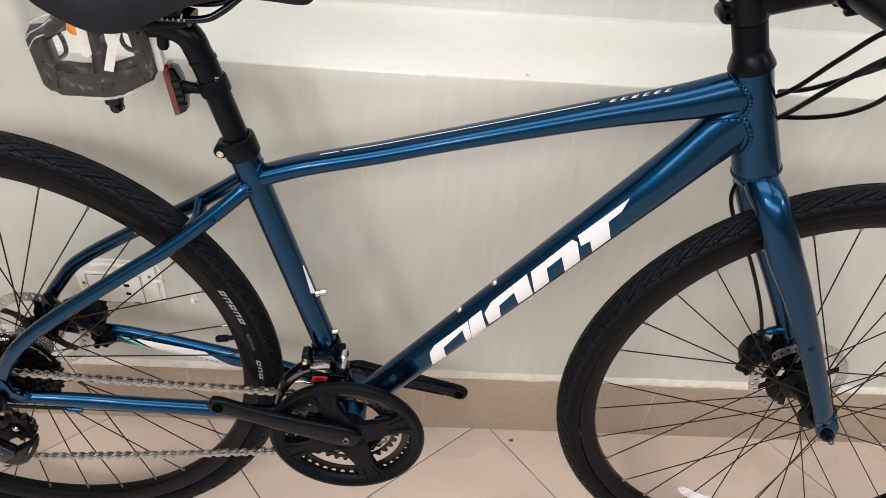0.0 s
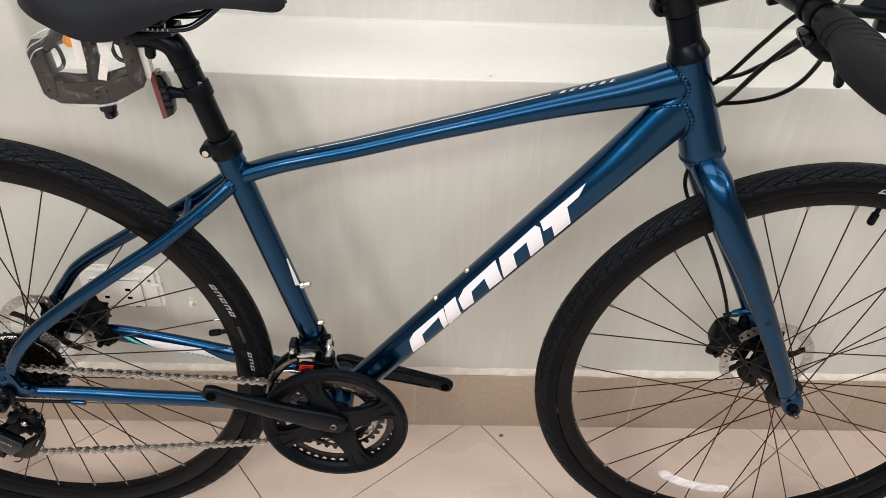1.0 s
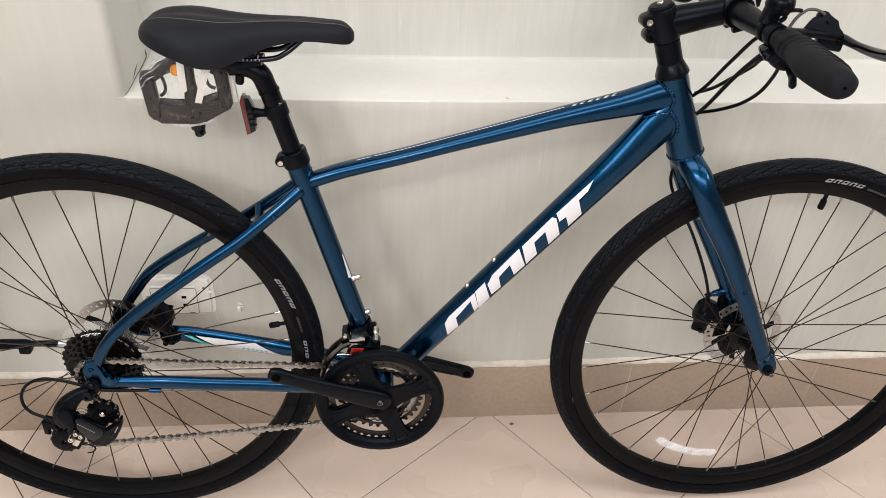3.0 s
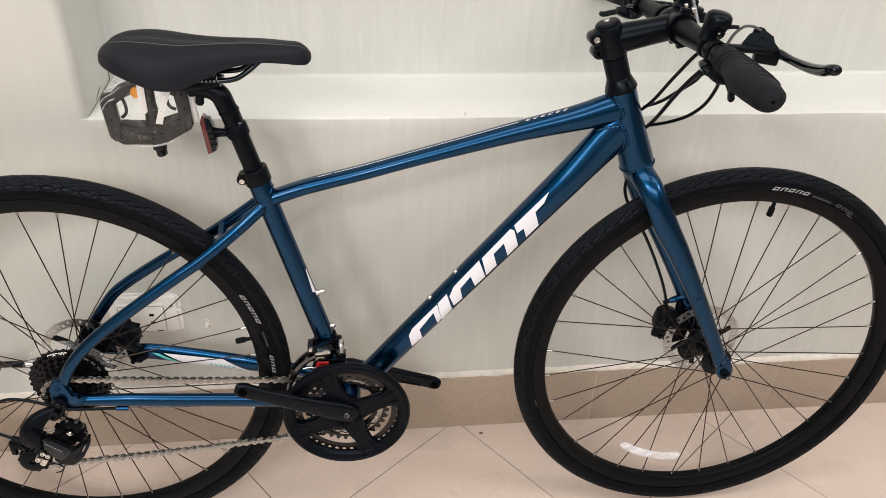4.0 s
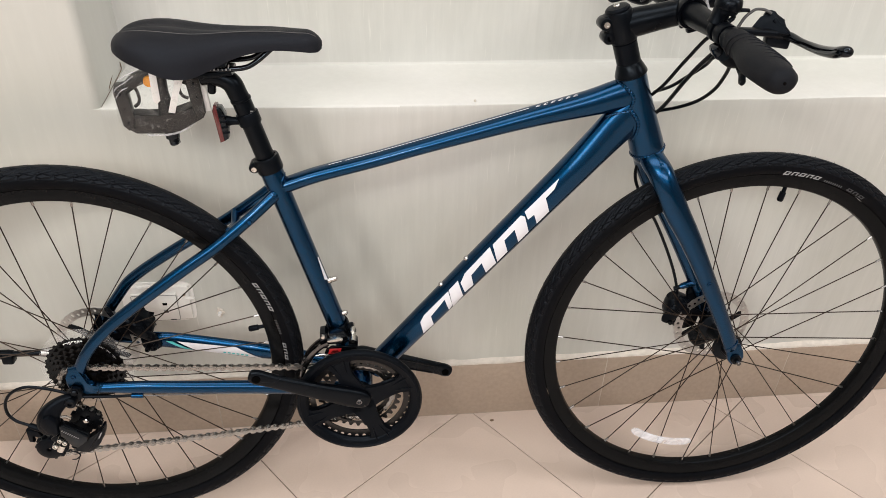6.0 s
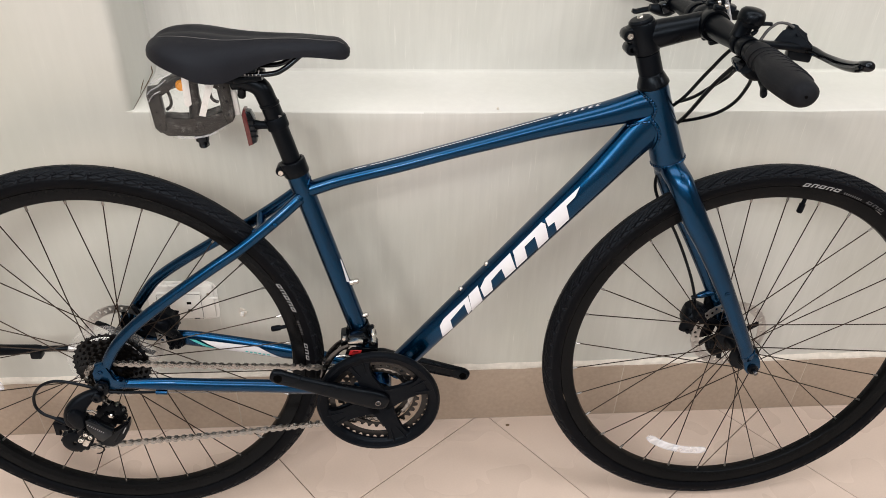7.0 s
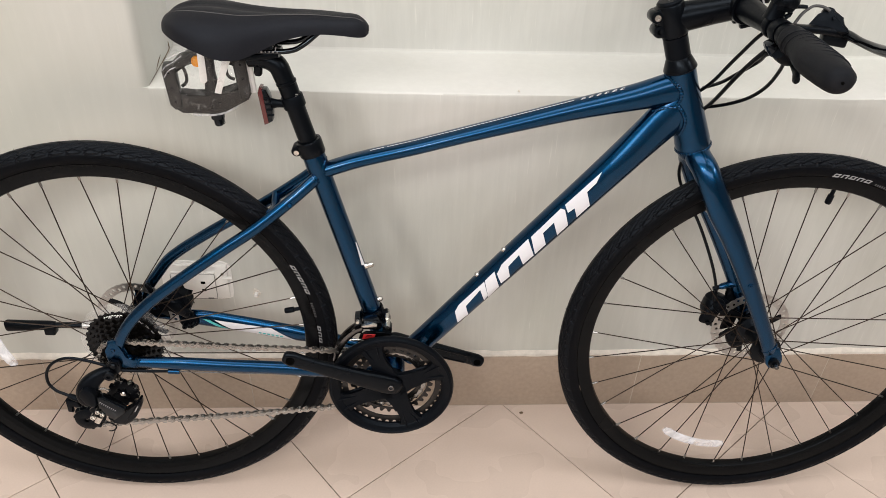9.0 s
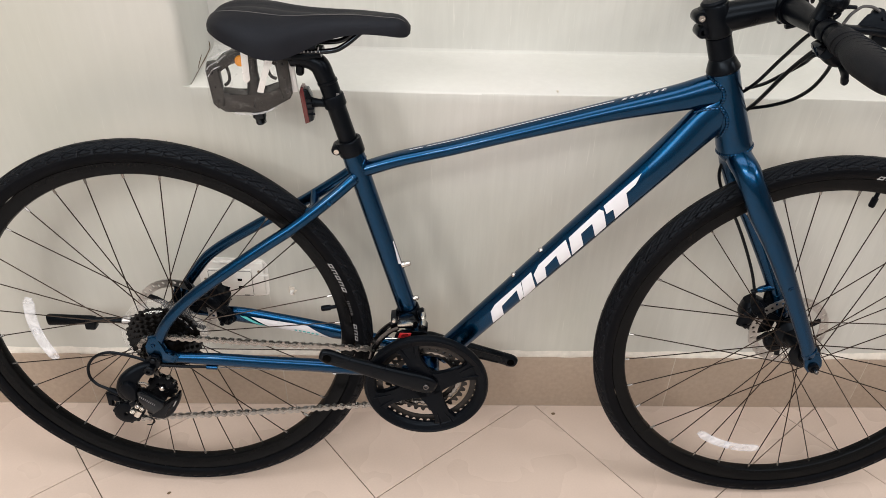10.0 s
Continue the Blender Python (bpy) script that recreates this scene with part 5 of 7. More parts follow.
def calipers():
    f = part("front_caliper", tube([(0.999, 0.060, 0.399, 0.011, 0.010), (1.004, 0.060, 0.390, 0.017, 0.018), (1.010, 0.060, 0.378, 0.021, 0.025), (1.016, 0.060, 0.360, 0.020, 0.024), (1.024, 0.060, 0.346, 0.014, 0.018), (1.034, 0.060, 0.338, 0.010, 0.012)], seg=22, smooth=4, power=3), MATT, bicycle, "black disc brake caliper", matrix=STEER)
    part("caliper_boss", turned([(0.0001, -0.008), (0.0050, -0.008), (0.0056, -0.010), (0.0090, -0.010), (0.0104, -0.0075), (0.0108, 0.006)], centre=(1.0080, 0.0420, 0.3900), seg=24), MATT, f)
    part("cable_barrel", tube([(0.9985, 0.047, 0.4120, 0.0040), (1.0000, 0.047, 0.4040, 0.0046), (1.0015, 0.047, 0.3960, 0.0046)], seg=12), BLACK, f)
    part("actuator_arm", tube([(1.016, 0.044, 0.392, 0.005, 0.010), (1.000, 0.043, 0.374, 0.006, 0.013), (0.992, 0.044, 0.362, 0.006, 0.013), (0.989, 0.046, 0.352, 0.004, 0.009)], seg=14, smooth=3), MATT, f)
    part("pivot_cap", turned([(0.0001, -0.006), (0.006, -0.006), (0.0075, -0.004), (0.0075, 0.006)], centre=(1.018, 0.042, 0.378), seg=16), BLACK, f)
    part("mount_bolt", turned([(0.0001, -0.006), (0.0036, -0.006), (0.0042, -0.004), (0.0042, 0.006)], centre=(0.993, 0.040, 0.356), seg=12), BLACK, f)
    part("mount_bolt", turned([(0.0001, -0.006), (0.0036, -0.006), (0.0042, -0.004), (0.0042, 0.006)], centre=(1.000, 0.046, 0.386), axis=(0.3, 1, -0.5), seg=12), BLACK, f)
    part("mount_bracket", prism(bmesh.new(), [(1.020, 0.425), (1.042, 0.425), (1.056, 0.375), (1.048, 0.335), (1.030, 0.330), (1.024, 0.375)], (0, 0.056, 0), (1, 0, 0), (0, 0, 1), 0.008, 0.002), BLACK, f)
    part("hub_guard", tube([(1.050, 0.050, 0.330, 0.010, 0.016), (1.054, 0.048, 0.312, 0.010, 0.014), (1.062, 0.046, 0.300, 0.008, 0.010)], seg=14, smooth=3), BLACK, f)
    r = part("rear_caliper", prism(bmesh.new(), [(0.030, 0.378), (0.036, 0.392), (0.050, 0.398), (0.062, 0.404), (0.070, 0.404), (0.073, 0.397), (0.086, 0.394), (0.088, 0.385), (0.0950, 0.381), (0.0935, 0.3680), (0.086, 0.366), (0.088, 0.356), (0.072, 0.350), (0.058, 0.358), (0.045, 0.370)], (0, 0.058, 0), (1, 0, 0), (0, 0, 1), 0.026, 0.006), MATT, bicycle, "black disc brake caliper")
    part("caliper_boss", turned([(0.0001, -0.010), (0.0045, -0.010), (0.0055, -0.012), (0.0078, -0.012), (0.0092, -0.009), (0.0096, 0.004)], centre=(0.0740, 0.0480, 0.3790), seg=24), MATT, r)
    part("actuator_arm", tube([(0.046, 0.043, 0.392, 0.005, 0.008), (0.060, 0.042, 0.386, 0.006, 0.009), (0.074, 0.042, 0.372, 0.006, 0.010), (0.090, 0.044, 0.356, 0.005, 0.008)], seg=14, smooth=3, power=3), BLACK, r)
    part("mount_bracket", prism(bmesh.new(), [(0.068, 0.3380), (0.074, 0.3240), (0.088, 0.3220), (0.100, 0.3300), (0.1000, 0.3420), (0.092, 0.3520), (0.078, 0.3500)], (0, 0.056, 0), (1, 0, 0), (0, 0, 1), 0.016, 0.003), MATT, r)
    for u, w in ((0.0800, 0.3340), (0.0930, 0.3370), (0.0620, 0.3900), (0.0880, 0.3620)):
        part("mount_bolt", turned([(0.0001, -0.004), (0.0020, -0.004), (0.0024, -0.007), (0.0042, -0.007), (0.0046, -0.005), (0.0046, 0.004)], centre=(u, 0.0440, w), seg=14), BLACK, r)
    part("stay_bracket", prism(bmesh.new(), [(0.020, 0.372), (0.034, 0.380), (0.052, 0.372), (0.060, 0.352), (0.050, 0.340), (0.034, 0.350)], (0, 0.062, 0), (1, 0, 0), (0, 0, 1), 0.010, 0.002), BLACK, r)
    part("adjuster", turned([(0.0001, 0.016), (0.0030, 0.016), (0.0045, 0.012), (0.0045, 0.0), (0.0035, -0.004)], centre=(0.030, 0.050, 0.402), axis=(-0.4, 0, 0.9), seg=12), BLACK, r)

calipers()

def drivetrain():
    # Cassette, largest sprocket inboard, and the clear guard behind it
    sprockets = ((34, 0.0610), (28, 0.0550), (24, 0.0478), (21, 0.0418), (18, 0.0362), (16, 0.0322), (14, 0.0282))
    hub = WR + V((0.003, 0, 0.003))
    cass = None
    for k, (t, r) in enumerate(sprockets):
        v = -0.0270 - 0.0048 * k
        bm = gear(bmesh.new(), (hub.x, v, hub.z), r - 0.0024, r + 0.0018, t, 0.0019, 0.019 if k else 0.030, phase=0.05 * k)
        if cass is None:
            cass = part("cassette", bm, SPROCKET, rear_wheel, "black steel sprocket cluster")
            continue
        part("sprocket", bm, SPROCKET, rear_wheel)
    # webbing between rim and carrier of the largest sprockets
    bm = bmesh.new()
    for k in range(14):
        th = 2 * math.pi * k / 14
        prism(bm, [(0.024, -0.0065), (0.060, -0.0128), (0.060, 0.0128), (0.024, 0.0065)], (hub.x, -0.0270, hub.z), (math.cos(th), 0, math.sin(th)), (-math.sin(th), 0, math.cos(th)), 0.0018)
    part("sprocket_web", bm, SPROCKET, rear_wheel)
    part("lock_ring", turned([(0.007, -0.0600), (0.0150, -0.0600), (0.0165, -0.0585), (0.0165, -0.052)], centre=WR, seg=24), SPROCKET, rear_wheel)
    part("spoke_guard", turned([(0.0300, -0.0215), (0.0560, -0.0222), (0.0715, -0.0205), (0.0735, -0.0215), (0.0715, -0.0225), (0.0560, -0.0240), (0.0300, -0.0232)], centre=WR + V((0.003, 0, 0.004)), seg=64, closed=True), DISC, rear_wheel, "clear plastic spoke guard")
    for r, mat in ((0.0660, DISC), (0.0700, DISC), (0.0733, DISC)):
        part("guard_rim", turned([(r - 0.0004, -0.0218), (r, -0.0222), (r + 0.0004, -0.0218), (r, -0.0214)], centre=WR + V((0.003, 0, 0.004)), seg=72, closed=True), mat, rear_wheel)
    for x0, x1, r0, r1, lean, mat in print_cells(116, 83, 7, 0.0528, 0.0574, STRIP, 0, 0.0012) + print_bars(62, 20, 15, 0.0528, 0.0554, PALE, 0):
        part("sprocket_print", arc_bar(hub, r0, r1, x0, x1, -0.0290, 0, 2), mat, rear_wheel)
    # Crankset
    crank = part("crankset", turned([(0.0832, -0.0560), (0.0836, -0.0588), (0.0852, -0.0602), (0.0866, -0.0622), (0.0900, -0.0640), (0.0960, -0.0650), (0.0975, -0.0662), (0.1015, -0.0655), (0.1038, -0.0620), (0.1042, -0.0580), (0.1030, -0.0550), (0.0960, -0.0545), (0.0836, -0.0545)], centre=BB, seg=112, closed=True), MATT, bicycle, "black triple crankset with a broad chain guard ring")
    for t, v, inn in ((42, -0.0515, 0.0730), (33, -0.0440, 0.0600), (28, -0.0365, 0.046)):
        r = 0.0127 / (2 * math.sin(math.pi / t))
        part("chainring", gear(bmesh.new(), (BB.x, v, BB.z), r - 0.0034, r + 0.0030, t, 0.0024, inn), RINGSTEEL, crank)
    bm = bmesh.new()
    for ang in (112, 24, -66, -156):
        a = radians(ang)
        e1, e2 = V((math.cos(a), 0, math.sin(a))), V((-math.sin(a), 0, math.cos(a)))
        prism(bm, [(0.004, -0.026), (0.030, -0.0165), (0.052, -0.0108), (0.070, -0.0110), (0.0800, -0.020), (0.0930, -0.028), (0.0930, 0.028), (0.0800, 0.020), (0.070, 0.0110), (0.052, 0.0108), (0.030, 0.0165), (0.004, 0.026)], BB + V((0, -0.0575, 0)), e1, e2, 0.009, 0.0025)
        prism(bm, [(0.042, -0.007), (0.092, -0.0075), (0.092, 0.0075), (0.042, 0.007)], BB + V((0, -0.0480, 0)), e1, e2, 0.012, 0.001)
    part("spider", bm, MATT, crank)
    for ang in (112, 24, -66, -156):
        a = radians(ang)
        e1, e2 = V((math.cos(a), 0, math.sin(a))), V((-math.sin(a), 0, math.cos(a)))
        for s in (-1, 1):
            p, q = BB + e1 * 0.062 + e2 * (s * 0.0055), BB + e1 * 0.092 + e2 * (s * 0.0115)
            part("spider_rib", tube([(p.x, -0.0615, p.z, 0.0010), (q.x, -0.0635, q.z, 0.0016)], seg=8), MATT, crank)
    e = V((0.2815, 0, 0.3620)) - V((0.440, 0, 0.2950))
    rows = []
    for k, a, b, v in ((-0.105, 0.0040, 0.0080, -0.0620), (-0.075, 0.0070, 0.0140, -0.0620), (0.0, 0.0085, 0.0175, -0.0625), (0.12, 0.0085, 0.0180, -0.0650), (0.30, 0.0078, 0.0160, -0.0690), (0.55, 0.0070, 0.0138, -0.0735), (0.80, 0.0066, 0.0122, -0.0770), (0.93, 0.0064, 0.0128, -0.0785), (1.0, 0.0064, 0.0132, -0.0790), (1.06, 0.0058, 0.0095, -0.0790), (1.075, 0.004, 0.004, -0.0790)):
        p = V((0.440, v, 0.2950)) + e * k
        rows.append((*p, a, b))
    arm = part("crank_arm", tube(rows, seg=24, smooth=4, power=3.2), BLACK, crank, "black crank arm with no pedal fitted")
    part("pedal_eye", turned([(0.0001, -0.0015), (0.0065, -0.0015), (0.0070, -0.0008), (0.0070, 0.001)], centre=(0.2815, -0.0856, 0.3620), seg=20), DARKHOLE, crank)
    part("crank_bolt", turned([(0.0001, -0.0005), (0.0028, -0.0005), (0.0030, -0.0030), (0.0048, -0.0032), (0.0056, -0.002), (0.0056, 0.002)], centre=(0.4400, -0.0710, 0.2965), seg=20), DARKSTEEL, crank, "bright steel bolt")
    e = V((0.5962, 0, 0.2225)) - V((0.440, 0, 0.2885))
    rows = []
    for k, a, b, v in ((-0.10, 0.005, 0.012, 0.062), (0.0, 0.0095, 0.0180, 0.0635), (0.15, 0.009, 0.0170, 0.068), (0.5, 0.0075, 0.0140, 0.080), (0.9, 0.0066, 0.0125, 0.0900), (1.0, 0.0064, 0.0130, 0.0910), (1.06, 0.0058, 0.0095, 0.0910), (1.075, 0.004, 0.004, 0.0910)):
        rows.append((*(V((0.440, v, 0.2885)) + e * k), a, b))
    part("crank_arm", tube(rows, seg=24, smooth=4, power=3.0), BLACK, crank, "black crank arm with no pedal fitted")
    part("pedal_eye", turned([(0.0001, -0.0012), (0.0062, -0.0012), (0.0068, -0.0006), (0.0068, 0.001)], centre=(0.5962, 0.0843, 0.2225), seg=20), DARKHOLE, crank)
    across = V((-e.z, 0, e.x)).normalized()
    for s in (-1, 1):
        line = []
        for k in (0.18, 0.35, 0.55, 0.75, 0.86):
            p = V((0.440, 0, 0.2885)) + e * k + across * (s * (0.0105 - 0.0030 * k))
            line.append((p.x, float(np.interp(k, (0.15, 0.5, 0.9), (0.0605, 0.0738, 0.0846))), p.z, 0.0022))
        part("arm_flange", tube(line, seg=8, smooth=2), BLACK, crank)
    part("bottom_bracket_cup", turned([(0.012, -0.047), (0.0195, -0.046), (0.0205, -0.040), (0.0205, 0.040), (0.0195, 0.046), (0.012, 0.060)], centre=BB, seg=28), BLACK, crank)
    # Chain: upper run, round the small chainring, lower run, pulleys, small sprocket
    up, lo = V((-0.0045, -0.0520, 0.2690)), V((-0.0715, -0.0520, 0.2135))
    path = [V((0.006, -0.0555, 0.3755)), V((0.20, -0.048, 0.3600)), V((0.425, -0.0375, 0.3432))]
    for a in range(85, -91, -12):
        path.append(V((BB.x + 0.0565 * math.cos(radians(a)), -0.0365, BB.z + 0.0565 * math.sin(radians(a)))))
    path += [V((0.425, -0.0375, 0.2335)), V((0.20, -0.045, 0.2120)), V((-0.0645, -0.0520, 0.1925))]
    for a in range(-70, -260, -20):
        path.append(V((lo.x + 0.0205 * math.cos(radians(a)), -0.0520, lo.z + 0.0205 * math.sin(radians(a)))))
    for a in range(-60, 120, 20):
        path.append(V((up.x + 0.0205 * math.cos(radians(a)), -0.0525, up.z + 0.0205 * math.sin(radians(a)))))
    for a in range(225, 90, -15):
        path.append(V((0.0285 * math.cos(radians(a)), -0.0555, 0.347 + 0.0285 * math.sin(radians(a)))))
    path.append(path[0])
    seglen = [(b - a).length for a, b in zip(path, path[1:])]
    total = sum(seglen)
    n = int(total / 0.0127) // 2 * 2
    pins = []
    for k in range(n):
        s = total * k / n
        i = 0
        while i < len(seglen) - 1 and s > seglen[i]:
            s -= seglen[i]
            i += 1
        pins.append(path[i].lerp(path[i + 1], min(s / max(seglen[i], 1e-6), 1)))
    verts, faces = [], []
    for k in range(n):
        a, b = pins[k], pins[(k + 1) % n]
        d = (b - a)
        L = d.length
        d.normalize()
        nrm = d.cross(V((0, 1, 0))).normalized()
        off = 0.0034 if k % 2 else 0.0022
        outline = [(-0.0042, 0), (-0.003, 0.0036), (0.001, 0.0042), (L / 2, 0.0019), (L - 0.001, 0.0042), (L + 0.003, 0.0036), (L + 0.0042, 0), (L + 0.003, -0.0036), (L - 0.001, -0.0042), (L / 2, -0.0019), (0.001, -0.0042), (-0.003, -0.0036)]
        for s in (-1, 1):
            base = len(verts)
            for dv in (-0.0006, 0.0006):
                for x, y in outline:
                    verts.append(a + d * x + nrm * y + V((0, s * off + dv, 0)))
            m = len(outline)
            faces.append(tuple(range(base, base + m)))
            faces.append(tuple(range(base + 2 * m - 1, base + m - 1, -1)))
            for q in range(m):
                faces.append((base + q, base + m + q, base + m + (q + 1) % m, base + (q + 1) % m))
        base = len(verts)
        for h in (-0.0048, 0.0048):
            for q in range(7):
                th = 2 * math.pi * q / 7
                verts.append(a + d * (0.0023 * math.cos(th)) + nrm * (0.0023 * math.sin(th)) + V((0, h, 0)))
        for q in range(7):
            faces.append((base + q, base + (q + 1) % 7, base + 7 + (q + 1) % 7, base + 7 + q))
        faces += [tuple(range(base, base + 7)), tuple(range(base + 13, base + 6, -1))]
    raw("chain", verts, faces, CHAIN, bicycle, "oiled steel roller chain", smooth=False)
    # Rear derailleur
    rd = part("rear_derailleur", tube([(-0.004, -0.0800, 0.3335, 0.007, 0.0084), (-0.0180, -0.0820, 0.3315, 0.008, 0.0096), (-0.0320, -0.0865, 0.3225, 0.010, 0.0130), (-0.0415, -0.0890, 0.3105, 0.011, 0.0160), (-0.0455, -0.0895, 0.2985, 0.0115, 0.0172), (-0.0455, -0.0895, 0.2875, 0.011, 0.0160), (-0.0430, -0.0895, 0.2785, 0.009, 0.0120)], seg=30, smooth=5, power=2.8), MATT, bicycle, "black long-cage rear derailleur")
    part("body_cap", prism(bmesh.new(), [(-0.0540, 0.3000), (-0.0515, 0.3110), (-0.0450, 0.3175), (-0.0370, 0.3180), (-0.0300, 0.3120), (-0.0262, 0.3030), (-0.0280, 0.2836), (-0.0345, 0.2775), (-0.0465, 0.2850)], (0, -0.0985, 0), (1, 0, 0), (0, 0, 1), 0.016, 0.0055), MATT, rd)
    part("linkage_inner", prism(bmesh.new(), [(-0.045, 0.300), (-0.034, 0.300), (-0.028, 0.286), (-0.024, 0.266), (-0.028, 0.256), (-0.046, 0.262)], (0, -0.082, 0), (1, 0, 0), (0, 0, 1), 0.012, 0.003), MATT, rd)
    part("hanger", prism(bmesh.new(), [(-0.0095, 0.3490), (0.0000, 0.3550), (0.0095, 0.3520), (0.0115, 0.3430), (0.0085, 0.3310), (-0.0020, 0.3220), (-0.0150, 0.3220), (-0.0175, 0.3340)], (0, -0.0765, 0), (1, 0, 0), (0, 0, 1), 0.006, 0.0018), BLACK, rd)
    part("hanger_bolt", turned([(0.0001, -0.006), (0.0030, -0.006), (0.0035, -0.0085), (0.0070, -0.0085), (0.0090, -0.006), (0.0090, 0.010)], centre=(-0.0060, -0.0830, 0.3310), seg=20), BLACK, rd)
    part("axle_nut", turned([(0.0001, -0.005), (0.004, -0.005), (0.0055, -0.004), (0.0055, -0.002), (0.0090, -0.002), (0.0095, 0.004)], centre=(0.0010, -0.0795, 0.3465), seg=6), BLACK, rd)
    part("linkage", prism(bmesh.new(), [(-0.0270, 0.2985), (-0.0190, 0.2990), (0.0130, 0.2740), (0.0112, 0.2640), (-0.0072, 0.2495), (-0.0175, 0.2580), (-0.0280, 0.2780)], (0, -0.0960, 0), (1, 0, 0), (0, 0, 1), 0.016, 0.0045), GLOSS, rd, "gloss black linkage with a pale print")
    for k in range(9):
        part("linkage_print", box((-0.0225 + k * 0.0026, -0.1043, 0.2895 - k * 0.0021), (0.0011, 0.0006, 0.0024), (0, 38, 0), 0), PALE, rd)
    part("link_spring", tube([(-0.0260, -0.090, 0.3060, 0.0022), (-0.0180, -0.088, 0.3045, 0.0022), (-0.0140, -0.086, 0.2980, 0.0020)], seg=8), STEEL, rd)
    part("cage_knuckle", prism(bmesh.new(), [(-0.0270, 0.2370), (-0.0177, 0.2290), (-0.0100, 0.2240), (0.0004, 0.2234), (0.0130, 0.2310), (0.0225, 0.2450), (0.0302, 0.2581), (0.0345, 0.2700), (0.0355, 0.2800), (0.0320, 0.2810), (0.0187, 0.2640), (0.0041, 0.2490), (-0.0111, 0.2428)], (0, -0.0800, 0), (1, 0, 0), (0, 0, 1), 0.014, 0.004), BLACK, rd)
    part("knuckle_print", box((0.0245, -0.0873, 0.2610), (0.0018, 0.0006, 0.0140), (0, 29, 0), 0), PALE, rd)
    for v, r in ((-0.0600, 0.0062), (-0.0445, 0.0070)):
        part("cage_plate", prism(bmesh.new(), capsule(up.x, up.z, r, lo.x, lo.z, 0.0185), (0, v, 0), (1, 0, 0), (0, 0, 1), 0.0022, 0.0006), MATT, rd)
    for p in (up, lo):
        bm = gear(bmesh.new(), p + V((0, -0.0040, 0)), 0.0205, 0.0258, 11, 0.0070, 0.0118)
        for k in range(5):
            a = radians(20 + 72 * k)
            prism(bm, [(0.004, -0.0030), (0.0130, -0.0040), (0.0130, 0.0040), (0.004, 0.0030)], p + V((0, -0.0040, 0)), (math.cos(a), 0, math.sin(a)), (-math.sin(a), 0, math.cos(a)), 0.0050)
        part("jockey_wheel", bm, BLACK, rd)
        part("jockey_bolt", turned([(0.0001, -0.0105), (0.0030, -0.0105), (0.0048, -0.0090), (0.0048, 0.008)], centre=p, seg=12), STEEL, rd)
    part("lower_wheel_cover", turned([(0.0040, -0.002), (0.0120, -0.002), (0.0190, -0.001), (0.0210, 0.0), (0.0210, 0.003), (0.0040, 0.003)], centre=(lo.x - 0.001, -0.0640, lo.z + 0.001), seg=32), MATT, rd)
    for u, w, r in ((-0.0310, 0.2680, 0.0042), (-0.0245, 0.2625, 0.0042), (-0.0408, 0.2560, 0.0046)):
        part("adjust_screw", turned([(0.0001, -0.004), (r * 0.45, -0.004), (r * 0.5, -0.006), (r * 0.85, -0.006), (r, -0.0045), (r, 0.006)], centre=(u, -0.0990, w), seg=14), STEEL, rd)
    part("cable_anchor", tube([(-0.0370, -0.0990, 0.2440, 0.0048, 0.0048), (-0.0300, -0.0990, 0.2560, 0.0052, 0.0052)], seg=12, power=3), STEEL, rd)
    part("anchor_plate", prism(bmesh.new(), [(-0.050, 0.262), (-0.040, 0.270), (-0.024, 0.256), (-0.026, 0.244), (-0.040, 0.244)], (0, -0.0900, 0), (1, 0, 0), (0, 0, 1), 0.006, 0.0015), BLACK, rd)
    part("tab_wire", tube([(-0.045, -0.060, 0.205, 0.0010), (-0.035, -0.060, 0.202, 0.0010), (-0.029, -0.060, 0.194, 0.0012), (-0.036, -0.060, 0.186, 0.0012), (-0.044, -0.060, 0.185, 0.0008)], seg=8, smooth=4), BLACK, rd)
    part("rear_bracket", prism(bmesh.new(), [(-0.084, 0.282), (-0.066, 0.279), (-0.062, 0.268), (-0.070, 0.266), (-0.074, 0.272), (-0.078, 0.270), (-0.076, 0.256), (-0.084, 0.258)], (0, -0.0880, 0), (1, 0, 0), (0, 0, 1), 0.008, 0.0015), MATT, rd)
    part("barrel_adjuster", tube([(-0.078, -0.0880, 0.290, 0.0040), (-0.068, -0.0885, 0.285, 0.0052), (-0.058, -0.0890, 0.280, 0.0052), (-0.050, -0.0895, 0.276, 0.0040)], seg=12), MATT, rd)
    loop = [(0.088, -0.066, 0.3235), (0.040, -0.068, 0.3250), (0.000, -0.074, 0.3330), (-0.020, -0.078, 0.3470), (-0.045, -0.080, 0.3570), (-0.070, -0.080, 0.3600), (-0.092, -0.081, 0.3510), (-0.105, -0.082, 0.3330), (-0.107, -0.083, 0.3120), (-0.098, -0.085, 0.2985), (-0.086, -0.087, 0.2930), (-0.072, -0.088, 0.2870)]
    part("shift_cable", tube([(*p, 0.0025) for p in loop], seg=10, smooth=5), CABLE, bicycle, "black cable housing")
    part("cable_stop", tube([(0.080, -0.066, 0.3235, 0.0042), (0.098, -0.066, 0.3225, 0.0042)], seg=12), PAINT, bicycle)
    part("inner_wire", tube([(0.098, -0.066, 0.3225, 0.0008), (0.24, -0.050, 0.3060, 0.0008), (0.40, -0.020, 0.2700, 0.0008)], seg=6), DARKSTEEL, bicycle)
    # Front derailleur
    w = 0.398
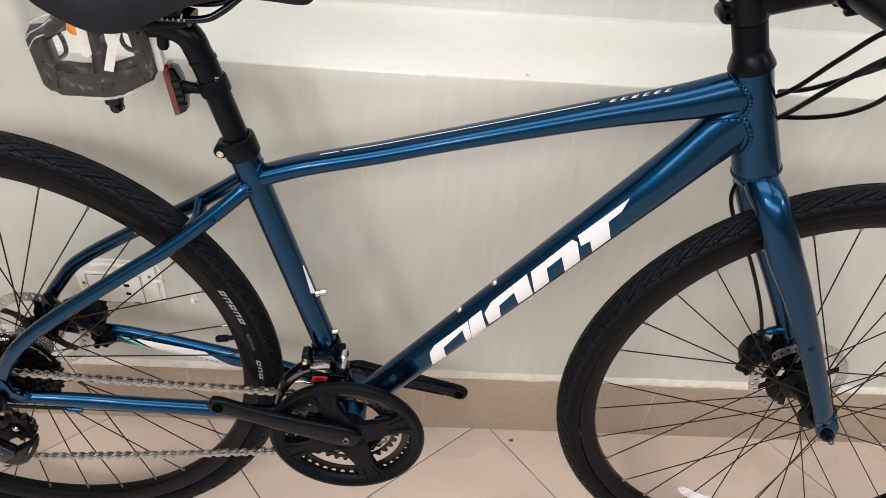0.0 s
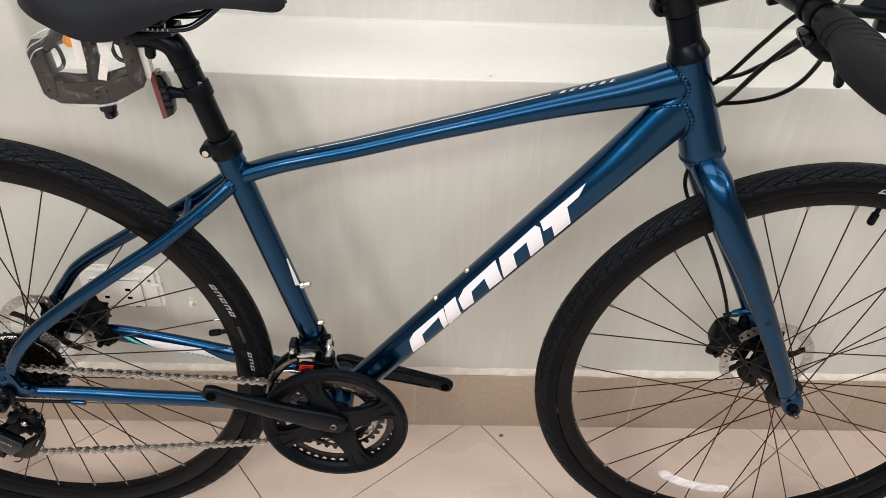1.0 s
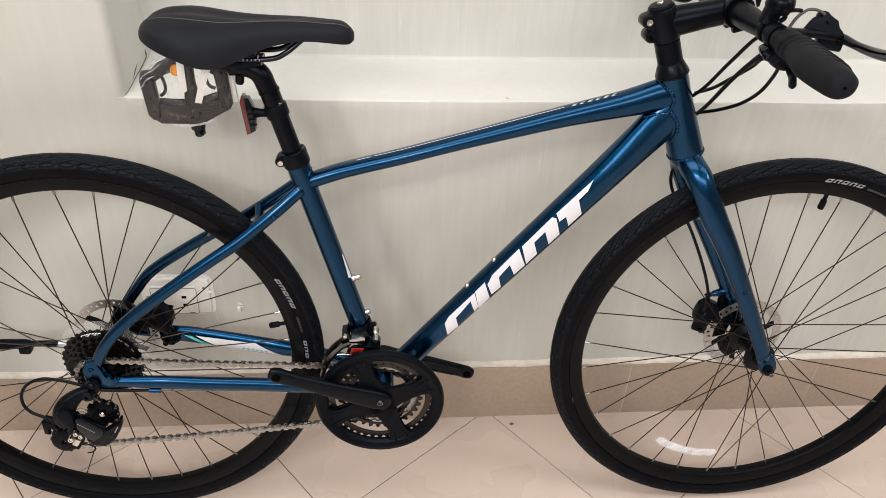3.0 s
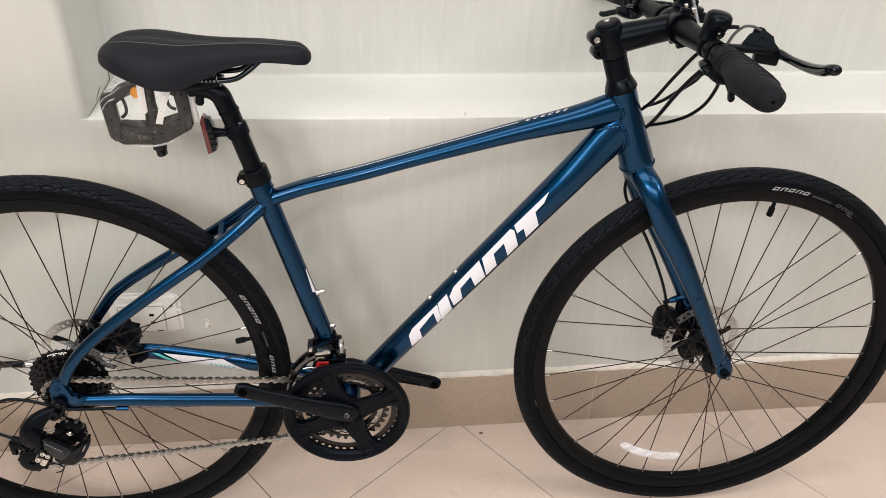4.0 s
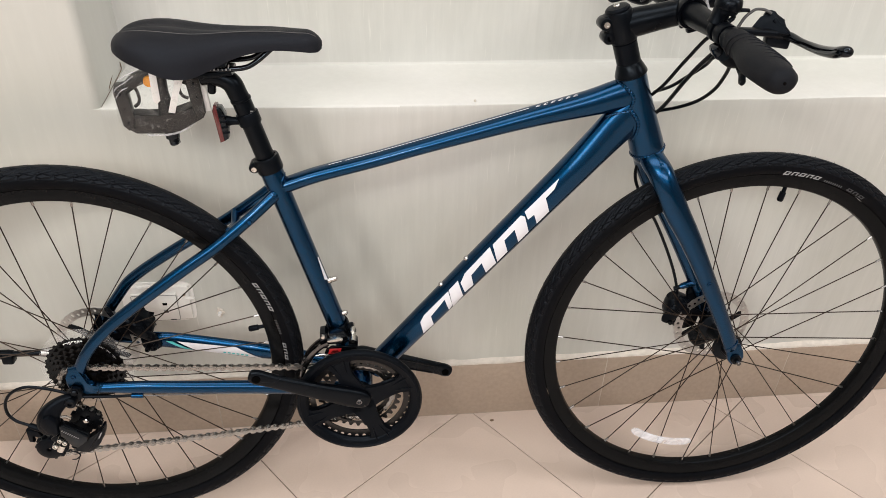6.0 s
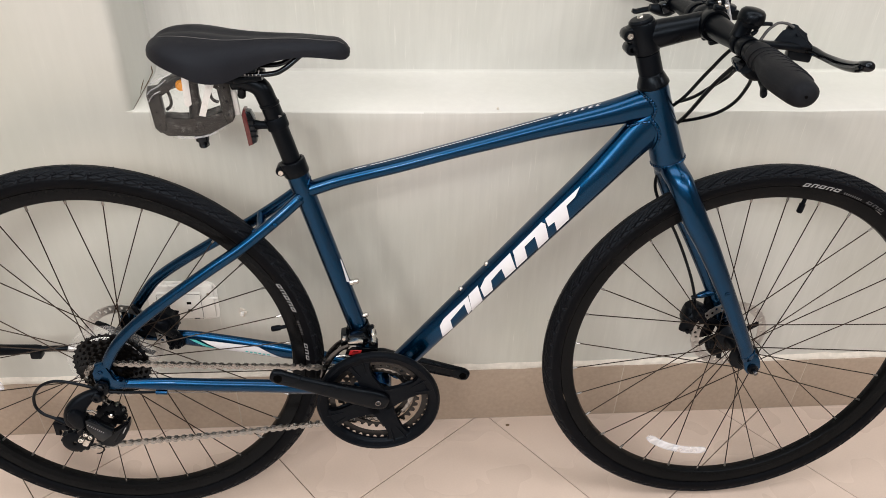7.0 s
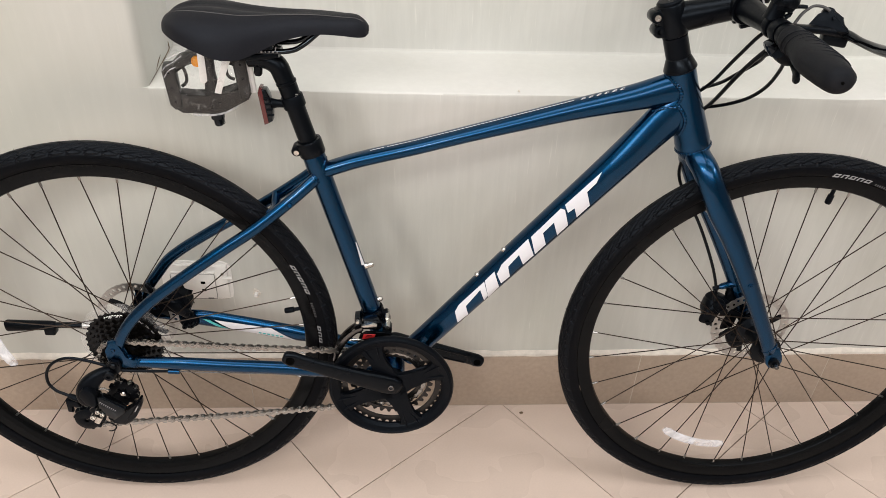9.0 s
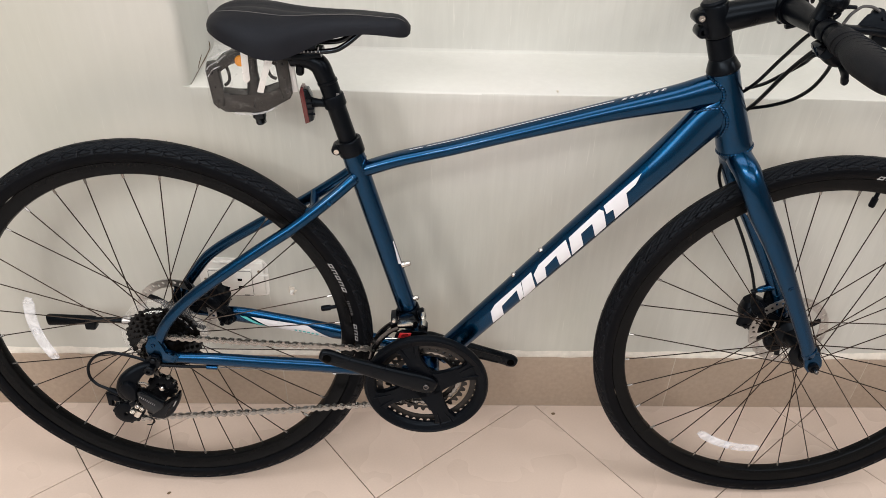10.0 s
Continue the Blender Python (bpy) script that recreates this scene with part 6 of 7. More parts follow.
    fd = part("front_derailleur", turned([(0.0165, -0.008), (0.0190, -0.0085), (0.0195, -0.006), (0.0195, 0.006), (0.0190, 0.0085), (0.0165, 0.008)], centre=(st(w), 0, w), axis=(-0.28, 0, 0.96), seg=28), BLACK, bicycle, "front derailleur with bright links and a red label")
    part("clamp_ear", box((st(w) + 0.022, -0.010, w + 0.002), (0.012, 0.012, 0.020), (0, -16, 0), 0.003), BLACK, fd)
    part("clamp_screw", turned([(0.0001, -0.010), (0.0030, -0.010), (0.0040, -0.008), (0.0040, 0.012)], centre=(st(w) + 0.024, -0.016, w + 0.006), seg=12), STEEL, fd)
    part("pivot_block", prism(bmesh.new(), [(-0.006, -0.016), (0.006, -0.016), (0.007, 0.010), (0.003, 0.016), (-0.005, 0.014)], (0.3860, -0.0280, 0.3980), (1, 0, 0), (0, 0, 1), 0.022, 0.002), GLOSS, fd)
    part("pivot_screw", turned([(0.0001, -0.004), (0.0028, -0.004), (0.0034, -0.0025), (0.0034, 0.004)], centre=(0.3860, -0.0400, 0.4080), seg=12), STEEL, fd)
    part("link_arm", prism(bmesh.new(), [(-0.014, -0.010), (0.016, -0.010), (0.020, 0.002), (0.012, 0.011), (-0.012, 0.011)], (0.4060, -0.0260, 0.3960), (1, 0, 0), (0, 0, 1), 0.016, 0.003), GLOSS, fd)
    part("upper_link", prism(bmesh.new(), [(-0.0130, -0.0030), (0.0120, -0.0035), (0.0125, 0.0020), (0.004, 0.0050), (-0.0125, 0.0010)], (0.4045, -0.0385, 0.3995), (1, 0, 0), (0, 0, 1), 0.009, 0.0012), STEEL, fd, "bright steel link")
    part("side_block", prism(bmesh.new(), [(-0.008, -0.014), (0.007, -0.014), (0.008, 0.006), (0.003, 0.013), (-0.007, 0.012)], (0.4330, -0.0290, 0.3850), (1, 0, 0), (0, 0, 1), 0.018, 0.002), GLOSS, fd)
    part("link_pin", turned([(0.0001, -0.012), (0.0035, -0.012), (0.0042, -0.010), (0.0042, 0.012)], centre=(0.4330, -0.0290, 0.3965), seg=14), STEEL, fd)
    part("backing", prism(bmesh.new(), [(-0.020, -0.012), (0.034, -0.012), (0.034, 0.006), (-0.006, 0.009), (-0.016, 0.002)], (0.4050, -0.0405, 0.3800), (1, 0, 0), (0, 0, 1), 0.004, 0.001), GLOSS, fd)
    part("label", prism(bmesh.new(), [(-0.0110, -0.0052), (0.0085, -0.0040), (0.0110, 0.0045), (-0.0080, 0.0045)], (0.4035, -0.0435, 0.3805), (1, 0, 0), (0, 0, 1), 0.0016, 0.0004), REDL, fd, "red label")
    for k in range(3):
        part("label_print", box((0.4035 + 0.0005 * k, -0.0446, 0.3780 + 0.0026 * k), (0.013 - 0.002 * k, 0.0006, 0.0008), (0, 3, 0), 0), GLOSS, fd)
    rows = [(0.3935, -0.0440, 0.3955, 0.0011, 0.0036), (0.3800, -0.0440, 0.3880, 0.0011, 0.0044), (0.3660, -0.0440, 0.3735, 0.0011, 0.0050), (0.3560, -0.0440, 0.3570, 0.0011, 0.0048), (0.3500, -0.0440, 0.3420, 0.0011, 0.0042), (0.3465, -0.0440, 0.3300, 0.0011, 0.0036)]
    part("cage_outer", tube(rows, seg=12, smooth=4, power=4), DARKSTEEL, fd, "dark steel cage plate")
    part("cage_lower", tube([(0.372, -0.0440, 0.3725, 0.0011, 0.0016), (0.384, -0.0440, 0.3735, 0.0011, 0.0018), (0.396, -0.0440, 0.3720, 0.0011, 0.0014)], seg=10, smooth=3), STEEL, fd)
    part("cage_inner", tube([(u, v + 0.014, z + 0.004, a, b) for u, v, z, a, b in rows], seg=12, smooth=4, power=4), DARKSTEEL, fd)

drivetrain()

def seat():
    rows = [(st(z), 0, z, 0.0136) for z in (0.60, 0.70, 0.75, 0.785)] + [(st(0.797) - 0.001, 0, 0.797, 0.0136), (0.2850, 0, 0.812, 0.0140), (0.2735, 0, 0.8200, 0.0136), (0.258, 0, 0.8225, 0.0128), (0.244, 0, 0.8200, 0.0105)]
    post = part("seat_post", tube(rows, seg=26, smooth=4), BLACK, bicycle, "black alloy seat post")
    part("post_joint", turned([(0.0136, -0.001), (0.0146, 0.0), (0.0146, 0.003), (0.0136, 0.004)], centre=(st(0.788), 0, 0.788), axis=(-0.28, 0, 0.96), seg=26), BLACK, post)
    for k in range(3):
        part("post_print", box((st(0.772) + 0.0098, -0.0098, 0.769 + k * 0.003), (0.0045, 0.0008, 0.0016), (0, 16, 45), 0), PALE, post)
    # Clamp head and rails
    head = part("clamp_head", tube([(0.238, 0, 0.826, 0.019, 0.0045), (0.254, 0, 0.829, 0.023, 0.0060), (0.274, 0, 0.831, 0.023, 0.0060), (0.290, 0, 0.832, 0.019, 0.0045)], seg=18, smooth=3, power=3.5), BLACK, post)
    part("clamp_bolt", turned([(0.0001, -0.014), (0.0042, -0.014), (0.0060, -0.011), (0.0060, 0.004)], centre=(0.258, 0, 0.812), axis=(0.1, 0, 1), seg=14), BLACK, post)
    part("clamp_plate", box((0.266, 0, 0.8425), (0.036, 0.050, 0.005), (0, -3, 0), 0.002), BLACK, post)
    part("tilt_mark", box((0.289, -0.0285, 0.8440), (0.0014, 0.001, 0.005), (0, 15, 0), 0), PALE, post)
    table = [(0.1430, 0.024, 0.8755, 0.8700), (0.1465, 0.036, 0.8825, 0.8660), (0.156, 0.048, 0.8890, 0.8620), (0.172, 0.0600, 0.8935, 0.8565), (0.197, 0.0690, 0.8950, 0.8480), (0.220, 0.0700, 0.8935, 0.8400), (0.245, 0.0630, 0.8905, 0.8380), (0.270, 0.0490, 0.8890, 0.8450),
             (0.297, 0.0375, 0.8885, 0.8555), (0.325, 0.0315, 0.8882, 0.8620), (0.350, 0.0285, 0.8872, 0.8640), (0.375, 0.0250, 0.8850, 0.8620), (0.394, 0.0205, 0.8835, 0.8590), (0.405, 0.0140, 0.8770, 0.8580), (0.4105, 0.0060, 0.8700, 0.8610)]
    rows = spline(table, 5)
    bm = bmesh.new()
    rings = []
    n = 36
    crest = []
    for u, hw, zt, zb in rows:
        ring = []
        for k in range(n + 1):
            a = math.pi * k / n
            c, s = -math.cos(a), math.sin(a)
            x = hw * math.copysign(abs(c) ** 0.86, c)
            z = zb + (zt - zb) * abs(s) ** 0.62
            dip = 0.0045 * math.exp(-(x / 0.013) ** 2) * min(1, max(0, (u - 0.133) / 0.03)) * min(1, max(0, (0.37 - u) / 0.06))
            ring.append(bm.verts.new((u, x, z - dip)))
        for k in range(n - 1, 0, -1):
            x = -hw * math.cos(math.pi * k / n) * 0.90
            ring.append(bm.verts.new((u, x, zb + 0.004 * math.sin(math.pi * k / n) + 0.0005)))
        rings.append(ring)
        crest.append((u, -hw * 0.52, zb + (zt - zb) * 0.915 ** 0.62 + 0.0022))
    for A, B in zip(rings, rings[1:]):
        m = len(A)
        for k in range(m):
            bm.faces.new((A[k], A[(k + 1) % m], B[(k + 1) % m], B[k]))
    bm.faces.new(rings[0])
    bm.faces.new(rings[-1][::-1])
    sad = part("saddle", bm, SADDLE, bicycle, "black padded saddle with a pale seam line", sharp=60)
    seam = []
    for (u, hw, zt, zb) in rows[8:-6:2]:
        x = -0.5 * hw
        c = (0.5) ** (1 / 0.86)
        s = math.sqrt(1 - c * c)
        seam.append((u, x, zb + (zt - zb) * s ** 0.62 + 0.0000, 0.0006))
    part("seam", tube(seam, seg=6), GREY, sad, "pale grey seam")
    for side in (-1, 1):
        rail = [(0.160, side * 0.030, 0.856), (0.178, side * 0.026, 0.846), (0.205, side * 0.022, 0.8390), (0.260, side * 0.022, 0.8380), (0.305, side * 0.022, 0.8395), (0.325, side * 0.020, 0.8480), (0.345, side * 0.014, 0.8630), (0.358, side * 0.010, 0.8700)]
        bar = part("saddle_rail", tube([(*p, 0.0036) for p in rail], seg=12, smooth=5), GLOSS, sad, "black steel rail")
        for k in range(11):
            part("rail_mark", box((0.238 + 0.0052 * k, side * 0.0255, 0.8386), (0.0012 if k % 3 else 0.0022, 0.0006, 0.0026), (0, 0, 0), 0), PALE, bar)
    # Seat clamp
    axis = V((-0.28, 0, 0.96)).normalized()
    c = V((st(0.693), 0, 0.693))
    col = part("seat_clamp", turned([(0.0150, -0.0125), (0.0185, -0.0120), (0.0193, -0.0100), (0.0193, 0.0085), (0.0185, 0.0110), (0.0150, 0.0115)], centre=c, axis=axis, seg=36), BLACK, bicycle, "black seat clamp")
    part("clamp_ear", turned([(0.004, -0.0120), (0.0070, -0.0115), (0.0078, -0.0100), (0.0078, 0.0100), (0.0070, 0.0115), (0.004, 0.0120)], centre=c + V((-0.0190, 0, -0.004)), seg=20), BLACK, col)
    part("clamp_screw", turned([(0.0001, -0.0125), (0.0024, -0.0125), (0.0026, -0.0135), (0.0038, -0.0135), (0.0042, -0.0125), (0.0042, -0.010)], centre=c + V((-0.0190, 0.000, -0.005)), seg=18), STEEL, col, "bright steel bolt")
    # Rear light strapped to the post
    z = 0.762
    strap = part("rear_light", turned([(0.0136, -0.0085), (0.0155, -0.0085), (0.0161, -0.0070), (0.0161, 0.0070), (0.0155, 0.0085), (0.0136, 0.0085)], centre=(st(z), 0, z), axis=axis, seg=30), MATT, bicycle, "small black rear light with a red lens")
    part("light_arm", tube([(st(z) - 0.012, -0.003, z - 0.003, 0.006, 0.006), (st(z) - 0.022, -0.003, z - 0.003, 0.005, 0.006), (st(z) - 0.034, -0.003, z - 0.003, 0.007, 0.009)], seg=12, smooth=2), MATT, strap)
    body = prism(bmesh.new(), [(-0.006, -0.027), (0.001, -0.024), (0.004, -0.010), (0.004, 0.012), (0.001, 0.022), (-0.006, 0.024)], (0.2690, -0.002, 0.7585), V((0.98, 0, 0.12)), V((-0.12, 0, 0.98)), 0.020, 0.003)
    part("light_body", body, GLOSS, strap)
    lens = prism(bmesh.new(), [(-0.0045, -0.029), (0.003, -0.027), (0.003, 0.025), (-0.001, 0.026), (-0.0045, 0.018)], (0.2620, -0.002, 0.7585), V((0.98, 0, 0.12)), V((-0.12, 0, 0.98)), 0.021, 0.0025)
    part("light_lens", lens, RED, strap, "dark red lens")
    for k in range(4):
        part("body_rib", box((0.2715 - 0.001 * k, -0.0120, 0.745 + k * 0.008), (0.010, 0.002, 0.003), (0, -7, 0), 0.0006), MATT, strap)

seat()

def kickstand():
    k = part("kickstand", tube([(0.010, 0.078, 0.318, 0.008, 0.010), (-0.030, 0.080, 0.310, 0.009, 0.011), (-0.068, 0.080, 0.306, 0.0085, 0.0105)], seg=16, smooth=3), ROTOR, bicycle, "black kickstand folded back beside the rear hub")
    part("stand_leg", tube([(-0.063, 0.080, 0.3062, 0.0062), (-0.100, 0.080, 0.3052, 0.0056), (-0.168, 0.080, 0.3040, 0.0054)], seg=14), BLACK, k)
    part("stand_collar", turned([(0.0066, -0.008), (0.0085, -0.007), (0.0085, 0.007), (0.0066, 0.008)], centre=(-0.106, 0.080, 0.3050), axis=(1, 0, 0.02), seg=18), ROTOR, k, "grey metal collar")
    part("stand_button", box((-0.1700, 0.075, 0.2990), (0.019, 0.018, 0.017), (0, 2, 0), 0.003), BLACK, k)
    part("stand_foot", tube([(-0.164, 0.080, 0.3040, 0.0062, 0.0062), (-0.172, 0.080, 0.3038, 0.0072, 0.0076), (-0.212, 0.080, 0.3032, 0.0074, 0.0090), (-0.247, 0.080, 0.3026, 0.0072, 0.0110), (-0.250, 0.080, 0.3025, 0.006, 0.0098)], seg=14, power=3), MATT, k, "black rubber foot")

kickstand()


# Unfitted pedal in a clear bag, hung under the saddle
def pedal_in_bag():
    at = pose(-0.3632, 1.3885, 0.7832, -1.6, -3.5, 12.4)
    root = new("pedal")
    root.matrix_world = at
    tagged(root, "smoky black plastic platform pedal, not yet fitted", "pedal")
    X, Z = (1, 0, 0), (0, 0, 1)
    def plate(name, poly, depth, y=0.0, bevel=0.003, mat=PEDAL, parent=root, label=""):
        return part(name, prism(bmesh.new(), poly, (0, y, 0), X, Z, depth, bevel), mat, parent, label)
    part("barrel", turned([(0.004, -0.046), (0.0115, -0.045), (0.0130, -0.034), (0.0118, -0.020), (0.0092, -0.004), (0.0082, 0.012), (0.0090, 0.028), (0.0110, 0.040), (0.0100, 0.046), (0.003, 0.047)], centre=(0.0045, 0, 0), axis=(0.03, 0, 1), seg=26), PEDAL, root)
    spindle = part("spindle", turned([(0.0001, -0.068), (0.0055, -0.068), (0.0066, -0.0660), (0.0066, -0.0570), (0.0098, -0.0565), (0.0098, -0.0500), (0.0072, -0.0495), (0.0072, -0.040)], centre=(0.0045, 0, 0), axis=(0.03, 0, 1), seg=24), GLOSS, root, "black threaded spindle end")
    for k in range(4):
        part("thread", turned([(0.0064, -0.0008), (0.0072, 0.0), (0.0064, 0.0008)], centre=(0.0042, 0, -0.0655 + 0.0022 * k), axis=(0.03, 0, 1), seg=20), GLOSS, spindle)
    plate("lower_cage", [(-0.0500, -0.0305), (-0.0420, -0.0385), (-0.0060, -0.0455), (0.0160, -0.0455), (0.0480, -0.0330), (0.0500, -0.0200), (0.0400, -0.0110), (0.0150, -0.0205), (-0.0060, -0.0200), (-0.0300, -0.0105), (-0.0400, -0.0090)], 0.0235)
    plate("upper_cage", [(-0.0420, 0.0300), (-0.0300, 0.0400), (-0.0120, 0.0468), (0.0180, 0.0468), (0.0340, 0.0400), (0.0440, 0.0300), (0.0380, 0.0190), (0.0150, 0.0365), (-0.0060, 0.0365), (-0.0240, 0.0320), (-0.0370, 0.0200)], 0.0225)
    for s in (-1, 1):
        rail = plate("cage_rail", [(s * x, z) for x, z in ((0.0555, -0.0235), (0.0500, -0.0320), (0.0400, -0.0300), (0.0385, -0.0100), (0.0375, 0.0240), (0.0410, 0.0310), (0.0530, 0.0310), (0.0560, 0.0250))], 0.0265)
        for k in range(3):
            part("grip_pin", turned([(0.0001, 0.0026), (0.0012, 0.0026), (0.0017, 0.0)], centre=(s * 0.0475, -0.0132, -0.019 + k * 0.0205), axis=(0, -1, 0), seg=8), GLOSS, rail)
        # Slotted inner wall beside the rail
        loop = [(s * 0.0350, 0.006, 0.0280, 0.0024, 0.0022), (s * 0.0285, 0.006, 0.0200, 0.0024, 0.0022), (s * 0.0272, 0.006, 0.0060, 0.0024, 0.0022), (s * 0.0300, 0.006, -0.0015, 0.0024, 0.0022), (s * 0.0360, 0.006, -0.0055, 0.0024, 0.0022)]
        part("slot_frame", tube(loop, seg=10, smooth=4, power=3), PEDAL, rail)
    for x, z in ((0.0000, -0.0290), (0.0105, -0.0300), (-0.0020, -0.0360)):
        part("grip_pin", turned([(0.0001, 0.0020), (0.0010, 0.0020), (0.0014, 0.0)], centre=(x, -0.0118, z), axis=(0, -1, 0), seg=8), GLOSS, root)
    block_ob = part("side_reflector", box((0.0590, 0.002, -0.001), (0.0080, 0.0200, 0.0460), (0, 0, 0), 0.0012), STRIP, root, "pale reflector block on the cage's end")
    for k in range(5):
        part("reflector_rib", box((0.0632, 0.002, -0.017 + 0.008 * k), (0.0012, 0.0160, 0.0016), (0, 0, 0), 0.0003), STRIP, block_ob)
    part("amber_reflector", turned([(0.0001, -0.0022), (0.0052, -0.0022), (0.0060, -0.0032), (0.0072, -0.0030), (0.0076, 0.001)], centre=(-0.0075, -0.0135, 0.0345), seg=24), AMBER, root, "round amber reflector")
    strip = part("paper_strip", prism(bmesh.new(), [(-0.0046, -0.0155), (0.0, -0.0190), (0.0050, -0.0150), (0.0044, 0.0260), (-0.0046, 0.0260)], (-0.0028, -0.0165, 0.0215), (1, 0, -0.10), (0.10, 0, 1), 0.0012, 0.0003), STRIP)
    strip.matrix_world = at
    tagged(strip, "white paper strip packed beside the pedal", "paper strip", "paper strips")
    strip = part("paper_strip", prism(bmesh.new(), [(-0.0045, -0.0240), (0.0045, -0.0240), (0.0052, 0.0060), (0.0078, 0.0290), (-0.0030, 0.0290)], (0.0195, -0.0160, 0.0085), (0.93, 0.05, -0.36), (0.36, 0, 0.93), 0.0012, 0.0003), STRIP)
    strip.matrix_world = at
    tagged(strip, "white paper strip packed beside the pedal", "paper strip", "paper strips")
    # Crumpled film round it, drawn tight below and gathered above
    bm = bmesh.new()
    rings = []
    n = 72
    for j in range(27):
        z = -0.0465 + 0.103 * j / 26
        k = 1 - 0.52 * max(0.0, (-0.022 - z) / 0.0245) ** 1.6 - 0.45 * max(0.0, (z - 0.020) / 0.0365) ** 1.5
        ring = []
        for i in range(n):
            th = 2 * math.pi * i / n
            c, s = math.cos(th), math.sin(th)
            x = 0.0595 * math.copysign(abs(c) ** 0.5, c) * k
            y = 0.0195 * math.copysign(abs(s) ** 0.6, s) * (0.55 + 0.45 * k)
            top = max(0.0, (z - 0.012) / 0.04)
            d = noise.noise(V((x * 42, y * 42 + 3, z * 42))) * 0.0022 * (1 + 1.2 * top)
            ridge = abs(noise.noise(V((x * 75 + z * 60, y * 50, z * 30 - x * 40)))) * 0.0026 * (0.6 + 1.6 * top)
            f = 1 + (d + ridge) / 0.05
            ring.append(bm.verts.new((x * f, y * f - (d + ridge) * 0.6, z + d * 0.7)))
        rings.append(ring)
    for A, B in zip(rings, rings[1:]):
        for i in range(n):
            bm.faces.new((A[i], A[(i + 1) % n], B[(i + 1) % n], B[i]))
    bm.faces.new(rings[0])
    bag = part("plastic_bag", bm, BAG, sharp=28)
    bag.matrix_world = at
    tagged(bag, "crumpled clear plastic bag wrapped round the pedal", "plastic bag")
    seal = [(-0.0300, -0.006, -0.0435, 0.0008, 0.0014), (-0.0100, -0.008, -0.0475, 0.0008, 0.0016), (0.0100, -0.008, -0.0480, 0.0008, 0.0016), (0.0300, -0.006, -0.0415, 0.0008, 0.0015), (0.0560, -0.004, -0.0240, 0.0008, 0.0012)]
    part("bottom_seal", tube(seal, seg=8, smooth=4), CLIP, bag, "bright folded seam of the film")
    # Thin milky rods put in as the glints along the film's folds
    for run in ([(-0.0575, -0.010, 0.0250), (-0.0500, -0.016, 0.0345), (-0.0380, -0.017, 0.0400), (-0.0260, -0.016, 0.0470)], [(-0.0560, -0.014, 0.0180), (-0.0470, -0.018, 0.0290), (-0.0360, -0.018, 0.0330)], [(-0.0480, -0.010, 0.0420), (-0.0340, -0.014, 0.0490), (-0.0180, -0.014, 0.0530)]):
        part("crease_glint", tube([(p[0] * 0.97, p[1], p[2] * 0.97, 0.0007) for p in run], seg=6, smooth=4), CLIP, bag, "thin milky strip standing in for a glint on a film crease")

pedal_in_bag()


# Chip in the ledge's painted edge
def ledge_chip():
    bm = bmesh.new()
    bmesh.ops.create_icosphere(bm, subdivisions=2, radius=0.0021)
    for v in bm.verts:
        v.co *= 1 + 0.4 * noise.noise(v.co * 600)
    ob = part("plaster_chip", bm, PLASTER)
    ob.matrix_world = pose(0.093, WALL_Y + 0.002, 0.7212)
    tagged(ob, "tiny pale flake of plaster on the ledge's edge", "plaster chip")

ledge_chip()


# Tiny crumbs of dirt on the floor
def crumbs():
    for k, (x, y, size) in enumerate(((0.160, 1.468, 0.0030), (-0.592, 1.268, 0.0026), (0.43, 1.17, 0.0016), (-0.18, 1.22, 0.0014))):
        bm = bmesh.new()
        bmesh.ops.create_icosphere(bm, subdivisions=2, radius=size)
        for v in bm.verts:
            v.co *= 1 + 0.35 * noise.noise(v.co * 700 + V((k, 0, 0)))
            v.co.x *= 1.5
            v.co.z = max(v.co.z * 0.5, -size * 0.3) + size * 0.3
        ob = part("crumb", bm, CRACK)
        ob.matrix_world = pose(x, y, 0.0002, 0, 0, 40 * k)
        tagged(ob, "tiny dark crumb of dirt on the floor tile", "crumb", "crumbs on the floor")

crumbs()


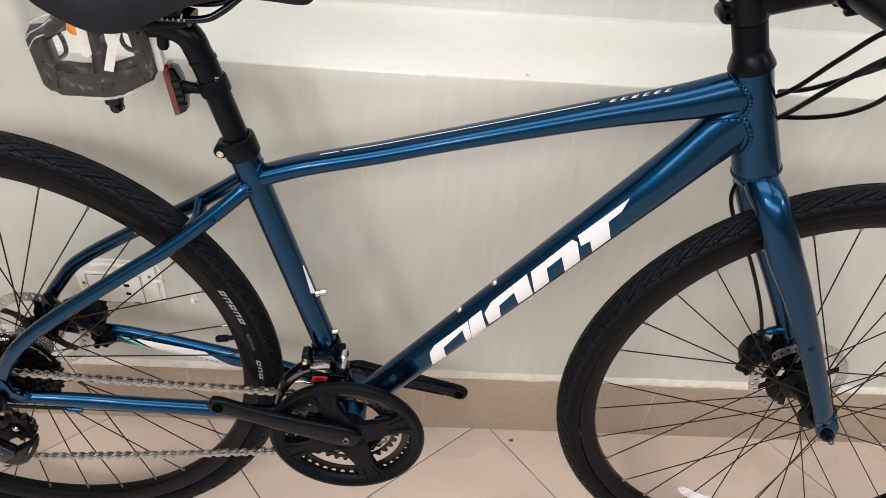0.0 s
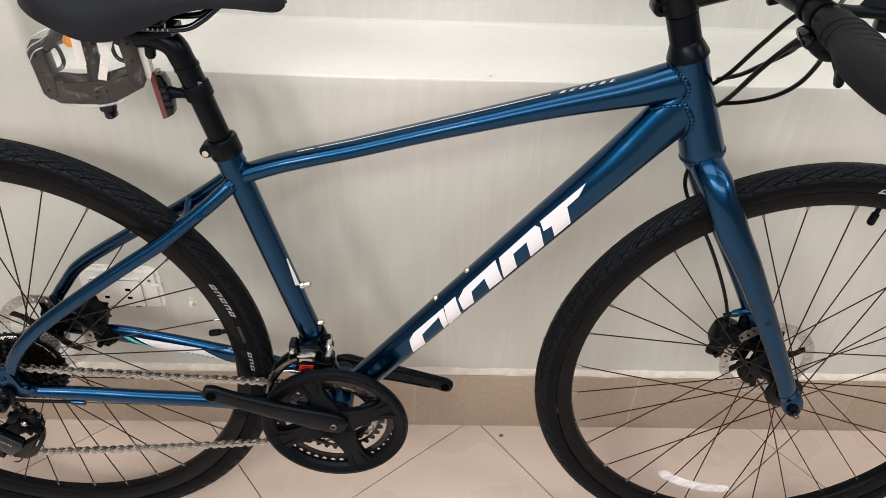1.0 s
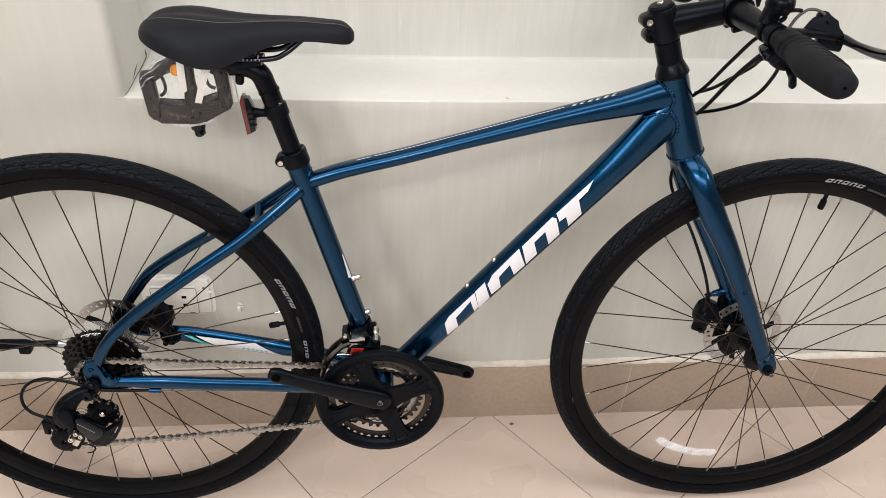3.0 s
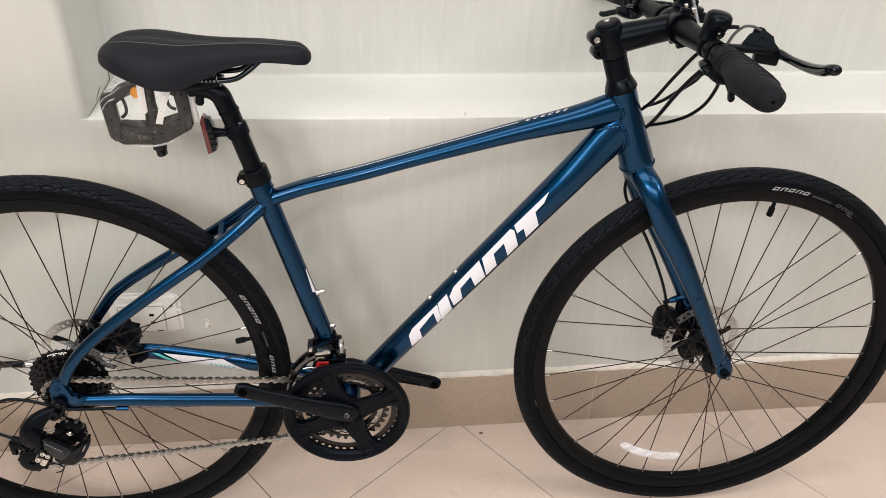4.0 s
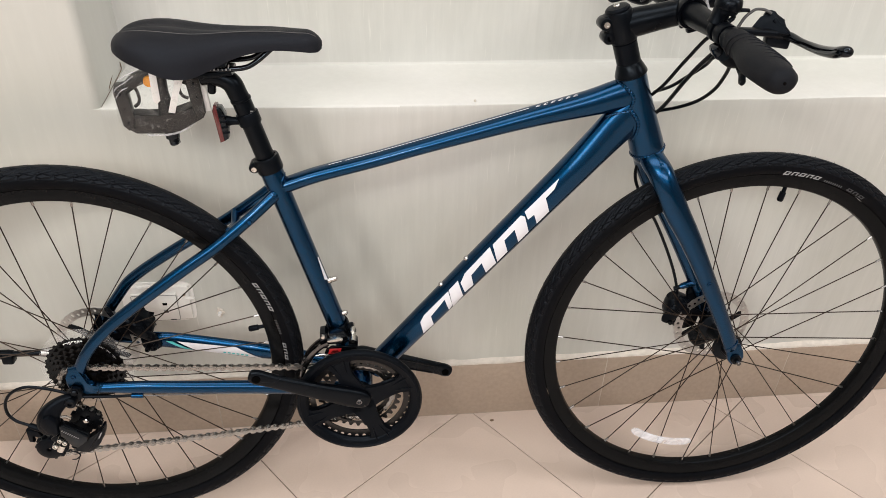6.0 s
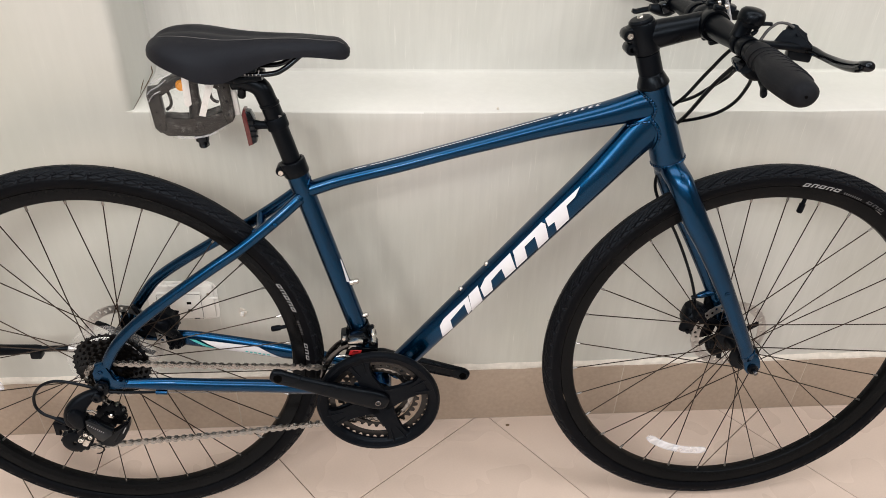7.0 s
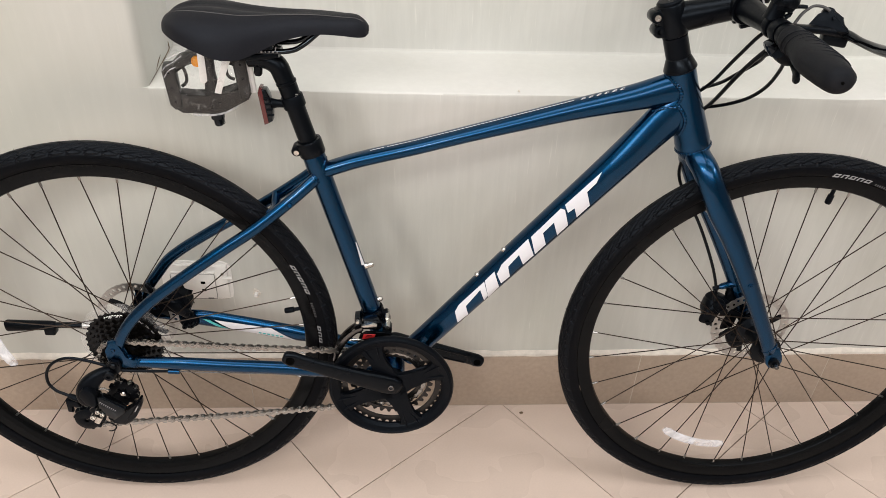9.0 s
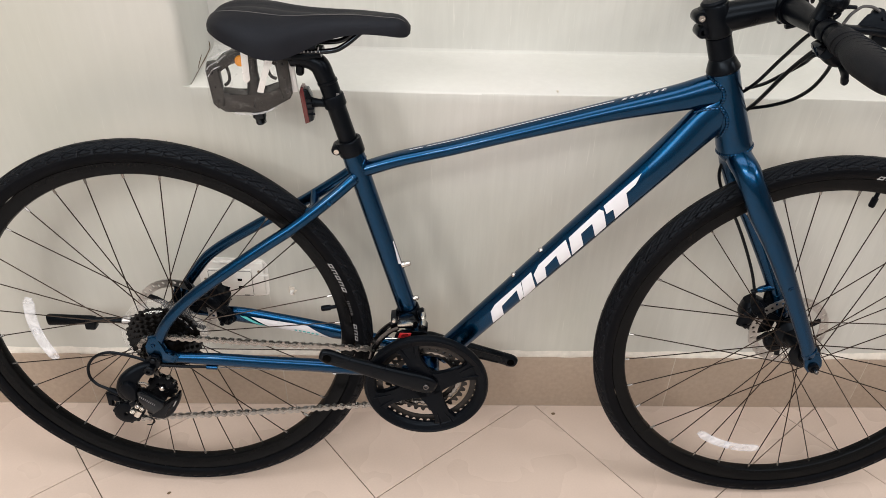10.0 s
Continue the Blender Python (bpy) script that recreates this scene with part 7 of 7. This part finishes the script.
# Skirting tiles and floor tiles
def skirting():
    root = new("baseboard")
    root.matrix_world = pose(0, WALL_Y, 0)
    tagged(root, "tan ceramic skirting tiles along the wall's foot", "skirting", kind="structure")
    bm = box((0, -0.005, 0.0722), (0.3985, 0.010, 0.1420), bevel=0.0012)
    first = part("skirting_tile", bm, SKIRT, root)
    first.location = (0.198, 0, 0)
    for k in range(-7, 9):
        if k == 0:
            continue
        ob = new("skirting_tile", first.data)
        ob.parent = root
        ob.location = (0.198 + 0.4 * k, 0, 0)
    part("joint_fill", box(((ROOM_X0 + ROOM_X1) / 2, -0.0047, 0.0708), (ROOM_X1 - ROOM_X0, 0.0094, 0.1408), bevel=0), JOINT, root)

skirting()

def floor_tiles():
    root = bpy.data.objects["floor"]
    ang = radians(38.5)
    e1, e2 = V((math.cos(ang), math.sin(ang), 0)), V((math.sin(ang), -math.cos(ang), 0))
    corner = V((0.1103, 1.5073, 0))
    size, gap = 0.400, 0.0019
    def tile():
        bm = bmesh.new()
        block(bm, (0, 0, -0.004), (size - gap, size - gap, 0.008), bevel=0.00025, segments=1)
        return bm
    full = None
    for i in range(-13, 14):
        for j in range(-12, 17):
            c = corner + e1 * (size * (i + 0.5)) + e2 * (size * (j + 0.5))
            reach = 0.283
            if not (ROOM_X0 - reach < c.x < ROOM_X1 + reach and ROOM_Y0 - reach < c.y < WALL_Y + reach):
                continue
            m = pose(c.x, c.y, 0, 0, 0, math.degrees(ang))
            if ROOM_X0 + reach < c.x < ROOM_X1 - reach and ROOM_Y0 + reach < c.y < WALL_Y - reach:
                if full is None:
                    full = part("tile", tile(), TILE, root)
                    ob = full
                else:
                    ob = new("tile", full.data)
                    ob.parent = root
                ob.matrix_local = m
                continue
            bm = tile()
            bmesh.ops.transform(bm, matrix=m, verts=bm.verts)
            for co, no in (((0, WALL_Y, 0), (0, 1, 0)), ((0, ROOM_Y0, 0), (0, -1, 0)), ((ROOM_X0, 0, 0), (-1, 0, 0)), ((ROOM_X1, 0, 0), (1, 0, 0))):
                bmesh.ops.bisect_plane(bm, geom=bm.verts[:] + bm.edges[:] + bm.faces[:], plane_co=co, plane_no=no, clear_outer=True)
            if len(bm.faces) < 2:
                bm.free()
                continue
            bmesh.ops.transform(bm, matrix=m.inverted(), verts=bm.verts)
            ob = part("tile", bm, TILE, root)
            ob.matrix_local = m

floor_tiles()
